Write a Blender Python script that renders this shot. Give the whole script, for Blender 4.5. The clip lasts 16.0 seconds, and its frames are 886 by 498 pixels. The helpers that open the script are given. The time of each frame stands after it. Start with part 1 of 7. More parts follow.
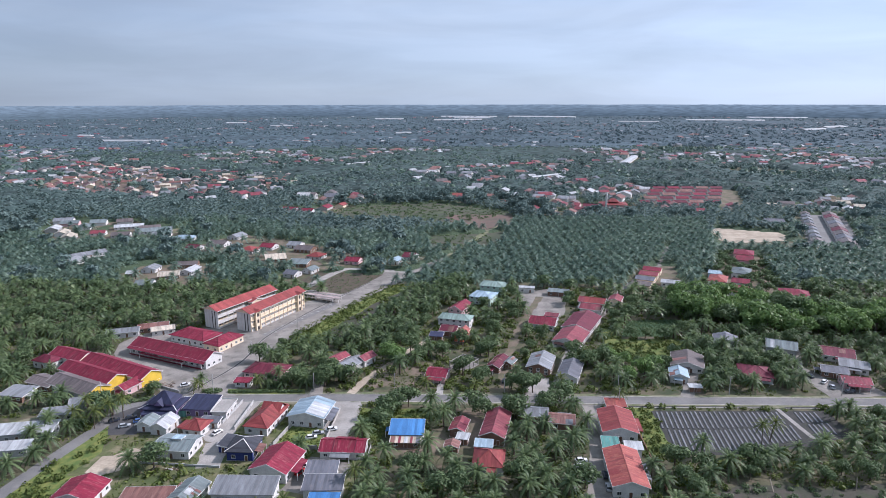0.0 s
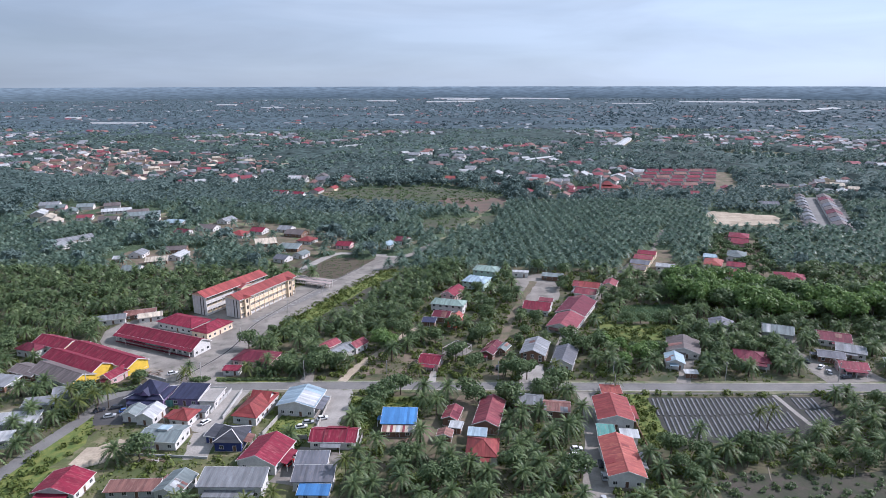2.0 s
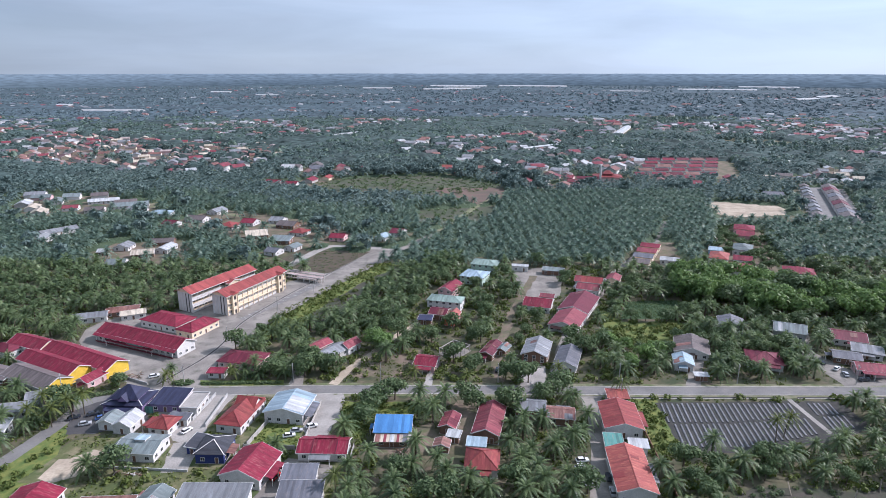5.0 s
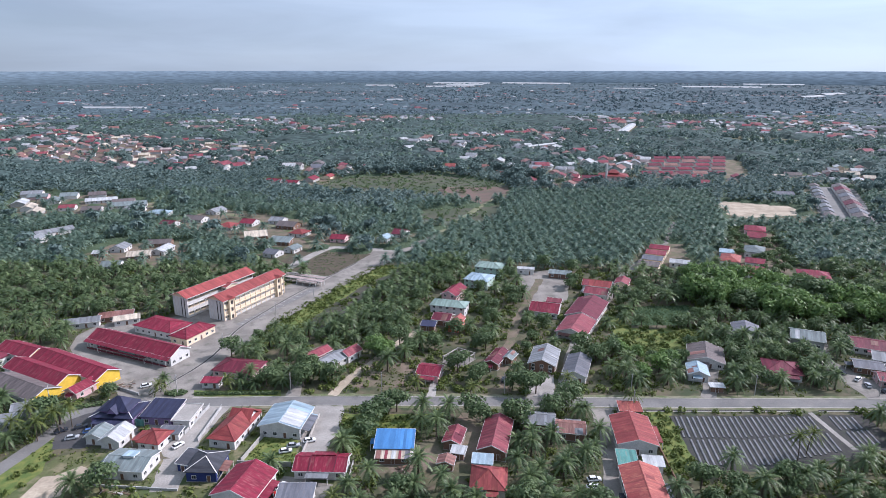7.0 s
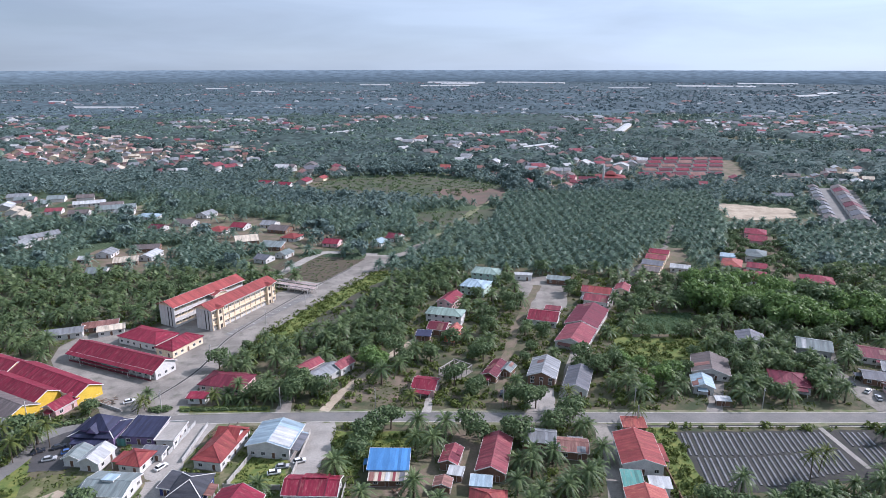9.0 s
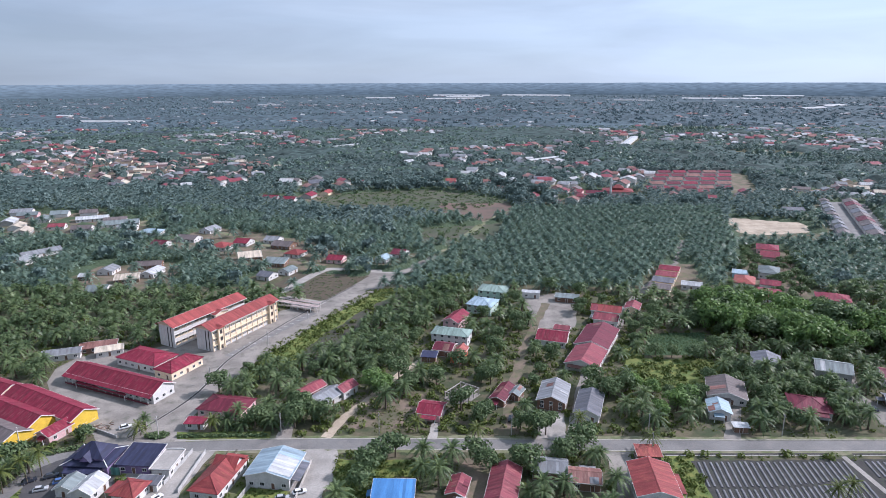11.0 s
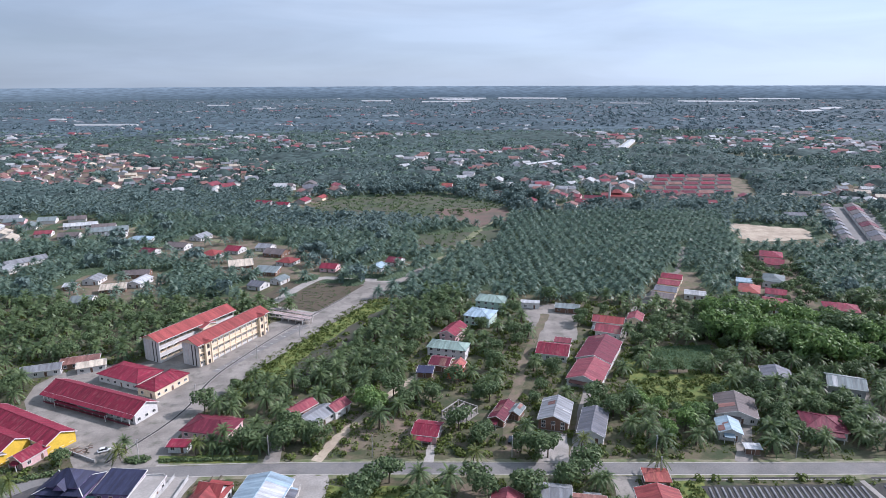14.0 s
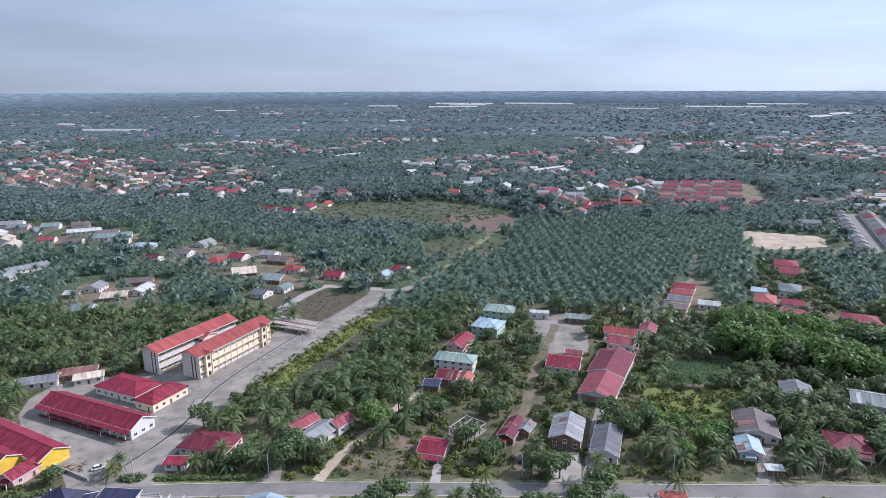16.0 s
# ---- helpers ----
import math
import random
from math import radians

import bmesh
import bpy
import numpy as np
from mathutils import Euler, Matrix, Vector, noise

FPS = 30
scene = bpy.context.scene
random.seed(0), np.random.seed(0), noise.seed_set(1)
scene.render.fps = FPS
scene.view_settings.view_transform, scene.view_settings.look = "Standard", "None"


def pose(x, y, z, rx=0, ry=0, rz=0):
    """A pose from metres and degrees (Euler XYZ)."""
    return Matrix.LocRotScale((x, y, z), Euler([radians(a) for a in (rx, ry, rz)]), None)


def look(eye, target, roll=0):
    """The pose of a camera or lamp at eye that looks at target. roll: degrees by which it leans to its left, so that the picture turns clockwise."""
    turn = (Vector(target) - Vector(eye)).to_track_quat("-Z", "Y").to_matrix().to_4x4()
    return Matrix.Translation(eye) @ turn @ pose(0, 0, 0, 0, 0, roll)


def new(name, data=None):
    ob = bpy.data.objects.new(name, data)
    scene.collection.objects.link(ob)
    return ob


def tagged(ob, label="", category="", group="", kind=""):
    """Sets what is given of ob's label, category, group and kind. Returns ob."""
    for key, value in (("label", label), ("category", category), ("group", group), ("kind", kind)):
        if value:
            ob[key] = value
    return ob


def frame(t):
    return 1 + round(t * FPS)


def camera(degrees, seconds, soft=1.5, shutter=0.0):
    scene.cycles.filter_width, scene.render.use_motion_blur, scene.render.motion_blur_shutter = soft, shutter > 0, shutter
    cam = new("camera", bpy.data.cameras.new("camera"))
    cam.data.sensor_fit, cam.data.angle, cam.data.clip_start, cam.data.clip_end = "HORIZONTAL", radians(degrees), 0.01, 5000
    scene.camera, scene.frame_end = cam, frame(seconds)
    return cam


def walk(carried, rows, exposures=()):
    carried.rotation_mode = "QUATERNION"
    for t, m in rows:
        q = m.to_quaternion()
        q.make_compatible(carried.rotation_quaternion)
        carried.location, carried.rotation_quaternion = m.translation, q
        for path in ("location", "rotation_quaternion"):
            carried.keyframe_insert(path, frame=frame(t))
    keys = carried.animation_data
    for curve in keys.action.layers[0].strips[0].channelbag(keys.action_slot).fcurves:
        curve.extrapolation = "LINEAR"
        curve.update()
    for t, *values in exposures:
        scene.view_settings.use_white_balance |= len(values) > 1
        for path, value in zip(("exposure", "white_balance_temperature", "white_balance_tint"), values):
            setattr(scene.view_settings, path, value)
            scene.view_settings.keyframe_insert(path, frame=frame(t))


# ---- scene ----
cam = camera(69.7, 16.0, soft=0.55)
PATH = [
    (0, (0.956, -4.815, 118.184), (0.926, -2.283, 117.593), -0.1),
    (0.5, (1.108, -3.630, 118.087), (1.087, -1.101, 117.481), -0.1),
    (1, (1.136, -2.218, 117.948), (1.131, 0.305, 117.320), -0.1),
    (1.5, (1.084, -0.724, 117.780), (1.079, 1.794, 117.133), -0.1),
    (2, (1.169, 1.071, 117.607), (1.167, 3.587, 116.948), -0.1),
    (2.5, (1.291, 3.149, 117.454), (1.296, 5.660, 116.783), -0.0),
    (3, (1.326, 5.405, 117.273), (1.333, 7.914, 116.593), -0.0),
    (3.5, (1.335, 7.927, 117.113), (1.347, 10.433, 116.418), -0.0),
    (4, (1.278, 10.613, 117.042), (1.292, 13.117, 116.342), 0.0),
    (6.5, (0.685, 24.209, 116.667), (0.688, 26.709, 115.952), 0.0),
    (7, (0.576, 26.933, 116.689), (0.577, 29.432, 115.973), -0.0),
    (7.5, (0.525, 29.648, 116.802), (0.534, 32.148, 116.085), -0.0),
    (8, (0.437, 32.228, 116.983), (0.448, 34.728, 116.267), -0.0),
    (8.5, (0.355, 34.563, 117.250), (0.368, 37.063, 116.533), -0.1),
    (9, (0.239, 36.819, 117.558), (0.261, 39.317, 116.839), -0.0),
    (9.5, (0.170, 38.756, 117.850), (0.195, 41.258, 117.147), -0.1),
    (10, (0.087, 40.710, 118.047), (0.092, 43.217, 117.361), -0.1),
    (12.5, (0.031, 49.803, 118.736), (0.029, 52.317, 118.075), -0.2),
    (13, (0.038, 51.720, 118.765), (0.035, 54.237, 118.110), -0.2),
    (13.5, (0.070, 53.776, 118.786), (0.081, 56.290, 118.127), -0.2),
    (14, (0.055, 55.793, 118.806), (0.070, 58.308, 118.145), -0.2),
    (14.5, (0.057, 57.914, 118.786), (0.074, 60.429, 118.130), -0.2),
    (15, (-0.047, 60.046, 118.684), (-0.031, 62.561, 118.027), -0.2),
    (15.5, (-0.157, 62.158, 118.555), (-0.156, 64.674, 117.901), -0.2),
    (16, (-0.256, 64.263, 118.465), (-0.267, 66.782, 117.824), -0.2),
]
walk(cam, [(t, look(e, g, r)) for t, e, g, r in PATH], exposures=((0, 0.14, 5300, 21), (3, 0.18, 5300, 21), (7, 0.24, 5300, 21), (16, 0.20, 5300, 21)))

# ---- world, sun ----
SUN_EL, SUN_AZ = 38.0, 75.0          # azimuth clockwise from +y
world = bpy.data.worlds.new("world")
scene.world = world
world.use_nodes = True
wn = world.node_tree
sky = wn.nodes.new("ShaderNodeTexSky")
sky.sky_type, sky.sun_disc = "NISHITA", False
sky.sun_elevation, sky.sun_rotation = radians(SUN_EL), radians(SUN_AZ)
sky.air_density, sky.dust_density, sky.ozone_density, sky.altitude = 1.0, 0.6, 3.0, 90
# a thin, streaky cloud sheet over the whole sky
wc = wn.nodes.new("ShaderNodeTexCoord")
wm = wn.nodes.new("ShaderNodeMapping")
wm.inputs["Scale"].default_value = (1.3, 1.3, 8.5)
wn.links.new(wc.outputs["Generated"], wm.inputs["Vector"])
cl = wn.nodes.new("ShaderNodeTexNoise")
cl.inputs["Scale"].default_value, cl.inputs["Detail"].default_value, cl.inputs["Roughness"].default_value = 1.7, 5, 0.55
wn.links.new(wm.outputs[0], cl.inputs["Vector"])
cr = wn.nodes.new("ShaderNodeMapRange")
for k, v in ((1, 0.30), (2, 0.70), (3, 0.74), (4, 1.0)):
    cr.inputs[k].default_value = v
wn.links.new(cl.outputs[0], cr.inputs[0])
cmix = wn.nodes.new("ShaderNodeMix")
cmix.data_type = "RGBA"
# thin cloud glows more towards the sun
sd = wn.nodes.new("ShaderNodeVectorMath")
sd.operation = "DOT_PRODUCT"
wn.links.new(wc.outputs["Generated"], sd.inputs[0])
sd.inputs[1].default_value = (math.sin(radians(SUN_AZ)) * math.cos(radians(SUN_EL)), math.cos(radians(SUN_AZ)) * math.cos(radians(SUN_EL)), math.sin(radians(SUN_EL)))
sg = wn.nodes.new("ShaderNodeMapRange")
for k, v in ((1, -0.75), (2, 0.95), (3, 0.42), (4, 1.65)):
    sg.inputs[k].default_value = v
wn.links.new(sd.outputs["Value"], sg.inputs[0])
ccol = wn.nodes.new("ShaderNodeVectorMath")
ccol.operation = "SCALE"
ccol.inputs[0].default_value = (4.55, 5.06, 5.05)
c2 = wn.nodes.new("ShaderNodeMapRange")
for k, v in ((1, 0.35), (2, 0.65), (3, 0.92), (4, 1.10)):
    c2.inputs[k].default_value = v
cl2 = wn.nodes.new("ShaderNodeTexNoise")
cl2.inputs["Scale"].default_value, cl2.inputs["Detail"].default_value, cl2.inputs["Distortion"].default_value = 2.6, 6, 0.4
wn.links.new(wm.outputs[0], cl2.inputs["Vector"])
wn.links.new(cl2.outputs[0], c2.inputs[0])
c3 = wn.nodes.new("ShaderNodeMath")
c3.operation = "MULTIPLY"
wn.links.new(sg.outputs[0], c3.inputs[0])
wn.links.new(c2.outputs[0], c3.inputs[1])
wn.links.new(c3.outputs[0], ccol.inputs["Scale"])
wn.links.new(ccol.outputs[0], cmix.inputs[7])
wn.links.new(cr.outputs[0], cmix.inputs[0])
wn.links.new(sky.outputs[0], cmix.inputs[6])
wn.links.new(cmix.outputs[2], wn.nodes["Background"].inputs[0])
wn.nodes["Background"].inputs[1].default_value = 0.10

sun = new("sun", bpy.data.lights.new("sun", "SUN"))
sun.data.energy, sun.data.angle, sun.data.color = 5.3, radians(1.0), (1.0, 0.87, 0.72)
_e, _a = radians(SUN_EL), radians(SUN_AZ)
sun.matrix_world = look((100 * math.sin(_a) * math.cos(_e), 100 * math.cos(_a) * math.cos(_e), 100 * math.sin(_e)), (0, 0, 0))

# ---- materials ----
def link(nt, a, b):
    nt.links.new(a, b)


def surface(name, c1, c2, scale=1.0, rough=0.8, fine=12.0, metal=0.0, bump=0.15, sheet=0.0, vary=0.12, spec=0.4, stain=None, stain_amt=0.0, world_space=False):
    """Two-scale mottled surface. sheet: width of the pressed roof sheets, whose tone varies one by one."""
    m = bpy.data.materials.new(name)
    m.use_nodes = True
    nt = m.node_tree
    b = nt.nodes["Principled BSDF"]
    tc = nt.nodes.new("ShaderNodeTexCoord")
    co = tc.outputs["Object"]
    oi = nt.nodes.new("ShaderNodeObjectInfo")
    if not world_space:
        ad = nt.nodes.new("ShaderNodeVectorMath")
        ad.operation = "ADD"
        sc = nt.nodes.new("ShaderNodeMath")
        sc.operation, sc.inputs[1].default_value = "MULTIPLY", 57.0
        link(nt, oi.outputs["Random"], sc.inputs[0])
        link(nt, co, ad.inputs[0])
        link(nt, sc.outputs[0], ad.inputs[1])
        co2 = ad.outputs[0]
    else:
        co2 = co
    if sheet:
        # weather streaks run down the slope
        st = nt.nodes.new("ShaderNodeMapping")
        st.inputs["Scale"].default_value = (2.6, 0.55, 0.55)
        link(nt, co2, st.inputs["Vector"])
        co2 = st.outputs[0]
    n1 = nt.nodes.new("ShaderNodeTexNoise")
    n1.inputs["Scale"].default_value, n1.inputs["Detail"].default_value = scale, 4
    n2 = nt.nodes.new("ShaderNodeTexNoise")
    n2.inputs["Scale"].default_value, n2.inputs["Detail"].default_value = fine, 3
    link(nt, co2, n1.inputs["Vector"])
    link(nt, co2, n2.inputs["Vector"])
    r1 = nt.nodes.new("ShaderNodeMapRange")
    r1.inputs[1].default_value, r1.inputs[2].default_value = 0.36, 0.64
    link(nt, n1.outputs[0], r1.inputs[0])
    mx = nt.nodes.new("ShaderNodeMix")
    mx.data_type = "RGBA"
    mx.inputs[6].default_value, mx.inputs[7].default_value = (*c1, 1), (*c2, 1)
    link(nt, r1.outputs[0], mx.inputs[0])
    col = mx.outputs[2]
    if stain is not None:
        n3 = nt.nodes.new("ShaderNodeTexNoise")
        n3.inputs["Scale"].default_value, n3.inputs["Detail"].default_value = scale * 2.3, 6
        link(nt, co2, n3.inputs["Vector"])
        r3 = nt.nodes.new("ShaderNodeMapRange")
        for k, v in ((1, 0.52), (2, 0.72), (3, 0.0), (4, stain_amt)):
            r3.inputs[k].default_value = v
        link(nt, n3.outputs[0], r3.inputs[0])
        m3 = nt.nodes.new("ShaderNodeMix")
        m3.data_type = "RGBA"
        m3.inputs[7].default_value = (*stain, 1)
        link(nt, r3.outputs[0], m3.inputs[0])
        link(nt, col, m3.inputs[6])
        col = m3.outputs[2]
    # brightness: fine grain, object by object, and sheet by sheet
    g = nt.nodes.new("ShaderNodeMapRange")
    for k, v in ((1, 0.3), (2, 0.7), (3, 0.86), (4, 1.14)):
        g.inputs[k].default_value = v
    link(nt, n2.outputs[0], g.inputs[0])
    o = nt.nodes.new("ShaderNodeMapRange")
    o.inputs[3].default_value, o.inputs[4].default_value = 1 - vary, 1 + vary
    link(nt, oi.outputs["Random"], o.inputs[0])
    mu = nt.nodes.new("ShaderNodeMath")
    mu.operation = "MULTIPLY"
    link(nt, g.outputs[0], mu.inputs[0])
    link(nt, o.outputs[0], mu.inputs[1])
    val = mu.outputs[0]
    height = n2.outputs[0]
    if sheet:
        sx = nt.nodes.new("ShaderNodeSeparateXYZ")
        link(nt, co, sx.inputs[0])
        dv = nt.nodes.new("ShaderNodeMath")
        dv.operation, dv.inputs[1].default_value = "DIVIDE", sheet
        link(nt, sx.outputs[0], dv.inputs[0])
        fl = nt.nodes.new("ShaderNodeMath")
        fl.operation = "FLOOR"
        link(nt, dv.outputs[0], fl.inputs[0])
        fa = nt.nodes.new("ShaderNodeMath")
        fa.operation = "ADD"
        link(nt, fl.outputs[0], fa.inputs[0])
        link(nt, oi.outputs["Random"], fa.inputs[1])
        wh = nt.nodes.new("ShaderNodeTexWhiteNoise")
        wh.noise_dimensions = "1D"
        link(nt, fa.outputs[0], wh.inputs["W"])
        sr = nt.nodes.new("ShaderNodeMapRange")
        sr.inputs[3].default_value, sr.inputs[4].default_value = 0.76, 1.14
        link(nt, wh.outputs[0], sr.inputs[0])
        m2 = nt.nodes.new("ShaderNodeMath")
        m2.operation = "MULTIPLY"
        link(nt, val, m2.inputs[0])
        link(nt, sr.outputs[0], m2.inputs[1])
        val = m2.outputs[0]
        wv = nt.nodes.new("ShaderNodeMath")
        wv.operation, wv.inputs[1].default_value = "MULTIPLY", 2 * math.pi / 0.22
        link(nt, sx.outputs[0], wv.inputs[0])
        si = nt.nodes.new("ShaderNodeMath")
        si.operation = "SINE"
        link(nt, wv.outputs[0], si.inputs[0])
        height = si.outputs[0]
    vm = nt.nodes.new("ShaderNodeVectorMath")
    vm.operation = "SCALE"
    link(nt, col, vm.inputs[0])
    link(nt, val, vm.inputs["Scale"])
    link(nt, vm.outputs[0], b.inputs["Base Color"])
    b.inputs["Roughness"].default_value, b.inputs["Metallic"].default_value = rough, metal
    b.inputs["Specular IOR Level"].default_value = spec
    bp = nt.nodes.new("ShaderNodeBump")
    bp.inputs["Strength"].default_value, bp.inputs["Distance"].default_value = bump, 0.03
    link(nt, height, bp.inputs["Height"])
    link(nt, bp.outputs[0], b.inputs["Normal"])
    return m


def foliage(name, dark, light, patch=0.02, sheer=0.25, gloss=0.5):
    """Leaves: tone varies leaf by leaf and, more slowly, over the land."""
    m = bpy.data.materials.new(name)
    m.use_nodes = True
    nt = m.node_tree
    b = nt.nodes["Principled BSDF"]
    ge = nt.nodes.new("ShaderNodeNewGeometry")
    no = nt.nodes.new("ShaderNodeTexNoise")
    no.inputs["Scale"].default_value, no.inputs["Detail"].default_value = patch, 5
    no.inputs["Roughness"].default_value = 0.7
    link(nt, ge.outputs["Position"], no.inputs["Vector"])
    r = nt.nodes.new("ShaderNodeMapRange")
    r.inputs[1].default_value, r.inputs[2].default_value, r.inputs[3].default_value, r.inputs[4].default_value = 0.33, 0.67, 0.0, 0.45
    link(nt, no.outputs[0], r.inputs[0])
    r2 = nt.nodes.new("ShaderNodeMath")
    r2.operation, r2.inputs[1].default_value = "MULTIPLY_ADD", 0.55
    link(nt, ge.outputs["Random Per Island"], r2.inputs[0])
    link(nt, r.outputs[0], r2.inputs[2])
    mx = nt.nodes.new("ShaderNodeMix")
    mx.data_type = "RGBA"
    mx.inputs[6].default_value, mx.inputs[7].default_value = (*dark, 1), (*light, 1)
    link(nt, r2.outputs[0], mx.inputs[0])
    link(nt, mx.outputs[2], b.inputs["Base Color"])
    b.inputs["Roughness"].default_value, b.inputs["Specular IOR Level"].default_value = gloss, 0.22
    tr = nt.nodes.new("ShaderNodeBsdfTranslucent")
    link(nt, mx.outputs[2], tr.inputs["Color"])
    ms = nt.nodes.new("ShaderNodeMixShader")
    ms.inputs[0].default_value = sheer
    link(nt, b.outputs[0], ms.inputs[1])
    link(nt, tr.outputs[0], ms.inputs[2])
    link(nt, ms.outputs[0], nt.nodes["Material Output"].inputs[0])
    return m


M = {}
def roofmat(key, c, c2=None, rough=0.58, stain=(0.16, 0.10, 0.08), amt=0.35):
    c2 = c2 or tuple(v * 0.72 for v in c)
    M[key] = surface("roof_sheet_" + key, c, c2, 0.35, rough, 5, 0.0, 0.25, 0.9, 0.14, 0.3, stain, amt)


roofmat("crimson", (0.200, 0.015, 0.038), stain=(0.29, 0.12, 0.115), amt=0.55)
roofmat("crimson_pale", (0.225, 0.050, 0.064), (0.165, 0.032, 0.048), stain=(0.36, 0.16, 0.14), amt=0.5)
roofmat("red", (0.25, 0.050, 0.050), stain=(0.36, 0.13, 0.08), amt=0.45)
roofmat("school", (0.27, 0.062, 0.056), (0.225, 0.050, 0.047), stain=(0.45, 0.14, 0.12), amt=0.25)
roofmat("orange", (0.30, 0.080, 0.064), (0.23, 0.056, 0.052), stain=(0.5, 0.2, 0.13), amt=0.6)
roofmat("maroon", (0.135, 0.020, 0.038), stain=(0.24, 0.08, 0.08), amt=0.4)
roofmat("rust", (0.23, 0.115, 0.095), (0.17, 0.08, 0.07), stain=(0.34, 0.22, 0.18), amt=0.5)
roofmat("grey", (0.24, 0.25, 0.265), stain=(0.18, 0.14, 0.12), amt=0.3)
roofmat("paleg", (0.185, 0.220, 0.222), stain=(0.25, 0.22, 0.2), amt=0.25)
roofmat("dark", (0.060, 0.062, 0.075), stain=(0.12, 0.11, 0.11), amt=0.3)
roofmat("slate", (0.15, 0.155, 0.18), stain=(0.24, 0.2, 0.18), amt=0.4)
roofmat("brown", (0.15, 0.125, 0.122), stain=(0.26, 0.21, 0.18), amt=0.5)
roofmat("navy", (0.034, 0.037, 0.080), stain=(0.09, 0.09, 0.15), amt=0.3)
roofmat("sky", (0.33, 0.43, 0.50), stain=(0.45, 0.50, 0.54), amt=0.3)
roofmat("blue", (0.075, 0.21, 0.46), (0.06, 0.17, 0.38), stain=(0.12, 0.25, 0.45), amt=0.3)
roofmat("green", (0.25, 0.33, 0.29), stain=(0.22, 0.27, 0.25), amt=0.3)
roofmat("teal", (0.12, 0.30, 0.27), stain=(0.3, 0.25, 0.2), amt=0.4)
roofmat("white", (0.46, 0.47, 0.475), (0.34, 0.35, 0.355), stain=(0.26, 0.23, 0.21), amt=0.55)
roofmat("cream", (0.55, 0.48, 0.38), stain=(0.3, 0.2, 0.15), amt=0.4)


roofmat("dusty_roof", (0.36, 0.285, 0.265), (0.28, 0.225, 0.21), stain=(0.2, 0.16, 0.15), amt=0.5)


def wallmat(key, c, amt=0.35):
    M[key] = surface("wall_" + key, c, tuple(v * 0.88 for v in c), 0.5, 0.85, 6, 0, 0.1, 0, 0.06, 0.3, tuple(v * 0.55 for v in c), amt)


for _k, _c in (("w_white", (0.62, 0.61, 0.59)), ("w_cream", (0.76, 0.63, 0.46)), ("w_pink", (0.66, 0.44, 0.44)), ("w_yellow", (0.66, 0.45, 0.05)), ("w_purple", (0.23, 0.17, 0.31)),
               ("w_navy", (0.035, 0.05, 0.17)), ("w_orange", (0.62, 0.17, 0.09)), ("w_wood", (0.20, 0.12, 0.085)), ("w_grey", (0.42, 0.42, 0.41)), ("w_green", (0.45, 0.58, 0.50)), ("w_blue", (0.40, 0.52, 0.60)), ("w_band", (0.62, 0.58, 0.55)), ("w_wall", (0.40, 0.385, 0.36))):
    wallmat(_k, _c)
M["trim"] = surface("trim_paint", (0.70, 0.69, 0.66), (0.6, 0.59, 0.57), 1.2, 0.6, 9, vary=0.05)
M["glass"] = surface("window_glass", (0.030, 0.036, 0.042), (0.05, 0.055, 0.06), 0.8, 0.12, 4, spec=0.6, bump=0.02)
M["door"] = surface("door_paint", (0.16, 0.09, 0.06), (0.11, 0.065, 0.045), 1.5, 0.5, 9)
# near-black paint for the shade inside drains, recesses and openings
M["shade"] = surface("painted_shade", (0.035, 0.033, 0.032), (0.055, 0.05, 0.048), 0.6, 0.9, 5)
M["concrete"] = surface("concrete_paving", (0.255, 0.234, 0.208), (0.170, 0.155, 0.138), 0.10, 0.9, 1.6, stain=(0.095, 0.095, 0.075), stain_amt=0.8, world_space=True, vary=0.04)
M["pale_concrete"] = surface("pale_concrete", (0.33, 0.31, 0.285), (0.24, 0.225, 0.205), 0.15, 0.9, 1.8, stain=(0.30, 0.27, 0.24), stain_amt=0.5, world_space=True, vary=0.04)
M["asphalt"] = surface("worn_asphalt", (0.190, 0.184, 0.176), (0.140, 0.136, 0.131), 0.09, 0.85, 2.2, stain=(0.24, 0.22, 0.20), stain_amt=0.5, world_space=True, vary=0.03)
M["dark_asphalt"] = surface("dark_asphalt", (0.080, 0.078, 0.080), (0.055, 0.054, 0.056), 0.12, 0.85, 2.4, stain=(0.12, 0.11, 0.10), stain_amt=0.6, world_space=True, vary=0.03)
M["kerb"] = surface("kerb_concrete", (0.40, 0.38, 0.34), (0.29, 0.28, 0.25), 0.4, 0.9, 3, stain=(0.26, 0.25, 0.22), stain_amt=0.5, world_space=True, vary=0.03)
M["shoulder"] = surface("dry_shoulder", (0.205, 0.190, 0.130), (0.10, 0.125, 0.048), 0.25, 0.95, 2.5, world_space=True, vary=0.03)
M["dirt"] = surface("bare_earth", (0.175, 0.132, 0.100), (0.092, 0.088, 0.052), 0.12, 0.95, 1.4, stain=(0.09, 0.11, 0.04), stain_amt=0.8, world_space=True, vary=0.04)
M["sand"] = surface("pale_sand", (0.42, 0.355, 0.27), (0.29, 0.24, 0.18), 0.09, 0.95, 1.1, stain=(0.20, 0.165, 0.11), stain_amt=0.6, world_space=True, vary=0.04)
M["scrub_lot"] = surface("scrubby_lot", (0.118, 0.118, 0.052), (0.064, 0.088, 0.028), 0.10, 0.95, 1.2, stain=(0.24, 0.20, 0.13), stain_amt=0.75, world_space=True, vary=0.03, bump=0.4)
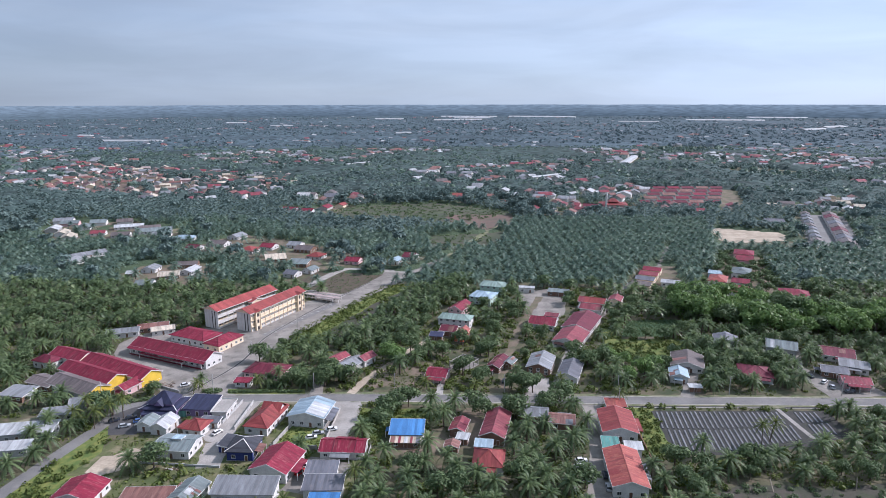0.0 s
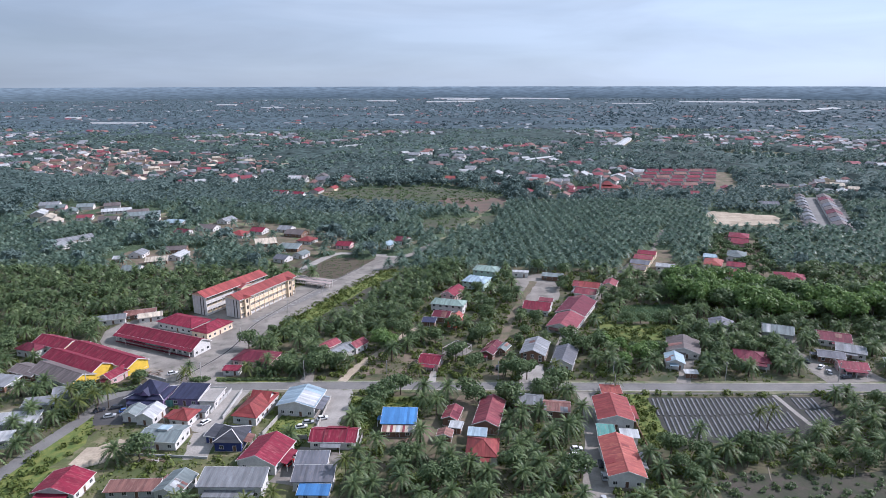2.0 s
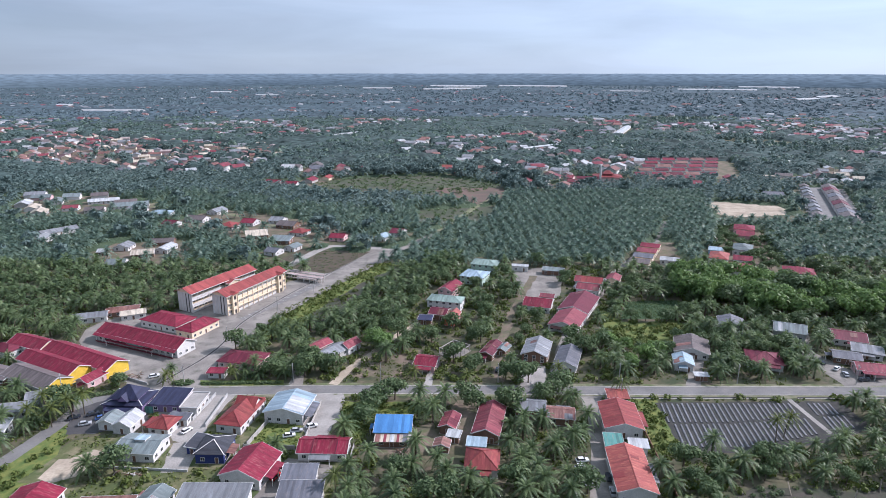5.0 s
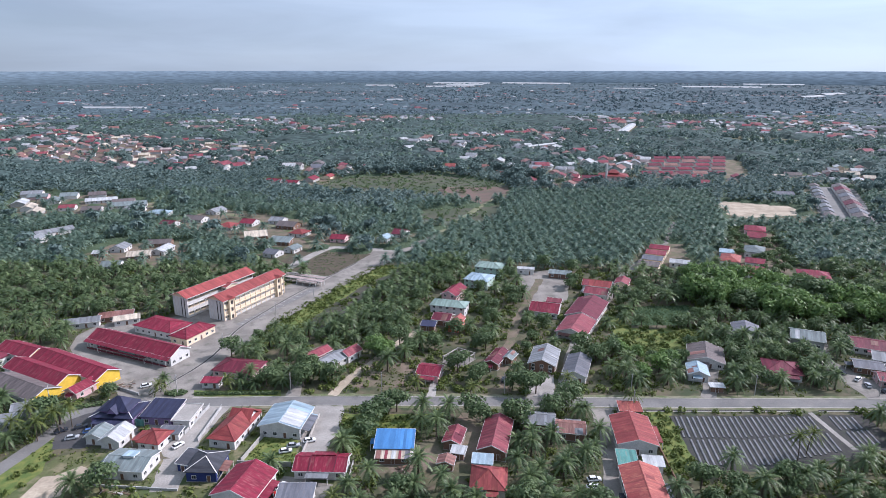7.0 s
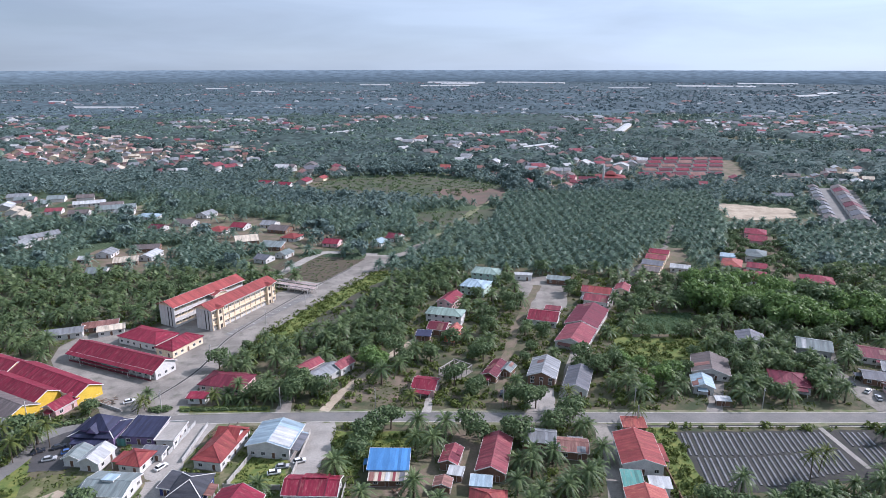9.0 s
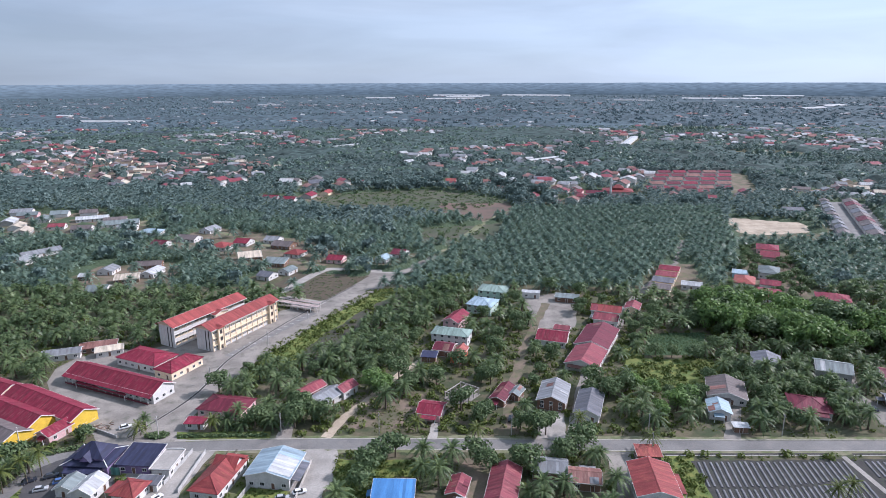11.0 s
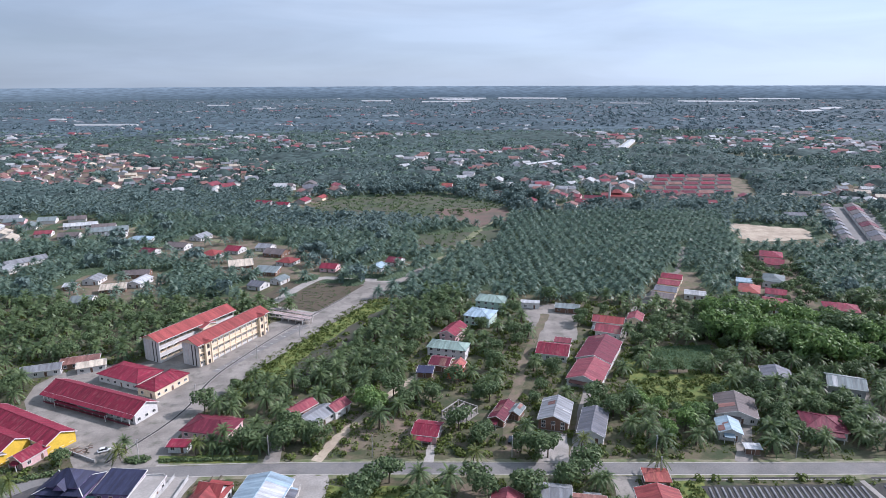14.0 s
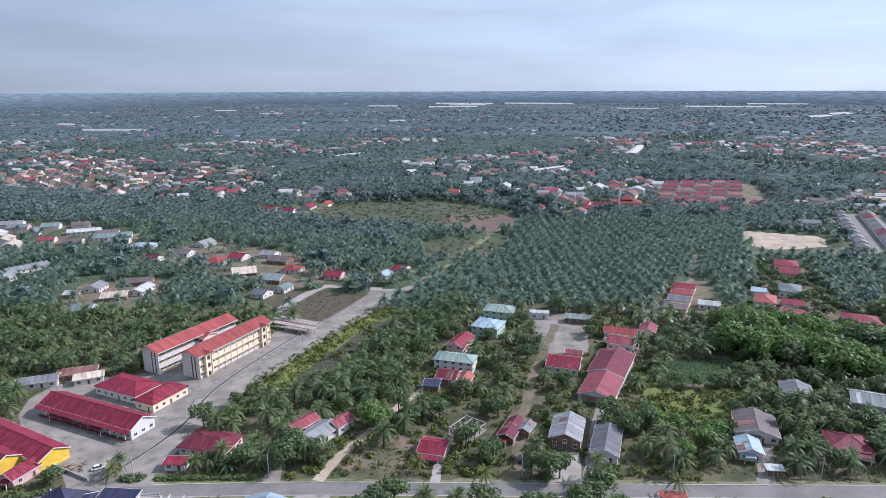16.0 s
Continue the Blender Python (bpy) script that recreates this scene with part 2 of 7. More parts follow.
M["red_earth"] = surface("red_earth", (0.150, 0.098, 0.080), (0.10, 0.080, 0.062), 0.05, 0.95, 0.6, stain=(0.10, 0.11, 0.05), stain_amt=0.6, world_space=True, vary=0.04)
M["dry_field_and_shade"] = surface("dry_field_and_shade", (0.072, 0.062, 0.050), (0.040, 0.048, 0.028), 0.14, 0.95, 1.5, stain=(0.045, 0.062, 0.026), stain_amt=0.85, world_space=True, vary=0.03, bump=0.5)
M["ploughed"] = surface("ploughed_field", (0.088, 0.068, 0.046), (0.062, 0.054, 0.036), 0.2, 0.95, 1.7, stain=(0.075, 0.085, 0.04), stain_amt=0.5, world_space=True, vary=0.03, bump=0.5)
M["olive"] = surface("rough_meadow", (0.048, 0.062, 0.034), (0.074, 0.073, 0.049), 0.03, 0.95, 0.5, stain=(0.07, 0.095, 0.035), stain_amt=0.7, world_space=True, vary=0.03, bump=0.4)
M["lawn"] = surface("bright_lawn", (0.080, 0.12, 0.028), (0.165, 0.175, 0.045), 0.35, 0.95, 3, stain=(0.08, 0.13, 0.03), stain_amt=0.6, world_space=True, vary=0.05, bump=0.5)
M["crop"] = surface("low_crop", (0.035, 0.075, 0.032), (0.055, 0.095, 0.04), 0.12, 0.95, 1.5, world_space=True, vary=0.03, bump=0.5)
M["mulch"] = surface("silver_mulch_film", (0.18, 0.18, 0.192), (0.115, 0.115, 0.123), 0.7, 0.4, 4, stain=(0.22, 0.19, 0.15), stain_amt=0.5, vary=0.12)
M["ground"] = surface("ground_cover", (0.042, 0.056, 0.024), (0.112, 0.100, 0.058), 0.11, 0.95, 1.1, stain=(0.135, 0.102, 0.074), stain_amt=0.9, world_space=True, vary=0.0, bump=0.4)
M["bark"] = surface("bark", (0.12, 0.095, 0.07), (0.08, 0.065, 0.05), 2, 0.95, 9, bump=0.6)
M["pale_wood"] = surface("bleached_wood", (0.36, 0.31, 0.25), (0.24, 0.20, 0.16), 1.5, 0.9, 8, bump=0.3)
M["pole"] = surface("pole_concrete", (0.48, 0.46, 0.43), (0.40, 0.38, 0.36), 1, 0.8, 6)
M["tyre"] = surface("rubber", (0.02, 0.02, 0.02), (0.03, 0.03, 0.03), 3, 0.8, 20)
M["steel"] = surface("steel_grey", (0.4, 0.4, 0.42), (0.3, 0.3, 0.32), 2, 0.35, 20, metal=0.8)
for _k, _c in (("car_white", (0.72, 0.72, 0.72)), ("car_silver", (0.42, 0.43, 0.45)), ("car_dark", (0.03, 0.035, 0.05)), ("car_red", (0.4, 0.03, 0.03)), ("car_blue", (0.06, 0.12, 0.3))):
    M[_k] = surface("paint_" + _k, _c, _c, 1, 0.25, 12, spec=0.6, bump=0.0, vary=0.03)
# plantation palms: leaf colour blued and its darks lifted to paint in haze
M["palm"] = foliage("hazed_palm_leaf", (0.064, 0.114, 0.092), (0.215, 0.290, 0.212), 0.035, 0.38, 0.40)
M["palm_near"] = foliage("village_palm_leaf", (0.042, 0.076, 0.036), (0.200, 0.262, 0.110), 0.05, 0.35, 0.40)
M["palm_light"] = foliage("coconut_leaf", (0.055, 0.085, 0.022), (0.16, 0.18, 0.045), 0.05, 0.3, 0.45)
M["leaf"] = foliage("broad_leaf", (0.054, 0.094, 0.044), (0.180, 0.240, 0.104), 0.13, 0.34, 0.5)
M["leaf_bright"] = foliage("young_leaf", (0.070, 0.128, 0.042), (0.225, 0.335, 0.100), 0.16, 0.38, 0.5)
M["shrub"] = foliage("shrub_leaf", (0.050, 0.085, 0.020), (0.165, 0.195, 0.045), 0.07, 0.25, 0.6)
# blue haze painted into the canopy colour, darkened as shade between crowns
M["canopy"] = foliage("hazed_far_canopy", (0.042, 0.065, 0.076), (0.080, 0.110, 0.126), 0.006, 0.0, 0.9)
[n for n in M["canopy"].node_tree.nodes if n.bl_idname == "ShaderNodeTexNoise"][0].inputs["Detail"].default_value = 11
_nt = M["canopy"].node_tree
_g, _n, _b = _nt.nodes.new("ShaderNodeNewGeometry"), _nt.nodes.new("ShaderNodeTexNoise"), _nt.nodes.new("ShaderNodeBump")
_n.inputs["Scale"].default_value, _n.inputs["Detail"].default_value = 0.075, 5
_b.inputs["Strength"].default_value, _b.inputs["Distance"].default_value = 0.3, 5.0
link(_nt, _g.outputs["Position"], _n.inputs["Vector"])
link(_nt, _n.outputs[0], _b.inputs["Height"])
link(_nt, _b.outputs[0], _nt.nodes["Principled BSDF"].inputs["Normal"])
# pale blue haze painted into the leaf colours of far and middle trees
M["far_leaf"] = foliage("hazed_stand_leaf", (0.094, 0.135, 0.150), (0.156, 0.205, 0.218), 0.006, 0.1, 0.9)
M["mid_palm"] = foliage("hazed_grove_leaf", (0.078, 0.122, 0.116), (0.180, 0.240, 0.212), 0.012, 0.25, 0.7)
# plantation blocks of differing age
_v, _s, _r, _x = _nt.nodes.new("ShaderNodeTexVoronoi"), _nt.nodes.new("ShaderNodeSeparateColor"), _nt.nodes.new("ShaderNodeMapRange"), _nt.nodes.new("ShaderNodeVectorMath")
_v.distance, _v.inputs["Scale"].default_value, _v.inputs["Randomness"].default_value = "CHEBYCHEV", 0.0045, 0.75
_x.operation = "SCALE"
for _k, _q in ((3, 0.84), (4, 1.14)):
    _r.inputs[_k].default_value = _q
_base = [l for l in _nt.links if l.to_socket.name == "Base Color"][0].from_socket
link(_nt, _g.outputs["Position"], _v.inputs["Vector"])
link(_nt, _v.outputs["Color"], _s.inputs[0])
link(_nt, _s.outputs[0], _r.inputs[0])
link(_nt, _base, _x.inputs[0])
_v2, _s2, _r2, _m2 = _nt.nodes.new("ShaderNodeTexVoronoi"), _nt.nodes.new("ShaderNodeSeparateColor"), _nt.nodes.new("ShaderNodeMapRange"), _nt.nodes.new("ShaderNodeMath")
_v2.inputs["Scale"].default_value = 0.085
_r2.inputs[3].default_value, _r2.inputs[4].default_value = 0.62, 1.36
_m2.operation = "MULTIPLY"
link(_nt, _g.outputs["Position"], _v2.inputs["Vector"])
link(_nt, _v2.outputs["Color"], _s2.inputs[0])
link(_nt, _s2.outputs[0], _r2.inputs[0])
link(_nt, _r.outputs[0], _m2.inputs[0])
link(_nt, _r2.outputs[0], _m2.inputs[1])
link(_nt, _m2.outputs[0], _x.inputs["Scale"])
link(_nt, _x.outputs[0], _nt.nodes["Principled BSDF"].inputs["Base Color"])
# greener copy, less haze painted in, darkened to stand for shade between crowns
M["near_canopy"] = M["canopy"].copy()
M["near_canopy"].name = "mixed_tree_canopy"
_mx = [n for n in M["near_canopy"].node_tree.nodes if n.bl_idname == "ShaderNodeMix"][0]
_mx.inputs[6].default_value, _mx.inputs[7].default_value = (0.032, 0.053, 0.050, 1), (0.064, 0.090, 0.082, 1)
M["under"] = foliage("undergrowth", (0.030, 0.052, 0.030), (0.085, 0.115, 0.062), 0.05, 0.0, 0.9)
_nt = M["under"].node_tree
_g, _n, _b = _nt.nodes.new("ShaderNodeNewGeometry"), _nt.nodes.new("ShaderNodeTexNoise"), _nt.nodes.new("ShaderNodeBump")
_n.inputs["Scale"].default_value, _n.inputs["Detail"].default_value = 0.5, 4
_b.inputs["Strength"].default_value, _b.inputs["Distance"].default_value = 0.8, 1.5
link(_nt, _g.outputs["Position"], _n.inputs["Vector"])
link(_nt, _n.outputs[0], _b.inputs["Height"])
link(_nt, _b.outputs[0], _nt.nodes["Principled BSDF"].inputs["Normal"])
M["plot_soil"] = surface("grey_plot_soil", (0.050, 0.047, 0.045), (0.034, 0.034, 0.032), 0.3, 0.95, 2, stain=(0.06, 0.08, 0.04), stain_amt=0.6, world_space=True, vary=0.03, bump=0.5)

# ---- mesh helpers ----
def mesh_ob(name, bm, material, parent=None, label=""):
    me = bpy.data.meshes.new(name)
    bm.to_mesh(me)
    bm.free()
    me.materials.append(material)
    ob = new(name, me)
    if parent is not None:
        ob.parent = parent
    if label:
        ob["label"] = label
    return ob


def part(name, bm, material, parent, label=""):
    return mesh_ob(name, bm, material, parent, label)


def shared(name, me, parent, m):
    ob = new(name, me)
    ob.parent = parent
    ob.matrix_basis = m
    return ob


def add_box(bm, x0, y0, z0, x1, y1, z1):
    v = [bm.verts.new(p) for p in ((x0, y0, z0), (x1, y0, z0), (x1, y1, z0), (x0, y1, z0), (x0, y0, z1), (x1, y0, z1), (x1, y1, z1), (x0, y1, z1))]
    for f in ((3, 2, 1, 0), (4, 5, 6, 7), (0, 1, 5, 4), (1, 2, 6, 5), (2, 3, 7, 6), (3, 0, 4, 7)):
        bm.faces.new([v[i] for i in f])
    return v


def boxes(*bs):
    bm = bmesh.new()
    for b in bs:
        add_box(bm, *b)
    return bm


def prism(profile, x0, x1):
    """A (y, z) profile, anticlockwise seen from +x, drawn out from x0 to x1."""
    bm = bmesh.new()
    a = [bm.verts.new((x0, y, z)) for y, z in profile]
    b = [bm.verts.new((x1, y, z)) for y, z in profile]
    n = len(profile)
    bm.faces.new(list(reversed(a)))
    bm.faces.new(b)
    for i in range(n):
        bm.faces.new((a[i], a[(i + 1) % n], b[(i + 1) % n], b[i]))
    return bm


def root(name, m, label, category, group=""):
    ob = new(name)
    ob.empty_display_size = 0.5
    ob.matrix_basis = m
    return tagged(ob, label, category, group)


def data_of(name, bm, material):
    me = bpy.data.meshes.new(name)
    bm.to_mesh(me)
    bm.free()
    me.materials.append(material)
    return me


# window 1.3 x 1.1 and door 0.95 x 2.05, facing -y, origin at the middle of the foot
WIN = data_of("window", boxes((-0.72, -0.08, 0, -0.62, 0.03, 1.2), (0.62, -0.08, 0, 0.72, 0.03, 1.2), (-0.72, -0.08, 1.1, 0.72, 0.03, 1.2), (-0.78, -0.14, -0.06, 0.78, 0.03, 0.04), (-0.03, -0.06, 0, 0.03, 0.03, 1.2)), M["trim"])
PANE = data_of("pane", boxes((-0.64, -0.03, 0.03, 0.64, 0.012, 1.12)), M["glass"])
DOOR = data_of("door", boxes((-0.48, -0.06, 0, 0.48, 0.02, 2.05)), M["door"])
DFRAME = data_of("door_frame", boxes((-0.6, -0.09, 0, -0.5, 0.02, 2.16), (0.5, -0.09, 0, 0.6, 0.02, 2.16), (-0.6, -0.09, 2.07, 0.6, 0.02, 2.16)), M["trim"])
POST = data_of("post", boxes((-0.09, -0.09, 0, 0.09, 0.09, 2.5)), M["trim"])

FOOT = []      # footprints that plants keep clear of: x, y, cos, sin, half length, half width
CLEAR = []     # polygons that plants keep clear of


def window_at(parent, x, y, z, turn):
    w = shared("window", WIN, parent, pose(x, y, z, 0, 0, turn))
    shared("pane", PANE, w, Matrix())
    return w


def door_at(parent, x, y, turn):
    d = shared("door", DOOR, parent, pose(x, y, 0.0, 0, 0, turn))
    shared("door_frame", DFRAME, d, Matrix())


def house(label, x, y, w, d, rot, h=3.0, roof="gable", ridge="v", rise=None, top="crimson", wall="w_white", storeys=1, fine=True, porch=0, group="", name="house"):
    """A house by the plan of its eaves: w across, d deep, ridge along u (the width) or v (the depth)."""
    if ridge == "v":
        L, W, turn = d, w, rot + 90
    else:
        L, W, turn = w, d, rot
    o = 0.55 if fine else 0.4
    rise = rise if rise is not None else W * 0.19
    if fine and roof in ("gable", "hip"):
        rise *= 1.18
    hs = root(name, pose(x, y, 0, 0, 0, turn), label, "house" if name == "house" else name.replace("_", " "), group)
    FOOT.append((x, y, math.cos(radians(turn)), math.sin(radians(turn)), L / 2, W / 2))
    a, b = L / 2 - o, W / 2 - o
    t = 0.14
    k = rise / (W / 2)
    # walls up under the roof
    if roof == "gable":
        zt = h + k * o - 0.05
        wl = prism([(-b, 0), (b, 0), (b, zt), (0, h + rise - 0.08), (-b, zt)], -a, a)
    elif roof == "mono":
        km = rise / W
        wl = prism([(-b, 0), (b, 0), (b, h + km * (W - o) - 0.05), (-b, h + km * o - 0.05)], -a, a)
    else:
        wl = prism([(-b, 0), (b, 0), (b, h - 0.02), (-b, h - 0.02)], -a, a)
    part("wall", wl, M[wall], hs)
    if fine:
        part("plinth", boxes((-a - 0.25, -b - 0.25, -0.1, a + 0.25, b + 0.25, 0.09)), M["pale_concrete"], hs)
    # roof
    X, Y = L / 2, W / 2
    if roof == "gable":
        bm = prism([(-Y, h - t), (0, h + rise - t), (Y, h - t), (Y, h), (0, h + rise), (-Y, h)], -X, X)
        part("roof", bm, M[top], hs)
        part("ridge_cap", prism([(-0.25, h + rise - k * 0.25 + 0.01), (0.25, h + rise - k * 0.25 + 0.01), (0.25, h + rise - k * 0.25 + 0.06), (0, h + rise + 0.07), (-0.25, h + rise - k * 0.25 + 0.06)], -X - 0.03, X + 0.03), M[top], hs)
        if fine:
            for sy in (-1, 1):
                q = (Y + 0.004) * sy
                part("eave_board", boxes((-X, min(q, q + 0.05 * sy), h - t - 0.1, X, max(q, q + 0.05 * sy), h + 0.0)), M["trim"], hs)
            for sx in (-1, 1):
                p = (X + 0.02) * sx
                part("bargeboard", prism([(-Y, h - t - 0.16), (0, h + rise - t - 0.16), (Y, h - t - 0.16), (Y, h + 0.02), (0, h + rise + 0.02), (-Y, h + 0.02)], min(p, p + 0.06 * sx), max(p, p + 0.06 * sx)), M["trim"], hs)
    elif roof == "mono":
        bm = prism([(-Y, h - t), (Y, h + rise - t), (Y, h + rise), (-Y, h)], -X, X)
        part("roof", bm, M[top], hs)
        part("fascia", boxes((-X, Y + 0.003, h + rise - 0.3, X, Y + 0.07, h + rise + 0.05)), M["trim"], hs)
        for sx in (-1, 1):
            p = (X + 0.004) * sx
            part("bargeboard", prism([(-Y, h - t - 0.12), (Y, h + rise - t - 0.12), (Y, h + rise + 0.04), (-Y, h + 0.04)], min(p, p + 0.06 * sx), max(p, p + 0.06 * sx)), M["trim"], hs)
    elif roof == "hip":
        r = max(X - Y, 0.05) if X > Y else 0.05
        bm = bmesh.new()
        e = [bm.verts.new(p) for p in ((-X, -Y, h), (X, -Y, h), (X, Y, h), (-X, Y, h))]
        g = [bm.verts.new((-r, 0, h + rise)), bm.verts.new((r, 0, h + rise))]
        f = [bm.verts.new(p) for p in ((-X, -Y, h - t), (X, -Y, h - t), (X, Y, h - t), (-X, Y, h - t))]
        for q in ((e[0], e[1], g[1], g[0]), (e[1], e[2], g[1]), (e[2], e[3], g[0], g[1]), (e[3], e[0], g[0]), tuple(reversed(f))):
            bm.faces.new(q)
        for i in range(4):
            bm.faces.new((f[i], f[(i + 1) % 4], e[(i + 1) % 4], e[i]))
        part("roof", bm, M[top], hs)
        if fine:
            for (sx, sy) in ((-1, -1), (1, -1), (1, 1), (-1, 1)):
                p0, p1 = Vector((sx * X, sy * Y, h + 0.03)), Vector((sx * r, 0, h + rise + 0.03))
                dv = p1 - p0
                side = dv.cross(Vector((0, 0, 1))).normalized() * 0.12
                bm = bmesh.new()
                v = [bm.verts.new(q) for q in (p0 - side, p0 + side, p1 + side, p1 - side)]
                u = [bm.verts.new(q.co + Vector((0, 0, 0.07))) for q in v]
                bm.faces.new(u)
                for i in range(4):
                    bm.faces.new((v[i], v[(i + 1) % 4], u[(i + 1) % 4], u[i]))
                part("hip_cap", bm, M["trim" if top in ("dark", "navy") else top], hs)
    elif roof == "flat":
        part("roof", boxes((-X, -Y, h - 0.02, X, Y, h + 0.16)), M[top], hs)
        if fine:
            part("parapet", boxes((-X, -Y, h + 0.163, X, -Y + 0.15, h + 0.5), (-X, Y - 0.15, h + 0.163, X, Y, h + 0.5), (-X, -Y + 0.15, h + 0.163, -X + 0.15, Y - 0.15, h + 0.5), (X - 0.15, -Y + 0.15, h + 0.163, X, Y - 0.15, h + 0.5)), M[wall], hs)
    # openings on all four sides, storey by storey
    sh = h / storeys
    for s in range(storeys):
        z = s * sh + 0.95
        if z + 1.2 > h - 0.1 + (0.15 if roof != "flat" else 0):
            z = h - 1.4
        for turn2, n, half, off in ((0, max(1, int(2 * a / 3.2)), a, b), (180, max(1, int(2 * a / 3.2)), a, b), (90, max(1, int(2 * b / 3.2)), b, a), (270, max(1, int(2 * b / 3.2)), b, a)):
            if not fine and turn2 == 180:
                continue
            for i in range(n):
                q = (-half + (i + 0.5) * 2 * half / n)
                R = Matrix.Rotation(radians(turn2), 3, "Z")
                p = R @ Vector((q, -off, 0))
                if s == 0 and i == n // 2 and turn2 in (0, 270):
                    door_at(hs, p.x, p.y, turn2)
                else:
                    window_at(hs, p.x, p.y, z, turn2)
    rn = random.Random(int(x * 13 + y * 7))
    if fine and roof == "gable" and name == "house":
        # mended sheets of another tone on the slopes
        for _ in range(rn.choice((0, 1, 2, 3) if wall == "w_wood" or top in ("crimson_pale", "maroon", "sky", "paleg", "red", "orange") else (0, 0, 1))):
            sd, wd = rn.choice((-1, 1)), rn.choice((0.9, 1.8, 2.7, 3.6))
            xc = rn.uniform(-X + wd / 2 + 0.1, X - wd / 2 - 0.1) if X > wd / 2 + 0.2 else 0
            f0, f1 = rn.choice(((0.08, 0.97), (0.1, 0.55), (0.45, 0.97)))
            ya, yb = sd * Y * f0, sd * Y * f1
            za, zb = h + rise * (1 - f0), h + rise * (1 - f1)
            pr = [(ya, za + 0.02), (yb, zb + 0.02), (yb, zb + 0.06), (ya, za + 0.06)]
            kin = {"crimson": "crimson_pale", "crimson_pale": "maroon", "maroon": "rust", "red": "crimson_pale", "orange": "red", "sky": "white", "paleg": "white", "grey": "white", "slate": "grey", "brown": "rust", "rust": "grey"}
            part("mended_sheet", prism(pr if sd < 0 else pr[::-1], xc - wd / 2, xc + wd / 2), M[rn.choice((kin.get(top, "grey"), kin.get(top, "grey"), "rust"))], hs, "mismatched roof sheets")
    if fine and not porch and name == "house" and storeys == 1 and rn.random() < 0.6:
        # a lower roof on posts along one side
        R = Matrix.Rotation(radians(rn.choice((0, 90, 180, 270))), 3, "Z")
        q0 = abs(round(R[0][0]))
        half, off = (a, b) if q0 else (b, a)
        dp, c0 = rn.uniform(1.8, 3.0), rn.uniform(-0.3, 0.3) * half
        hw = half * rn.uniform(0.35, 0.65)
        zz = min(h - 0.35, 2.75)
        bm = prism([(-off - dp, zz - 0.35), (-off + 0.02, zz), (-off + 0.02, zz + 0.08), (-off - dp, zz - 0.27)], c0 - hw, c0 + hw)
        bmesh.ops.transform(bm, matrix=R.to_4x4(), verts=bm.verts)
        part("awning", bm, M[rn.choice(("rust", "grey", "white", top, top))], hs)
        for q in (c0 - hw + 0.15, c0 + hw - 0.15):
            p = R @ Vector((q, -off - dp + 0.15, 0))
            shared("post", POST, hs, pose(p.x, p.y, 0))
    if porch:
        # lean-to on the gable or eave side that faces the road
        R = Matrix.Rotation(radians({1: 270, 2: 0, 3: 90, 4: 180}[porch]), 3, "Z")
        half, off = (b, a) if porch in (1, 3) else (a, b)
        bm = prism([(-off - 3.0, 2.45), (-off + 0.02, 2.75), (-off + 0.02, 2.85), (-off - 3.0, 2.55)], -half * 0.8, half * 0.8)
        bmesh.ops.transform(bm, matrix=R.to_4x4(), verts=bm.verts)
        part("porch_roof", bm, M[top], hs)
        for q in (-half * 0.75, 0, half * 0.75):
            p = R @ Vector((q, -off - 2.85, 0))
            shared("post", POST, hs, pose(p.x, p.y, 0))
    return hs


def patch(name, pts, material, z=0.04, rag=0.0, label="", solid=True):
    """A sheet of ground cover with a ragged rim."""
    out = []
    rng = random.Random(len(pts) * 31 + int(pts[0][0] * 7))
    for i, p in enumerate(pts):
        q = pts[(i + 1) % len(pts)]
        n = max(1, int(math.dist(p, q) / max(2.5, 3.5 * rag))) if rag else 1
        for j in range(n):
            f = j / n
            out.append((p[0] + (q[0] - p[0]) * f + rng.uniform(-rag, rag), p[1] + (q[1] - p[1]) * f + rng.uniform(-rag, rag)))
    bm = bmesh.new()
    vs = [bm.verts.new((px, py, z)) for px, py in out]
    f = bm.faces.new(vs)
    if f.normal.z < 0:
        f.normal_flip()
    bmesh.ops.triangulate(bm, faces=bm.faces[:])
    bmesh.ops.recalc_face_normals(bm, faces=bm.faces[:])
    ob = mesh_ob(name, bm, material)
    if ob.data.polygons[0].normal.z < 0:
        ob.data.flip_normals()
    if solid:
        CLEAR.append(pts)
    return tagged(ob, label, kind="structure")


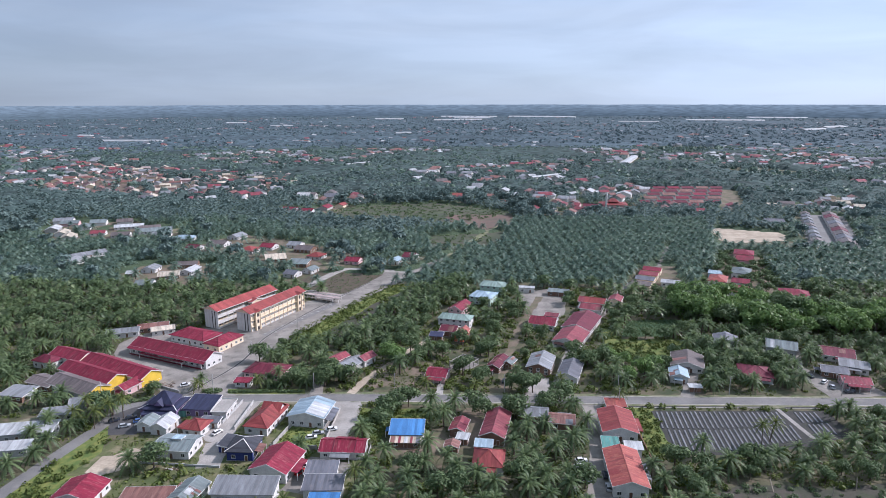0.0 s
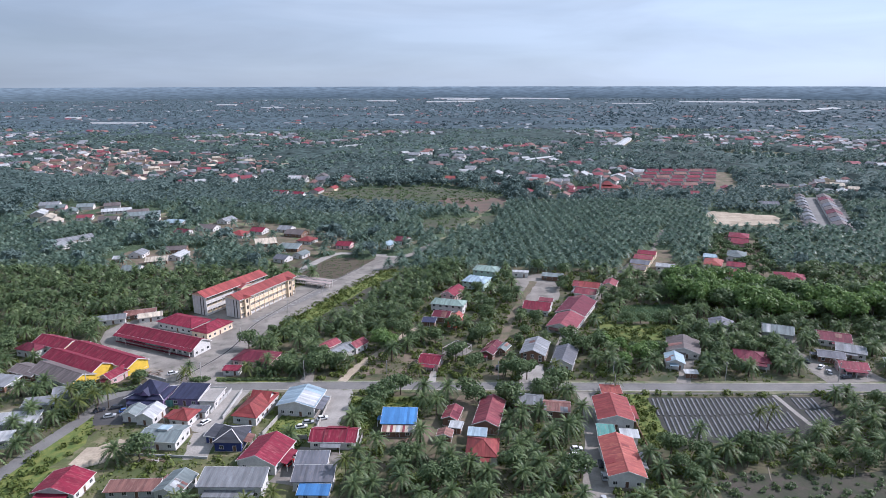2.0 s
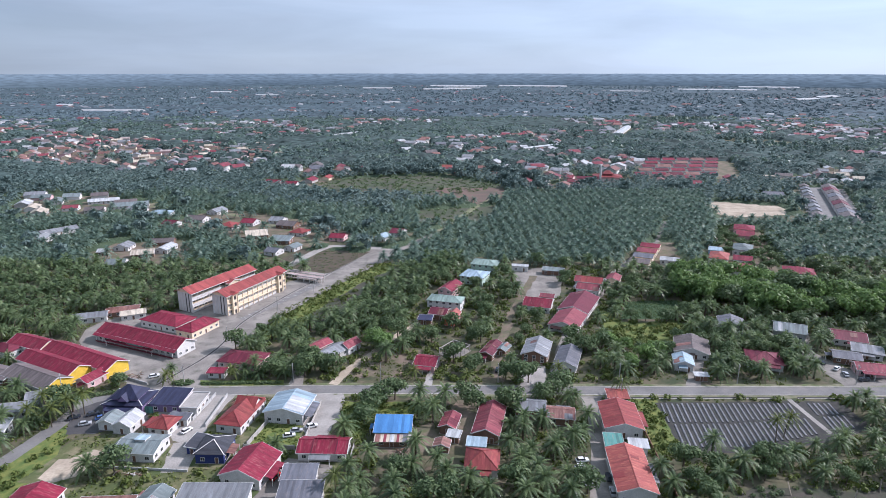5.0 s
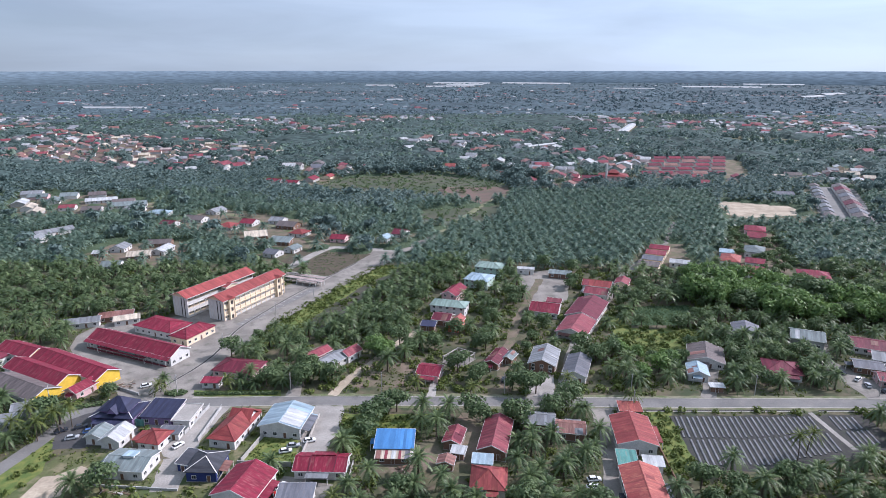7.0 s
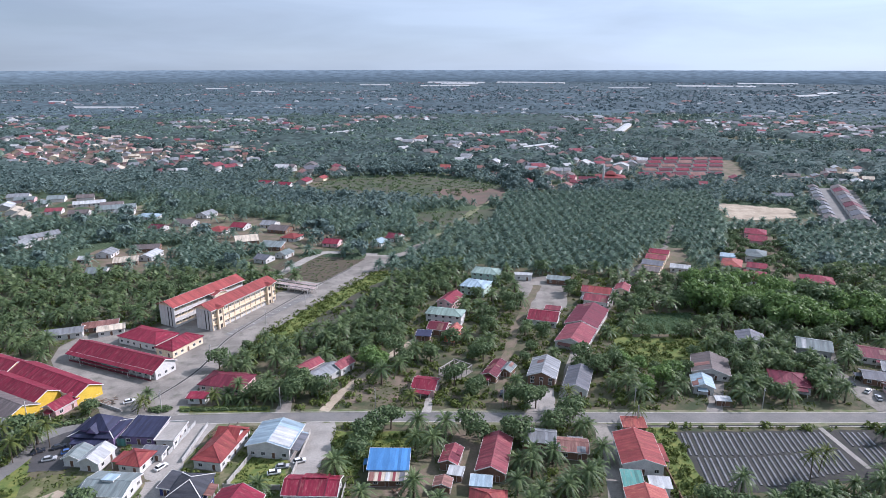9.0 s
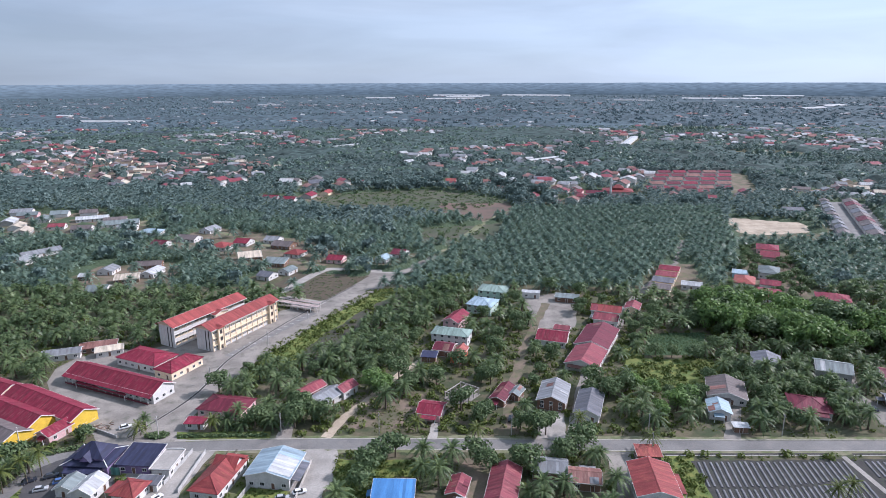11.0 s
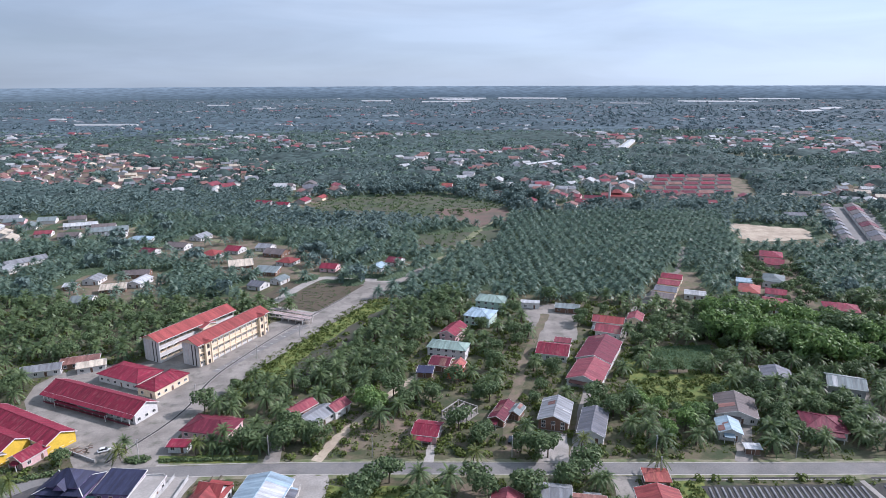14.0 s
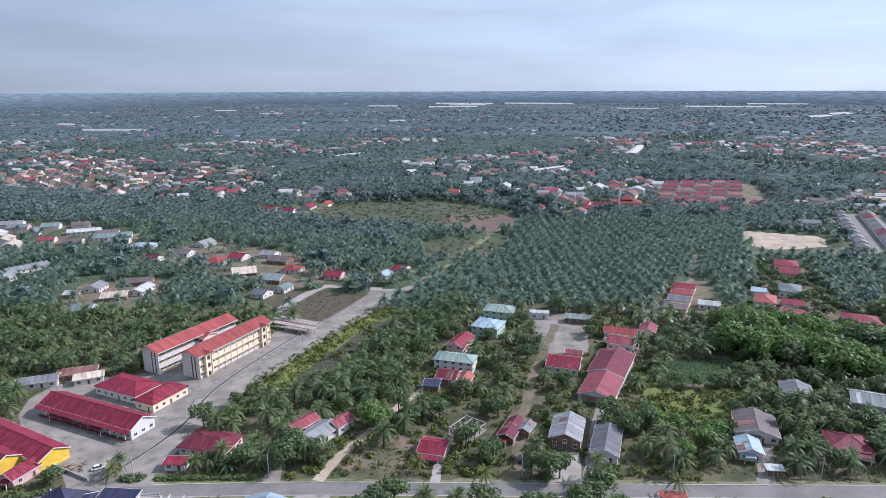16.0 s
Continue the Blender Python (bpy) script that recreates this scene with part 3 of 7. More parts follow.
def strip(name, pts, width, material, z=0.05, label="", clear=True, rag=0.0):
    """A road or track along a line of points, rounded at the corners."""
    line = [Vector((*p, 0)) for p in pts]
    for _ in range(2):
        n = [line[0]]
        for p, q in zip(line, line[1:]):
            n += [p.lerp(q, 0.25), p.lerp(q, 0.75)]
        line = n + [line[-1]]
    fine = []
    for p, q in zip(line, line[1:]):
        k = max(1, int((q - p).length / 3)) if rag else 1
        fine += [p.lerp(q, i / k) for i in range(k)]
    line = fine + [line[-1]]
    rng = random.Random(5)
    bm = bmesh.new()
    rows = []
    lft, rgt = [], []
    for i, p in enumerate(line):
        dv = (line[min(i + 1, len(line) - 1)] - line[max(i - 1, 0)]).normalized()
        s = Vector((-dv.y, dv.x, 0)) * width / 2
        l, r = p + s * (1 + rng.uniform(-rag, rag)), p - s * (1 + rng.uniform(-rag, rag))
        rows.append((bm.verts.new((l.x, l.y, z)), bm.verts.new((p.x, p.y, z + 0.02)), bm.verts.new((r.x, r.y, z))))
        lft.append((l.x, l.y))
        rgt.append((r.x, r.y))
    for p, q in zip(rows, rows[1:]):
        for j in (0, 1):
            bm.faces.new((p[j], p[j + 1], q[j + 1], q[j]))
    if clear:
        CLEAR.append(lft + rgt[::-1])
    return tagged(mesh_ob(name, bm, material), label, kind="structure")

# ---- ground, roads, yards ----
bm = bmesh.new()
bmesh.ops.create_grid(bm, x_segments=8, y_segments=8, size=1)
bmesh.ops.transform(bm, matrix=pose(0, 1300, 0) @ Matrix.Diagonal((4950, 4000, 1, 1)), verts=bm.verts)
tagged(mesh_ob("ground", bm, M["ground"]), "mottled green and brown level ground", kind="structure")

# the far distance: a low rim that glows, blue-grey forest and haze painted in
bm = bmesh.new()
prev = None
for i in range(181):
    an = radians(-56 + 112 * i / 180)
    z = 88 + 2.0 * noise.noise((i * 0.21, 0, 0)) + 1.5 * noise.noise((i * 0.9, 4, 0))
    cur = (bm.verts.new((4890 * math.sin(an), 4890 * math.cos(an), -2)), bm.verts.new((4890 * math.sin(an), 4890 * math.cos(an), z)))
    if prev:
        bm.faces.new((prev[0], cur[0], cur[1], prev[1]))
    prev = cur
far = bpy.data.materials.new("glowing_far_rim")
far.use_nodes = True
fb = far.node_tree.nodes["Principled BSDF"]
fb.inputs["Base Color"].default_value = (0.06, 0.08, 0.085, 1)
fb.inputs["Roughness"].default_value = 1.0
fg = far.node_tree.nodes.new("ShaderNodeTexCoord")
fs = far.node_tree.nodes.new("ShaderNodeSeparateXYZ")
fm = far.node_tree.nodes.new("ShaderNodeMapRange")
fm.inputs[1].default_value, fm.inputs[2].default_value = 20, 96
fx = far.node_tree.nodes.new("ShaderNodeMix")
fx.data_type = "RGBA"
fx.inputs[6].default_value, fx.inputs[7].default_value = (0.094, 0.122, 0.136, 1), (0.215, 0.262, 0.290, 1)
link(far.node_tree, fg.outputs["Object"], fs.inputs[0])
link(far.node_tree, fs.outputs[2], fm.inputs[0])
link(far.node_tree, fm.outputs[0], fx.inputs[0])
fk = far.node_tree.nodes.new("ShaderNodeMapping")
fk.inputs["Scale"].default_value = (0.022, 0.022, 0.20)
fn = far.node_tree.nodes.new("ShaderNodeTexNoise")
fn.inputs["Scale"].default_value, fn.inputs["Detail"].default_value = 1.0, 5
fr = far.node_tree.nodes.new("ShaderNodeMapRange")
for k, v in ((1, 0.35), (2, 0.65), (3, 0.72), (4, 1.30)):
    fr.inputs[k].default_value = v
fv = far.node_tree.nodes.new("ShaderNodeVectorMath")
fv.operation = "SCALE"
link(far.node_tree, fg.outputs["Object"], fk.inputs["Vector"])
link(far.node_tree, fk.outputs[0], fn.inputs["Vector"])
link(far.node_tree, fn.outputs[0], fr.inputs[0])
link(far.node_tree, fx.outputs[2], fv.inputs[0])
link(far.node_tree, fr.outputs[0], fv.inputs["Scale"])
# painted haze and treetop tones glow from the rim itself
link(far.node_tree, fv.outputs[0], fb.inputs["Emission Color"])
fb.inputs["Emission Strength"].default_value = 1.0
tagged(mesh_ob("backdrop", bm, far), "glowing blue-grey rim painted as hazy forest on the horizon", kind="structure")

ROAD = [(546, 223.6), (312, 228.8), (175.5, 231.8), (70.2, 232.4), (-40.3, 234.4), (-91, 232.7), (-111.8, 230.1), (-132.6, 224.2), (-150.8, 215.8), (-182, 195), (-227.5, 166.4)]
strip("road_shoulder", ROAD, 10.5, M["shoulder"], 0.03, "dry grassy road shoulder", rag=0.12)
strip("road", ROAD, 5.9, M["asphalt"], 0.06, "worn grey asphalt village road")
for _o in (3.25, -3.25):
    strip("kerb", [(px, py + _o) for px, py in ROAD[:6]], 0.42, M["kerb"], 0.13, "pale concrete road kerb", clear=False)
# ditches are flat strips with the shade of the channel painted on
strip("drain", [(px, py - 5.0) for px, py in ((70, 232.3), (120, 232.2), (127, 232.1))], 0.9, M["shade"], 0.05, "roadside ditch with its shade painted dark", clear=False)
strip("drain", [(px, py - 5.0) for px, py in ((133, 232.0), (175, 231.7), (210, 231))], 0.9, M["shade"], 0.05, "roadside ditch with its shade painted dark", clear=False)
strip("drain_kerb", [(px, py - 5.8) for px, py in ((70, 232.3), (120, 232.2), (127, 232.1))], 0.4, M["kerb"], 0.09, "pale rim of the roadside ditch", clear=False)
strip("drain_kerb", [(px, py - 5.8) for px, py in ((133, 232.0), (175, 231.7), (210, 231))], 0.4, M["kerb"], 0.09, "pale rim of the roadside ditch", clear=False)
patch("lawn", [(-93, 241.5), (-60, 242), (-59, 237.6), (-91, 237.4)], M["lawn"], 0.05, 0.3, "mown roadside lawn", solid=False)
patch("yard_paving", [(-8, 205), (-2, 211), (2, 197), (-7, 190.5), (-23, 191.5), (-22.5, 196), (-8, 195)], M["dirt"], 0.052, 0.6, "trodden earth round the blue-roofed house")
strip("lane", [(-128.7, 224.9), (-129.1, 209.3), (-133.9, 189.8), (-137.8, 167.7), (-143, 130), (-153.4, 91)], 5.4, M["asphalt"], 0.05, "narrow grey asphalt lane")
YARD = [(-111.8, 228.8), (-130, 250.9), (-154.7, 271.7), (-160.5, 279.5), (-164.5, 292.5), (-161, 304), (-150.1, 312.5), (-131.3, 313.3), (-111.8, 335.4), (-88.4, 348.4), (-85.8, 361.4), (-68.9, 373.1), (-52, 416), (-44.2, 432.9), (-27.3, 432.9), (-6.5, 471.9), (0, 466.7), (-26, 418.6), (-59.8, 348.4), (-79.3, 302.9), (-85.8, 280.8), (-89.7, 266.5), (-91, 250.9), (-85.8, 230.1)]
patch("pavement", YARD, M["concrete"], 0.045, 0, "grey concrete school yard and lane")
strip("pavement_lane", [(-3.9, 469.3), (9.1, 501.8), (23.4, 540.8), (39, 586.3), (63.7, 626.6), (97.5, 676)], 6, M["shoulder"], 0.05, "pale dirt track between fields", rag=0.15)
strip("pavement_path", [(-94.9, 384.8), (-78, 436.8), (-67.6, 438.1), (-29.9, 430.3)], 6.2, M["pale_concrete"], 0.06, "pale concrete path round the field")
strip("pavement_path", [(-89.7, 383.5), (-65, 372.4)], 5.0, M["pale_concrete"], 0.065, "pale concrete path beside the field")
patch("field", [(-89.7, 388.1), (-75.4, 430.3), (-45.5, 422.5), (-65, 377)], M["ploughed"], 0.07, 0.3, "bare brown school field")
patch("bare_ground", [(-104, 395), (-97, 389), (-80, 428), (-93, 431)], M["ploughed"], 0.05, 0.8, "dark dug strip beside the field path")
patch("bare_ground", [(84, 171), (100, 175.5), (114, 172.5), (150, 176), (156, 140), (76, 140)], M["dry_field_and_shade"], 0.05, 1.6, "dry brown field with dead stalks")
# open drain along the lane: a flat strip, the channel's shade painted on
strip("drain_kerb", [(-107.9, 237.9), (-94.9, 269.1), (-95.5, 293.8), (-91, 312), (-76.7, 351), (-52, 404.3)], 1.5, M["pale_concrete"], 0.09, "concrete drain rim", clear=False)
strip("drain", [(-107.9, 237.9), (-94.9, 269.1), (-95.5, 293.8), (-91, 312), (-76.7, 351), (-52, 404.3)], 0.8, M["shade"], 0.13, "open drain with its shade painted dark", clear=False)
patch("meadow", [(-151, 687), (-82, 727), (-10, 743), (70, 681), (60, 591), (2, 597), (-39, 621), (-90, 623), (-125, 644)], M["olive"], 0.03, 4.0, "rough olive meadow")
patch("meadow", [(-19, 555), (34, 566), (56, 580), (43, 514), (30, 506), (5, 496), (-17, 499)], M["olive"], 0.03, 3.0, "rough olive meadow beside the track")
patch("pavement_parking", [(-93, 303), (-80, 329), (-66, 357), (-70, 359), (-84, 331), (-97, 305)], M["asphalt"], 0.075, 0.0, "grey asphalt parking strip before the school")
patch("bare_ground", [(-3.9, 663), (67.6, 660.4), (61.1, 601.9), (35.1, 579.8), (1.3, 603.2)], M["red_earth"], 0.06, 2.0, "cleared reddish earth")
patch("bare_ground", [(166, 352), (192, 348), (240, 468), (228, 486), (212, 482), (176, 416)], M["dirt"], 0.03, 2.0, "scrubby ground of the back hamlet", solid=False)
patch("bare_ground", [(114, 378), (146, 378), (168, 450), (146, 450)], M["dirt"], 0.031, 1.5, "scrubby ground before the terrace row", solid=False)
patch("yard_paving", [(298, 512), (336, 498), (412, 654), (372, 668)], M["asphalt"], 0.04, 1.0, "grey paved ground between the terraces")
patch("crop_field", [(88.4, 304.2), (97.5, 327.6), (126.1, 330.2), (115.7, 304.2)], M["crop"], 0.05, 0.5, "low dark green crop")
patch("sand_lot", [(239.2, 582.4), (254.8, 590.2), (305.5, 568.1), (292.5, 534.3), (245.7, 523.9), (234, 535.6)], M["sand"], 0.05, 1.5, "pale levelled sand lot")
patch("yard_paving", [(31.2, 235.3), (41.6, 235.3), (44.2, 253.5), (35.1, 253.5)], M["pale_concrete"], 0.05, 0.2, "pale concrete drive")
strip("track", [(-40.3, 237.9), (-35.1, 253.5), (-27.3, 266.5), (-18.2, 287.3), (-7.8, 301.6)], 3.4, M["sand"], 0.06, "pale sandy track", rag=0.2)
patch("bare_ground", [(-33.8, 267.8), (-5.2, 269.1), (-1.3, 245.7), (-37.7, 243.1)], M["dirt"], 0.04, 1.0, "brown cleared plot", solid=False)
strip("track", [(23.4, 239.2), (24.7, 260), (29.9, 284.7), (37.7, 315.9), (48.1, 348.4), (55.9, 371.8)], 4.2, M["dirt"], 0.05, "dirt track", rag=0.25)
patch("bare_ground", [(42.9, 384.8), (75.4, 388.7), (65, 335.4), (46.8, 335.4)], M["concrete"], 0.04, 1.2, "pale trodden ground")
strip("track", [(44.2, 236.6), (58.5, 284.7), (72.8, 312), (87.1, 340.6), (101.4, 371.8), (126.1, 408.2), (157.3, 453.7), (182, 513.5)], 5.0, M["concrete"], 0.055, "grey gravel track", rag=0.1)
strip("track", [(97.5, 235.3), (105.3, 250.9), (113.1, 270.4)], 5.0, M["concrete"], 0.055, "grey concrete drive", rag=0.1)
strip("track", [(-54.6, 236.6), (-55.9, 252.2), (-53.3, 261.3)], 5.0, M["concrete"], 0.056, "grey concrete drive", rag=0.1)
strip("track", [(-3.9, 236.6), (-2.6, 247)], 3.0, M["pale_concrete"], 0.056, "pale concrete drive", rag=0.1)
patch("yard_paving", [(156, 235.3), (163.8, 235.3), (182, 237.9), (179.4, 247), (166.4, 249.6), (161.2, 266.5), (171.6, 288.6), (161.2, 293.8), (153.4, 266.5)], M["concrete"], 0.05, 0.3, "grey gravel yard")
NET = [(78, 192.4), (79.3, 223.6), (143, 224.2), (147, 223.8), (147.5, 206), (131.3, 198.9), (98.8, 191.1)]
patch("vegetable_plot", NET, M["plot_soil"], 0.04, 0.4, "dark grey vegetable plot")
patch("yard_paving", [(53.3, 228.8), (61.1, 228.8), (59.8, 219.7), (55.9, 193.7), (52, 167.7), (48.1, 140.4), (40.3, 140.4), (42.9, 167.7), (49.4, 195)], M["concrete"], 0.05, 0.2, "grey concrete drive beside the row house")
patch("bare_ground", [(-122.2, 179.4), (-119.6, 195), (-101.4, 193.7), (-98.8, 182), (-107.9, 172.9)], M["scrub_lot"], 0.05, 2.2, "sandy bare lot", solid=False)
patch("bare_ground", [(-119, 188), (-109, 194), (-103, 192.5), (-107, 181), (-114, 176.5), (-119.5, 181)], M["sand"], 0.06, 1.4, "brown sandy patch in the weeds")
patch("bare_ground", [(-100, 209), (-92, 206), (-84, 198), (-92, 199), (-101, 203)], M["dirt"], 0.058, 0.7, "trodden brown earth")
patch("bare_ground", [(-120, 200), (-122, 152), (-30, 152), (-28, 196), (-60, 226), (-100, 205)], M["scrub_lot"], 0.02, 2.0, "scrubby ground between the houses", solid=False)
patch("yard_paving", [(-48.1, 228.8), (-44.2, 231.4), (-35.1, 230.1), (-33.8, 214.5), (-36.4, 201.5), (-44.2, 200.2), (-45.5, 215.8)], M["pale_concrete"], 0.05, 0.8, "pale dusty yard")
patch("yard_paving", [(-97.5, 230.1), (-75.4, 230.1), (-78, 208), (-75.4, 183.3), (-83.2, 182), (-85.8, 197.6), (-98.8, 214.5)], M["pale_concrete"], 0.05, 0.3, "pale concrete lane between houses")
patch("yard_paving", [(-130, 218.4), (-122.2, 226.2), (-109.2, 223.6), (-98.8, 211.9), (-114.4, 204.1), (-123.5, 202.8)], M["dark_asphalt"], 0.075, 0.5, "dark asphalt parking yard")
patch("lawn", [(-61.1, 196.3), (-61.1, 210.6), (-46.8, 209.3), (-44.2, 195)], M["lawn"], 0.05, 0.6, "bright green lawn")
patch("lawn", [(-35.1, 224.9), (-32.5, 200.2), (-24.7, 200.2), (-19.5, 214.5), (-3.9, 217.1), (2.6, 224.9)], M["lawn"], 0.035, 1.2, "overgrown green lot", solid=False)
patch("lawn", [(-127.4, 214.5), (-133.9, 182), (-136.5, 156), (-124.8, 158.6), (-117, 175.5), (-120.9, 197.6)], M["lawn"], 0.035, 1.0, "grassy lane verge", solid=False)
# brown strip darkened to paint the shade of the palms beside it
patch("bare_ground", [(-69, 316), (-63, 334), (-52, 361), (-39, 379), (-28, 402), (-8, 404), (-24, 366), (-34, 336), (-44, 310), (-58, 290)], M["dry_field_and_shade"], 0.03, 1.5, "brown ground with weeds, darkened as the shade of the palm grove", solid=False)
patch("lawn", [(-81, 277), (-82, 309), (-67, 343), (-42, 397), (-23, 400), (-33, 376), (-45, 356), (-56, 332), (-62, 314), (-66, 288)], M["lawn"], 0.035, 1.5, "grassy verge of the school lane", solid=False)
patch("lawn", [(67.6, 189.8), (79.3, 192.4), (80.6, 226.2), (70.2, 226.2)], M["lawn"], 0.036, 0.5, "overgrown strip beside the plot", solid=False)
patch("meadow", [(80.6, 325), (88.4, 301.6), (117, 299), (123.5, 279.5), (91, 266.5), (78, 279.5)], M["lawn"], 0.034, 1.5, "weedy garden", solid=False)
patch("yard_paving", [(-36.4, 166.4), (-52, 170.3), (-46.8, 189.8), (-31.2, 185.9)], M["concrete"], 0.05, 0.3, "grey concrete yard")
patch("yard_paving", [(0, 195), (11.7, 195), (18.2, 223.6), (7.8, 226.2), (2.6, 214.5)], M["dirt"], 0.05, 0.6, "trodden earth yard")

# vegetable beds under silver film
_rng = random.Random(3)
for i in range(34):
    bx = 79.6 + i * 1.86
    top_y = 222.6
    low = 194.8 + max(0, (bx - 99) * 0.27)
    mid = low + (top_y - low) * 0.52
    for y0, y1 in ((low, mid - 0.5), (mid + 0.5, top_y)):
        if bx > 127.5 and bx < 132:
            continue
        bm = prism([(-0.40, 0.0), (0.40, 0.0), (0.32, 0.2), (0.15, 0.27), (-0.15, 0.27), (-0.32, 0.2)], 0, y1 - y0)
        ob = mesh_ob("vegetable_bed", bm, M["mulch"])
        ob.matrix_basis = pose(bx + _rng.uniform(-0.12, 0.12), y0 + _rng.uniform(-0.3, 0.3), 0.04, 0, 0, 83)
        tagged(ob, "long vegetable bed covered with silver plastic film", "vegetable bed", "beds in the plot")
strip("plot_path", [(129.3, 225.6), (130.7, 208), (131.3, 202.8)], 1.8, M["pale_concrete"], 0.07, "pale path across the plot", clear=False)

# ---- the school ----
def school_block(label, x, y, length, width, rot, h, lit_side):
    """Three storeys; X runs along the block, -y is the face towards the lane."""
    hs = root("school_building", pose(x, y, 0, 0, 0, rot), label, "school", "school blocks")
    FOOT.append((x, y, math.cos(radians(rot)), math.sin(radians(rot)), length / 2 + 1, width / 2 + 1))
    a, b, st = length / 2 - 0.8, width / 2 - 0.6, h / 3
    face = -b if lit_side else -b + 1.7
    part("wall", prism([(face, 0), (b, 0), (b, h + 0.1), (0, h + 2.0), (face, h + 0.1)], -a, a), M["w_cream"], hs)
    rise, t = 2.4, 0.16
    X, Y = length / 2 + 0.3, width / 2 + 0.5
    part("roof", prism([(-Y, h - t), (0, h + rise - t), (Y, h - t), (Y, h), (0, h + rise), (-Y, h)], -X, X), M["school"], hs)
    part("ridge_cap", prism([(-0.3, h + rise - 0.1), (0.3, h + rise - 0.1), (0, h + rise + 0.08)], -X - 0.05, X + 0.05), M["school"], hs)
    part("fascia", boxes((-X, -Y - 0.06, h - 0.3, X, -Y - 0.003, h + 0.02), (-X, Y + 0.003, h - 0.3, X, Y + 0.06, h + 0.02)), M["w_white"], hs)
    # gable ends: white panel with raised vertical strips, recess shade painted dark
    for sx in (-1, 1):
        p = a * sx
        part("end_panel", boxes((min(p, p + 0.12 * sx), -b + 0.1, 0.1, max(p, p + 0.12 * sx), b - 0.1, h - 0.2)), M["w_white"], hs)
        for k in (-0.62, -0.22, 0.22, 0.62):
            q = p + 0.124 * sx
            part("recess", boxes((min(q, q + 0.05 * sx), b * k - 0.28, 0.3, max(q, q + 0.05 * sx), b * k + 0.28, h - 0.5)), M["shade" if k < 0 else "w_band"], hs)
    n = int(round(2 * a / 3.6))
    for s in range(3):
        z = s * st
        if lit_side:
            part("ledge", boxes((-a, -b - 0.75, z + st - 0.62, a, -b - 0.003, z + st - 0.5)), M["w_cream"], hs)
            part("base_band", boxes((-a, -b - 0.06, z + 0.05, a, -b - 0.002, z + 0.9)), M["w_cream" if s else "w_white"], hs)
        else:
            part("corridor_floor", boxes((-a, -b, z + (0.02 if s == 0 else -0.2), a, -b + 1.697, z + 0.1)), M["w_band"], hs)
            part("corridor_parapet", boxes((-a, -b, z + 0.104, a, -b + 0.16, z + 1.1)), M["w_white"], hs)
            part("corridor_beam", boxes((-a, -b, z + st - 0.75, a, -b + 0.2, z + st - 0.23)), M["w_white"], hs)
        for i in range(n):
            q = -a + (i + 0.5) * 2 * a / n
            for off in (-0.8, 0.8):
                w = window_at(hs, q + off, face, z + 1.2, 0)
                w.scale = (0.85, 1, 0.75)
            window_at(hs, q, b, z + 1.05, 180)
    for i in range(n + 1):
        q = -a + i * 2 * a / n
        q = min(max(q, -a + 0.16), a - 0.16)
        part("pilaster", boxes((q - 0.16, -b - (0.35 if lit_side else 0.05), 0, q + 0.16, -b + 0.1, h - 0.2)), M["w_cream" if lit_side else "w_white"], hs)
    if lit_side:
        # two stair bays with their own little gables
        for q in (-a + 4.6, a - 5.2):
            part("stair_bay", boxes((q - 1.9, -b - 1.5, 0, q - 1.45, -b - 0.36, h - 0.1), (q + 1.45, -b - 1.5, 0, q + 1.9, -b - 0.36, h - 0.1), (q - 1.45, -b - 1.1, 0, q + 1.45, -b - 0.36, h - 0.4)), M["w_cream"], hs)
            # stair openings are thin plates, their inside shade painted near-black
            for zz in (0.2, h / 3 + 0.5, 2 * h / 3 + 0.5):
                part("stair_opening", boxes((q - 0.7, -b - 1.16, zz, q + 0.7, -b - 1.103, zz + 1.9)), M["shade"], hs)
            bm = bmesh.new()
            k = rise / Y
            yr = -(Y - 2.2 / k * 0.55)
            v = [bm.verts.new(p) for p in ((q - 2.3, -b - 2.0, h + 0.05), (q, -b - 2.0, h + 1.3), (q + 2.3, -b - 2.0, h + 0.05), (q - 2.3, -Y + 0.3, h + 0.2), (q, yr, h + 1.3), (q + 2.3, -Y + 0.3, h + 0.2))]
            for f in ((0, 1, 4, 3), (1, 2, 5, 4), (2, 1, 0), (0, 3, 5, 2), (3, 4, 5)):
                bm.faces.new([v[j] for j in f])
            part("stair_gable_roof", bm, M["school"], hs)
    return hs


school_block("long three-storey back school block with red metal roof", -116.3, 335.1, 45.4, 10.9, 62.5, 10.2, False)
school_block("long three-storey cream school block with red metal roof", -98.2, 331.3, 46.1, 10.5, 65.0, 10.2, True)
house("covered link between the two school blocks", -108.8, 335.4, 4.2, 9.1, -26, 9.4, "gable", "u", 1.0, "school", "w_cream", 3, True, name="link_block")
house("long low school block with crimson metal roof and dark verandah", -128.7, 275.5, 48, 11.2, -23.7, 4.2, "gable", "u", 2.3, "crimson", "w_white", 1)
house("crimson hipped school hall beside the yard", -127.6, 297.5, 23, 13.5, -24, 3.6, "hip", "u", 2.0, "crimson", "w_white", 1)
house("crimson school office with hipped roof", -111, 290.1, 10.5, 17.9, -24.5, 3.6, "hip", "v", 2.0, "crimson", "w_cream", 1, porch=4)
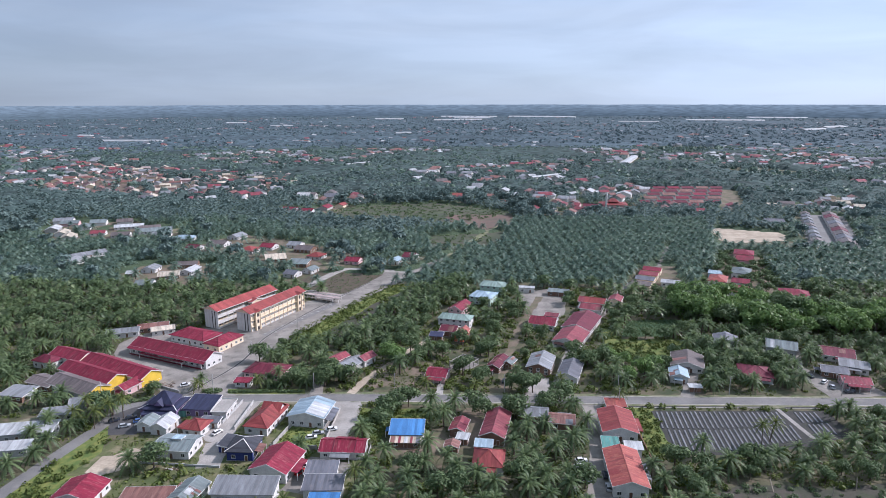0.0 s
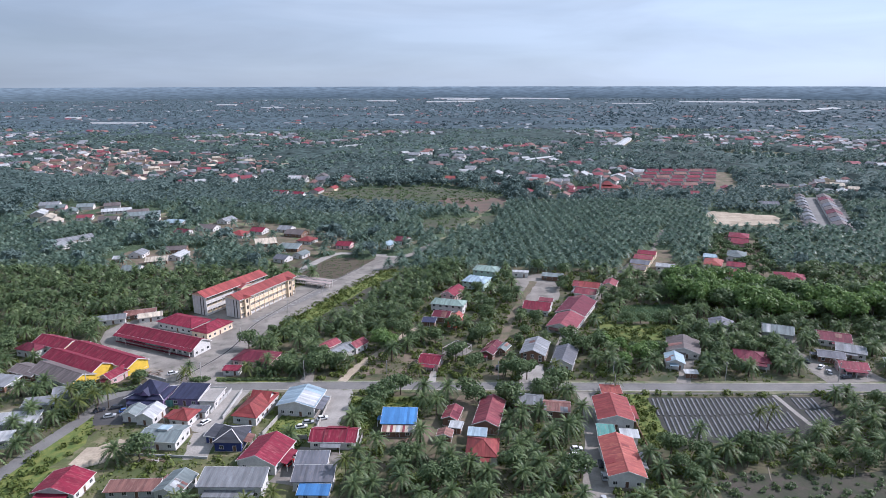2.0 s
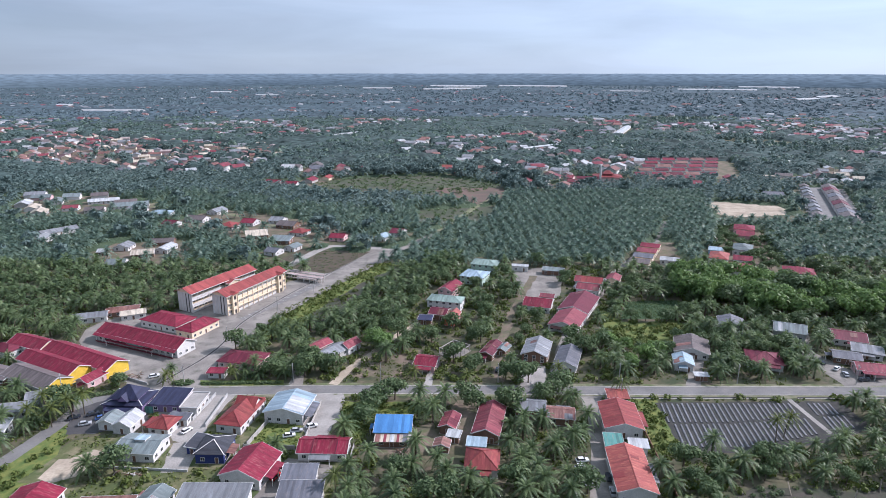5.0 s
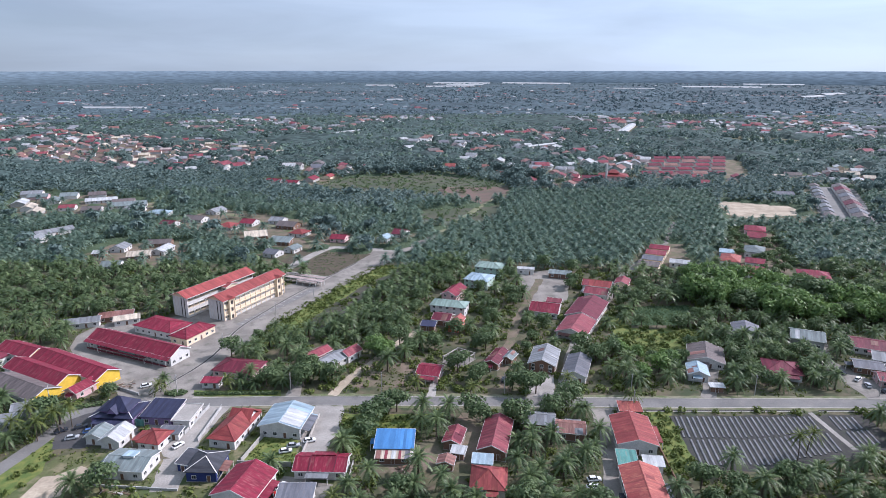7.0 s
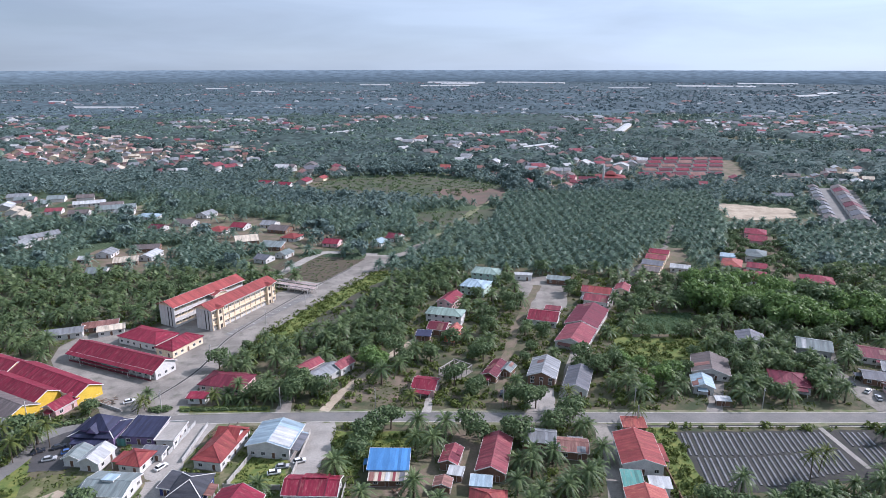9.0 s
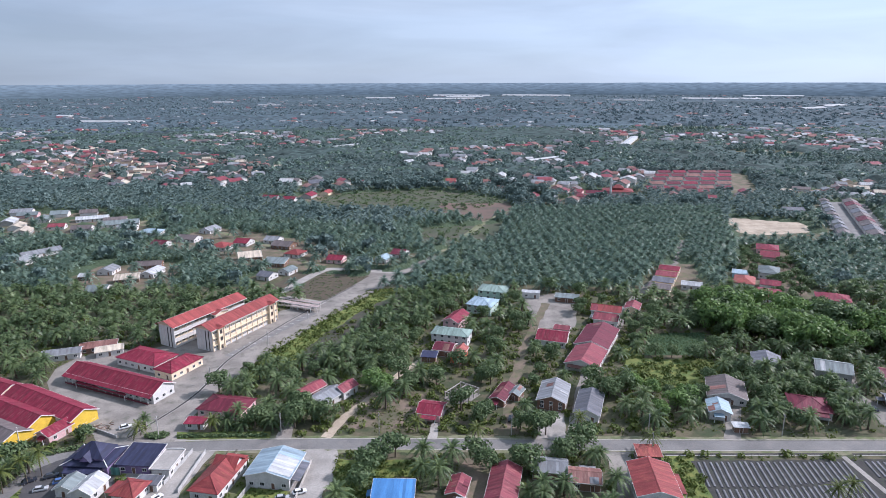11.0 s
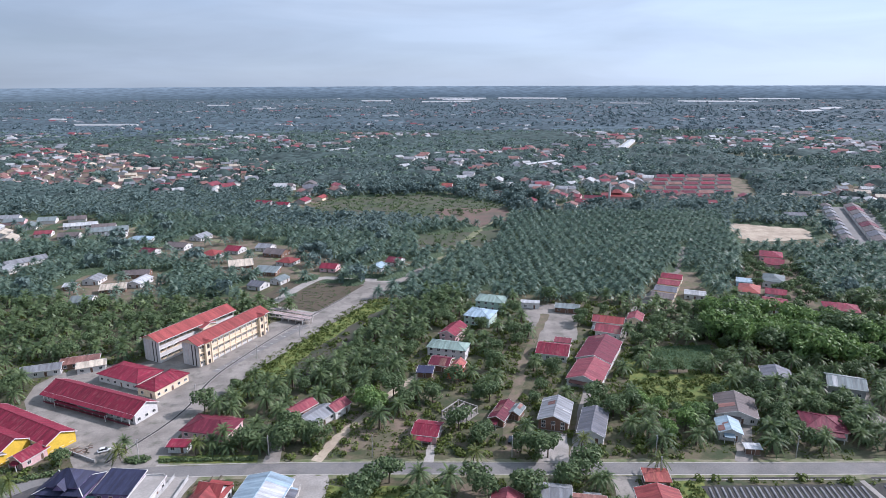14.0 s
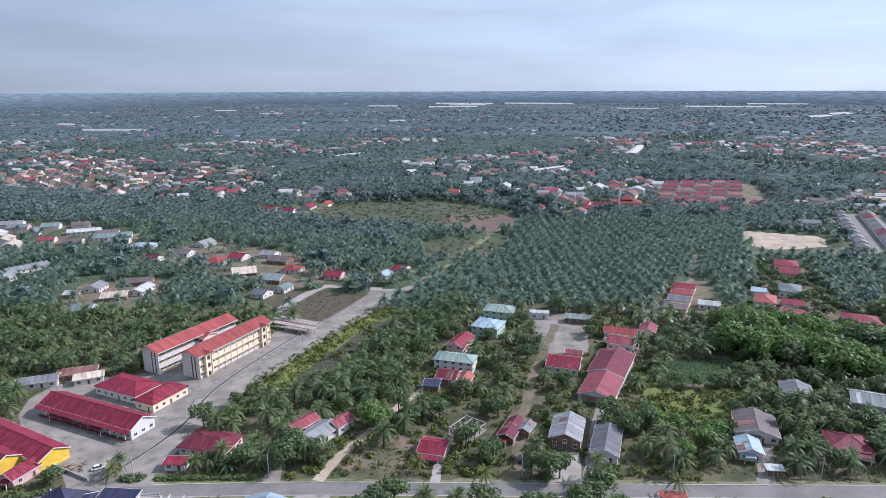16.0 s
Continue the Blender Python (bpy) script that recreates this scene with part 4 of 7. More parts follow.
def covered_walk(x0, y0, x1, y1, w, h):
    L = math.dist((x0, y0), (x1, y1))
    r = root("covered_walk", pose(x0, y0, 0, 0, 0, math.degrees(math.atan2(y1 - y0, x1 - x0))), "low covered walk with a flat dusty pink-grey roof on posts", "covered walk", "covered walks")
    FOOT.append(((x0 + x1) / 2, (y0 + y1) / 2, (x1 - x0) / L, (y1 - y0) / L, L / 2, w / 2))
    part("roof", boxes((0, -w / 2, h, L, w / 2, h + 0.12)), M["dusty_roof"], r)
    part("fascia", boxes((0, -w / 2 - 0.05, h - 0.12, L, -w / 2 - 0.003, h + 0.14)), M["trim"], r)
    part("floor_slab", boxes((0, -w / 2 + 0.2, 0, L, w / 2 - 0.2, 0.12)), M["concrete"], r)
    n = int(L / 3.6)
    for i in range(n + 1):
        for sy in (-1, 1):
            shared("post", POST, r, pose(0.2 + i * (L - 0.4) / n, sy * (w / 2 - 0.25), 0.1) @ Matrix.Diagonal((1, 1, (h - 0.1) / 2.5, 1)))


covered_walk(-89.5, 376.0, -66.0, 365.8, 2.6, 2.5)
covered_walk(-88.5, 370.3, -65.5, 360.3, 3.4, 2.6)
covered_walk(-81.0, 364.0, -69.0, 358.8, 1.8, 2.3)
# verandah under the long low block
_vr = root("verandah", pose(-128.7, 275.5, 0, 0, 0, -23.7), "concrete verandah with posts along the low school block", "verandah")
part("verandah_floor", boxes((-22.8, -6.9, 0.0, 22.8, -5.1, 0.14)), M["concrete"], _vr)
part("verandah_roof", prism([(-7.3, 3.36), (-5.62, 4.06), (-5.62, 4.18), (-7.3, 3.48)], -24.0, 24.0), M["crimson"], _vr)
part("verandah_beam", boxes((-23.4, -7.0, 3.02, 23.4, -6.85, 3.40)), M["w_white"], _vr)
part("verandah_banner", boxes((-3.0, -7.06, 2.3, 6.0, -7.02, 3.0)), M["teal"], _vr)
part("verandah_rail", boxes((-22.8, -6.98, 0.4, 22.8, -6.9, 1.0)), M["maroon"], _vr)
for i in range(13):
    shared("post", POST, _vr, pose(-22.4 + i * 44.8 / 12, -6.75, 0.14) @ Matrix.Diagonal((1, 1, 1.16, 1)))

# ---- halls with yellow gables ----
def hall(label, x, y, w, d, rot, h, rise, top):
    hs = house(label, x, y, w, d, rot, h, "gable", "u", rise, top, "w_white", 1, True)
    a, b = w / 2 - 0.55, d / 2 - 0.55
    k = rise / (d / 2)
    bm = prism([(-b, 0.1), (b, 0.1), (b, h + k * 0.5 - 0.2), (0, h + rise - 0.25), (-b, h + k * 0.5 - 0.2)], a + 0.004, a + 0.09)
    part("gable_wall", bm, M["w_yellow"], hs, "bright yellow gable wall")
    return hs


hall("long hall with grey-brown roof and bright yellow gable", -154.2, 238.8, 27.3, 11.7, -27, 3.6, 2.0, "brown")
hall("long crimson-roofed hall with yellow gable", -154.1, 249.8, 33.7, 10.4, -27, 4.0, 2.1, "crimson")
hall("longest crimson-roofed hall with yellow gable", -144.9, 256.1, 41.6, 10.9, -28, 4.0, 2.1, "crimson")
hall("short crimson hall with pale gable", -173.8, 269.5, 20.8, 10.4, -24, 4.0, 2.0, "crimson")
house("dark maroon house behind the halls", -183, 265.1, 11.7, 7.8, -18, 3.4, "hip", "u", 1.8, "maroon", "w_white")
house("small crimson house before the halls", -133.4, 239.3, 6.8, 10.1, -20, 3.0, "gable", "v", 1.5, "crimson", "w_pink")
house("rusty brown shed beside the halls", -170.3, 243.2, 14.3, 9.1, -22, 3.0, "gable", "u", 1.2, "brown", "w_wood")
house("brown-roofed shack at the lane", -175.5, 233.1, 11.7, 9.1, -10, 2.8, "mono", "u", 0.6, "grey", "w_wood")
house("grey and rusty shack behind the school hall", -167.7, 303.5, 15.6, 7.8, 20, 2.9, "gable", "u", 1.2, "grey", "w_white")
house("long rusty shed by the plantation edge", -155.8, 311.2, 15.6, 6.5, 20, 2.7, "mono", "u", 0.7, "rust", "w_wood")
house("white-roofed shed by the plantation edge", -148.6, 306.7, 11.7, 5.7, 25, 2.8, "mono", "u", 0.6, "cream", "w_white")

# ---- near houses, this side of the road ----
house("crimson gabled house with pale gable wall", -111.6, 166, 13.4, 11.2, -3.3, 3, "gable", "v", 1.9, "crimson", "w_white", porch=1)
house("long low rusty-roofed shed", -90.6, 165.0, 15.4, 5.6, 3, 2.5, "mono", "u", 0.5, "rust", "w_grey", name="shed")
house("pale green metal-roofed house", -78.4, 165.9, 8.5, 10.9, -12, 3, "gable", "v", 1.4, "paleg", "w_white")
house("wide grey-roofed hall with columns along a verandah", -61.2, 166.0, 19.6, 8.2, -0.7, 4.2, "mono", "u", 1.3, "grey", "w_white", 1, porch=2)
house("low slate-roofed house with white walls", -40.2, 177.6, 10.4, 7.4, 1, 3.2, "mono", "u", 0.8, "slate", "w_white")
house("low grey-roofed house with deep eaves", -38.0, 169.0, 12.6, 7.0, 1.0, 3.4, "mono", "u", 1.2, "slate", "w_white")
house("blue sheet-roofed lean-to beside the house", -36.8, 163.0, 9.6, 4.8, -1, 2.4, "mono", "u", 0.6, "blue", "w_white", name="shed")
_cw = house("crimson-roofed white house with verandah", -35.5, 192.4, 15.9, 9.6, -2.5, 3, "gable", "u", 1.7, "crimson", "w_white")
for _x in (-3.2, 4.4):
    part("roof_joint", prism([(-4.82, 3.02), (0, 5.03), (4.82, 3.02), (4.82, 3.1), (0, 5.12), (-4.82, 3.1)], _x - 0.18, _x + 0.18), M["maroon"], _cw, "dark lapped joint")
part("rear_hip", prism([(0.2, 4.6), (4.6, 3.15), (4.6, 3.6), (0.2, 5.35)], -3.0, 4.2), M["crimson"], _cw)
_lc = house("large crimson gabled house", -55.6, 181.9, 13.5, 14.6, -12.8, 3.6, "gable", "v", 2.4, "crimson", "w_white")
part("side_porch_roof", prism([(-9.2, 2.7), (-6.4, 3.2), (-6.4, 3.3), (-9.2, 2.8)], -4.5, 3.5), M["crimson"], _lc)
for _x in (-4.2, -0.5, 3.2):
    shared("post", POST, _lc, pose(_x, -9.0, 0) @ Matrix.Diagonal((1, 1, 1.08, 1)))
house("navy house with dark hipped roof and white hips", -69.7, 192.1, 9.9, 11.2, -2.3, 3.5, "hip", "v", 1.9, "dark", "w_navy")
house("dark flat-roofed carport beside the navy house", -76.7, 195.4, 4.4, 8.3, -8, 2.7, "mono", "v", 0.4, "dark", "w_navy", name="carport")
_or = house("orange-red house with hipped front and long white side", -67.9, 212.7, 9.9, 18.7, -11, 3.3, "hip", "v", 2.2, "red", "w_white", porch=3)
part("cross_gable_roof", prism([(-3.6, 3.5), (0, 6.2), (3.6, 3.5), (3.6, 3.62), (0, 6.34), (-3.6, 3.62)], -3.0, 4.9), M["red"], _or).matrix_basis = pose(5.2, 0.6, 0, 0, 0, -90)
part("cross_gable_wall", prism([(-3.3, 3.2), (3.3, 3.2), (0, 6.0)], 3.9, 4.3), M["w_white"], _or).matrix_basis = pose(5.2, 0.6, 0, 0, 0, -90)
_pb = house("white house with pale blue metal roof", -51.7, 216.4, 14.7, 14.3, -7.7, 4.2, "gable", "v", 1.7, "sky", "w_white")
# white sheets put the sunlit brightness of the right slope into colour
part("mended_sheet", prism([(-6.9, 4.42), (-0.3, 6.18), (-0.3, 6.23), (-6.9, 4.47)], -6.4, 2.4), M["white"], _pb, "pale sheets painting the sunlit roof slope")
part("side_shelter", prism([(-9.6, 2.6), (-6.7, 3.1), (-6.7, 3.2), (-9.6, 2.7)], -5.5, 4.0), M["slate"], _pb)
_ph = house("purple house with steep navy hipped roofs in two tiers", -110.4, 222.4, 15.4, 12.2, -4, 3.4, "hip", "u", 1.5, "navy", "w_purple", 1, porch=2)
bm = bmesh.new()
for (x0, x1, y0, y1, z0, z1, r) in ((-5.2, 5.4, -4.3, 4.3, 4.9, 8.6, 0.5),):
    e = [bm.verts.new(q) for q in ((x0, y0, z0), (x1, y0, z0), (x1, y1, z0), (x0, y1, z0), ((x0 + x1) / 2 - r, 0, z1), ((x0 + x1) / 2 + r, 0, z1))]
    for f in ((0, 1, 5, 4), (1, 2, 5), (2, 3, 4, 5), (3, 0, 4), (3, 2, 1, 0)):
        bm.faces.new([e[i] for i in f])
part("upper_roof", bm, M["navy"], _ph)
for _x in (-2.6, 2.6):
    part("fret", boxes((_x - 0.9, -6.0, 1.0, _x + 0.9, -5.9, 1.15), (_x - 0.9, -6.0, 2.3, _x + 0.9, -5.9, 2.45), (_x - 0.9, -6.0, 1.15, _x - 0.75, -5.9, 2.3), (_x + 0.75, -6.0, 1.15, _x + 0.9, -5.9, 2.3)), M["w_white"], _ph, "white fretted window surround")
_gs = root("green_screen", pose(-101.2, 216.4, 0, 0, 0, -4), "green canvas screen beside the purple house", "screen")
part("canvas", boxes((-1.5, -0.03, 0.3, 1.5, 0.03, 3.0)), M["teal"], _gs)
for _x in (-1.5, 1.5):
    part("post", boxes((_x - 0.06, -0.09, 0, _x + 0.06, 0.09, 3.1)), M["steel"], _gs)
part("upper_wall", boxes((-4.6, -3.7, 3.5, 4.8, 3.7, 4.896)), M["w_purple"], _ph)
part("gablet", prism([(-1.7, 4.6), (1.7, 4.6), (0, 6.6)], -0.2, 3.6), M["w_purple"], _ph).matrix_basis = pose(0.1, -5.2, 0, 0, 0, 90)
for _sx in (-1, 1):
    part("gablet_roof", prism([(0.0, 6.62), (1.95 * _sx, 4.36), (1.95 * _sx, 4.5), (0.0, 6.8)][::_sx], -0.5, 4.2), M["navy"], _ph).matrix_basis = pose(0.1, -5.2, 0, 0, 0, 90)
house("navy-roofed open annex of the purple house", -95.8, 222.6, 11.6, 11.0, -5, 3.2, "mono", "u", 1.1, "navy", "w_purple", name="annex")
house("white flat-roofed concrete annex", -86.4, 220.0, 6.6, 11.4, -3, 3.3, "flat", "v", 0.1, "pale_concrete", "w_white", name="annex")
house("white house with pale gabled roof", -111.1, 209.1, 6.2, 7.3, -4.9, 2.9, "gable", "v", 1.2, "paleg", "w_white")
house("white house with broad white gable", -104.3, 207.6, 7.3, 9.1, -8, 3.1, "gable", "v", 1.7, "white", "w_white")
house("small orange-red hipped house with white walls", -91.6, 206.3, 8.3, 8.6, -11.6, 3, "hip", "u", 1.7, "red", "w_white", porch=1)
_gg = house("white house with low grey-green roof", -93.1, 193.1, 13.5, 11.2, -5, 3.3, "gable", "u", 1.2, "paleg", "w_white", porch=1)
part("roof_lantern", prism([(-0.9, 4.0), (2.4, 3.9), (2.4, 4.75), (-0.9, 5.15)], -1.7, 1.7), M["w_white"], _gg)
part("roof_panel", prism([(-1.1, 5.16), (2.6, 4.72), (2.6, 4.82), (-1.1, 5.27)], -1.9, 1.9), M["sky"], _gg, "pale sheet over the raised lantern")
house("low grey-roofed garage with white walls", -88.2, 210.4, 7.6, 4.6, -4, 2.7, "mono", "u", 0.3, "slate", "w_white", name="garage")
house("long open shed with dusty white roof", -153.6, 201.5, 24.1, 7.8, 10, 3.4, "mono", "u", 0.8, "white", "w_grey", name="shed")
house("low dusty white sheet-roofed shed", -152.6, 190, 18.2, 6, 11, 3, "mono", "u", 0.6, "white", "w_grey", name="shed")
house("grey sheet-roofed shed under the palms", -148.1, 215.6, 13, 6.5, 14, 3, "mono", "u", 0.6, "grey", "w_grey", name="shed")
house("grey-roofed shed at the lane corner", -144.8, 225.7, 9.1, 6.5, 20, 3, "gable", "u", 1.0, "grey", "w_grey", name="shed")
house("small house with bright blue metal roof", -14.5, 203.6, 12.6, 9.4, -1.5, 3.2, "mono", "u", 1.3, "blue", "w_white")
_aw = house("patched striped lean-to before the blue-roofed house", -14.6, 196.9, 11.2, 3.8, -1.5, 2.3, "mono", "u", 0.4, "cream", "w_wood", name="lean_to")
for _i, (_x, _w, _m) in enumerate(((-4.6, 1.4, "rust"), (-2.2, 0.9, "crimson_pale"), (0.1, 1.3, "white"), (2.0, 0.8, "crimson_pale"), (4.3, 1.5, "slate"))):
    part("roof_sheet", prism([(-1.92, 2.32), (1.9, 2.72), (1.9, 2.76), (-1.92, 2.36)], _x - _w / 2, _x + _w / 2), M[_m], _aw)
house("crimson hut with patched white roof", 4.3, 207, 6.2, 9.6, -14, 2.9, "gable", "v", 1.1, "crimson_pale", "w_wood")
house("white sheet-roofed lean-to beside the hut", 5.5, 199.2, 4.7, 4.2, -14, 2.6, "mono", "u", 0.4, "white", "w_wood", name="shed")
house("little pale hut under the palms", 1.6, 194.3, 5.5, 4.7, -10, 2.4, "gable", "v", 0.9, "rust", "w_wood", name="hut")
house("crimson house with pyramid roof", 13.8, 184.7, 10.7, 11.2, -6.7, 3.1, "hip", "u", 2.4, "red", "w_white")
house("white and blue roofed lean-to", 12.6, 194.1, 6.5, 4.9, -8, 2.8, "mono", "u", 0.5, "sky", "w_white", name="shed")
house("patched crimson and pink roofed long house", 17.6, 206.8, 9.4, 19.5, -12.5, 3.4, "gable", "v", 1.8, "crimson_pale", "w_wood")
house("grey sheet-roofed wooden village house", 32.8, 216.9, 10.9, 8.3, -9.9, 3.2, "gable", "u", 1.4, "grey", "w_wood")
house("rusty sheet-roofed wooden village house", 42.5, 211.8, 9.9, 8.3, -9.3, 3.0, "gable", "u", 1.3, "rust", "w_wood")
house("long row house with orange-red gabled roof", 56.9, 177.8, 11.6, 22.1, -5, 4.0, "gable", "v", 1.7, "orange", "w_white")
house("red and pink gabled row house", 62.1, 208.4, 13, 17.4, -5.4, 3.9, "gable", "v", 1.7, "red", "w_white")
house("green sheet-roofed shed of the row house", 56.3, 194.3, 6.2, 8.3, -7, 2.9, "mono", "u", 0.5, "teal", "w_wood", name="shed")
house("white lean-to of the row house", 63.7, 192.6, 6.2, 4.9, -7, 3.0, "mono", "u", 0.5, "white", "w_white", name="shed")
house("small coral-red roadside stall", 65.6, 224.8, 8.1, 6.5, -4, 2.9, "mono", "u", 0.5, "orange", "w_wood", name="stall")

# ---- houses over the road ----
house("maroon hipped house by the school lane", -79.8, 256.3, 18.2, 12, -12, 3, "hip", "u", 1.8, "maroon", "w_pink")
house("low red and white roadside shed", -87, 245.1, 7.5, 4.7, -2, 2.5, "mono", "u", 0.4, "crimson", "w_white", name="shed")
house("grey gabled house in the trees", -44.5, 262.5, 8.6, 13, -33, 3, "gable", "v", 1.5, "grey", "w_white")
house("old crimson-roofed house wing", -51.4, 268.4, 6.8, 11.7, -36, 3, "gable", "v", 1.3, "crimson_pale", "w_wood")
house("pale red gabled wing with white walls", -38, 269, 6.5, 9.1, -33, 3.2, "gable", "v", 1.5, "crimson_pale", "w_white")
house("small crimson house beside the road", -4.3, 252.9, 9.4, 10.3, -14, 3, "gable", "u", 1.4, "crimson", "w_pink", porch=2)
house("dark wooden shack with patched roof", 22.7, 265, 6.5, 14, -25, 2.8, "gable", "v", 1.2, "maroon", "w_wood")
house("white-roofed wing of the shack", 28, 265.7, 4.9, 7, -28, 2.8, "gable", "v", 1.0, "paleg", "w_wood")
house("raised grey-roofed wooden house", 41.8, 262.9, 11.2, 16.1, -17, 3.9, "gable", "v", 1.9, "grey", "w_wood", 2)
house("slate-roofed house with pale porch", 53.7, 255.9, 9.6, 18.2, -19, 3.2, "gable", "v", 1.6, "slate", "w_white", porch=3)
house("wide crimson long house of the red row", 61.4, 296.2, 14.3, 20.2, -26, 3.1, "gable", "v", 2.2, "crimson_pale", "w_white")
house("maroon and rusty long house of the red row", 71.2, 318.1, 15.6, 26, -26, 3.2, "gable", "v", 2.3, "maroon", "w_white")
house("pink-roofed house of the red row", 81.6, 342.2, 12.3, 11.1, -24, 3.5, "gable", "u", 1.6, "crimson_pale", "w_white")
house("red house at the end of the row", 84.7, 354.6, 15.6, 10.1, -20, 3.3, "gable", "u", 1.7, "red", "w_white")
house("dull red house behind the row", 99.6, 359.1, 7.8, 11.1, -24, 3, "gable", "v", 1.4, "crimson_pale", "w_cream")
house("crimson gabled house at the clearing", 51, 319.6, 14.3, 14, -18, 3.1, "gable", "u", 2.0, "crimson", "w_white")
house("pink annex of the crimson house", 56.9, 329.2, 7.8, 5.2, -18, 3.0, "mono", "u", 0.5, "crimson_pale", "w_white", name="annex")
house("two-storey house with teal hipped roof", 4, 320.4, 18.2, 9.9, -16, 4.9, "hip", "u", 1.5, "green", "w_white", 2)
house("two-storey pink house with crimson roof", 6.6, 339.9, 9.1, 15, -26, 4.4, "gable", "v", 1.9, "crimson", "w_pink", 2)
house("pale green two-storey house with hipped roof", 28.3, 382.5, 16.2, 12.3, -18, 5.2, "hip", "u", 1.6, "green", "w_green", 2)
house("white and green two-storey house", 20.9, 360.8, 14.3, 13.7, -24, 5.0, "hip", "u", 1.8, "sky", "w_green", 2)
house("orange-red gabled house with orange walls", 7, 300.9, 5.5, 11.7, -20, 3.4, "gable", "v", 1.6, "orange", "w_orange")
house("old wooden house with maroon roof", 0.8, 307.7, 9.1, 9.9, -18, 3, "gable", "u", 1.4, "maroon", "w_wood")
house("dark blue sheet-roofed wooden shed", -6, 300, 7, 6.2, -8, 2.6, "mono", "u", 0.4, "navy", "w_wood", name="shed")
house("brown gabled house in the palm grove", 108.9, 267.2, 14.4, 16.4, -19, 2.9, "gable", "v", 1.9, "brown", "w_white")
house("small pale blue gabled house", 100, 252.7, 8.1, 9.9, -14, 3.1, "gable", "v", 1.4, "sky", "w_white")
house("open roadside shelter with white roof", 102.8, 241.1, 5.5, 3.4, -6, 2.4, "mono", "u", 0.3, "white", "w_wood", name="shelter")
house("maroon hipped house with white walls", 134.1, 255.1, 14, 12.7, -18, 3.1, "hip", "u", 2.0, "maroon", "w_white", porch=2)
house("slate gabled house among palms", 136.8, 292.4, 11.7, 11.2, -20, 3.5, "gable", "v", 1.6, "slate", "w_white")
house("long pale-grey roofed workshop", 159.8, 284, 13.6, 12.6, -24, 4, "gable", "u", 1.8, "paleg", "w_grey")
house("maroon house of the east hamlet", 182.4, 277.1, 14, 13, -24, 3, "gable", "u", 1.7, "maroon", "w_white")
house("long grey-roofed house of the hamlet", 181.3, 262.1, 12, 7.8, -28, 3, "mono", "u", 0.9, "grey", "w_white")
house("crimson house of the hamlet", 172.1, 246.6, 11.4, 8.6, -14, 2.8, "gable", "u", 1.4, "crimson", "w_pink", porch=2)
house("patched slate house of the hamlet", 169.7, 257.8, 10.9, 8.6, -20, 2.8, "gable", "u", 1.1, "slate", "w_wood")
house("white shed of the hamlet", 192.5, 248.4, 9.1, 6.5, -20, 2.8, "mono", "u", 0.6, "paleg", "w_white", name="shed")

# concrete ruin of an unfinished house
_ru = root("ruin", pose(7.2, 266.6, 0, 0, 0, -37) @ Matrix.Diagonal((1.3, 1.3, 1, 1)), "roofless pale concrete shell of an unfinished house", "ruin")
for i in range(4):
    for j in range(4):
        if (i, j) not in ((1, 1), (2, 2)):
            part("column", boxes((-3.3 + i * 2.2 - 0.12, -3.9 + j * 2.6 - 0.12, 0, -3.3 + i * 2.2 + 0.12, -3.9 + j * 2.6 + 0.12, 2.5)), M["pale_concrete"], _ru)
for i in range(4):
    part("beam", boxes((-3.3 + i * 2.2 - 0.14, -4.1, 2.504, -3.3 + i * 2.2 + 0.14, 4.1, 2.8)), M["pale_concrete"], _ru)
for j in (0, 3):
    part("beam", boxes((-3.5, -3.9 + j * 2.6 - 0.14, 2.804, 3.5, -3.9 + j * 2.6 + 0.14, 3.05)), M["pale_concrete"], _ru)
part("floor_slab", boxes((-3.7, -4.3, 0, 3.7, 4.3, 0.15)), M["concrete"], _ru)
FOOT.append((7.2, 266.6, 1, 0, 6.5, 6.5))

# ---- the hamlets behind ----
house("orange-red hipped house in the back hamlet", 177.9, 402.2, 11.7, 16.9, -27, 3.5, "hip", "v", 2.2, "orange", "w_white", fine=False)
house("large crimson house in the back hamlet", 179.5, 377, 12.3, 16.9, -27, 4, "gable", "u", 2.2, "crimson_pale", "w_white", fine=False)
house("crimson house beside the broadleaf wood", 190.1, 396.2, 11.2, 11.7, -26, 3.5, "gable", "u", 1.7, "crimson", "w_white", fine=False)
house("pale green hipped house in the back hamlet", 201, 419.8, 12.3, 16.9, -27, 4, "hip", "v", 2.2, "paleg", "w_white", fine=False)
house("crimson house before the plantation", 219.4, 455.9, 12.2, 16.9, -27, 4, "gable", "u", 2.1, "crimson", "w_pink", fine=False)
house("crimson hipped house before the plantation", 227.3, 475, 14.3, 16.2, -26, 4, "hip", "u", 2.1, "crimson", "w_pink", fine=False)
house("blue-roofed shed in the back hamlet", 182.8, 418.8, 9.1, 7.8, -26, 3, "mono", "u", 0.6, "sky", "w_blue", fine=False)
house("crimson hipped house beside the wood", 210.3, 369, 16.9, 13.7, -24, 4, "hip", "u", 2.4, "crimson", "w_white", fine=False)
for i in range(4):
    house(("grey" if i < 2 else "crimson") + "-roofed unit of the terrace row", 124.4 + i * 6.0, 391 + i * 12.0, 12.4, 11.2, -26.5, 3.4, "gable", "u", 1.3, ("brown", "slate", "crimson_pale", "crimson")[i], "w_cream", fine=False, group="terrace row")
house("white-roofed shed under the palms", 144.6, 396.5, 11.7, 9.1, -22, 3, "gable", "u", 1.0, "white", "w_white", fine=False)
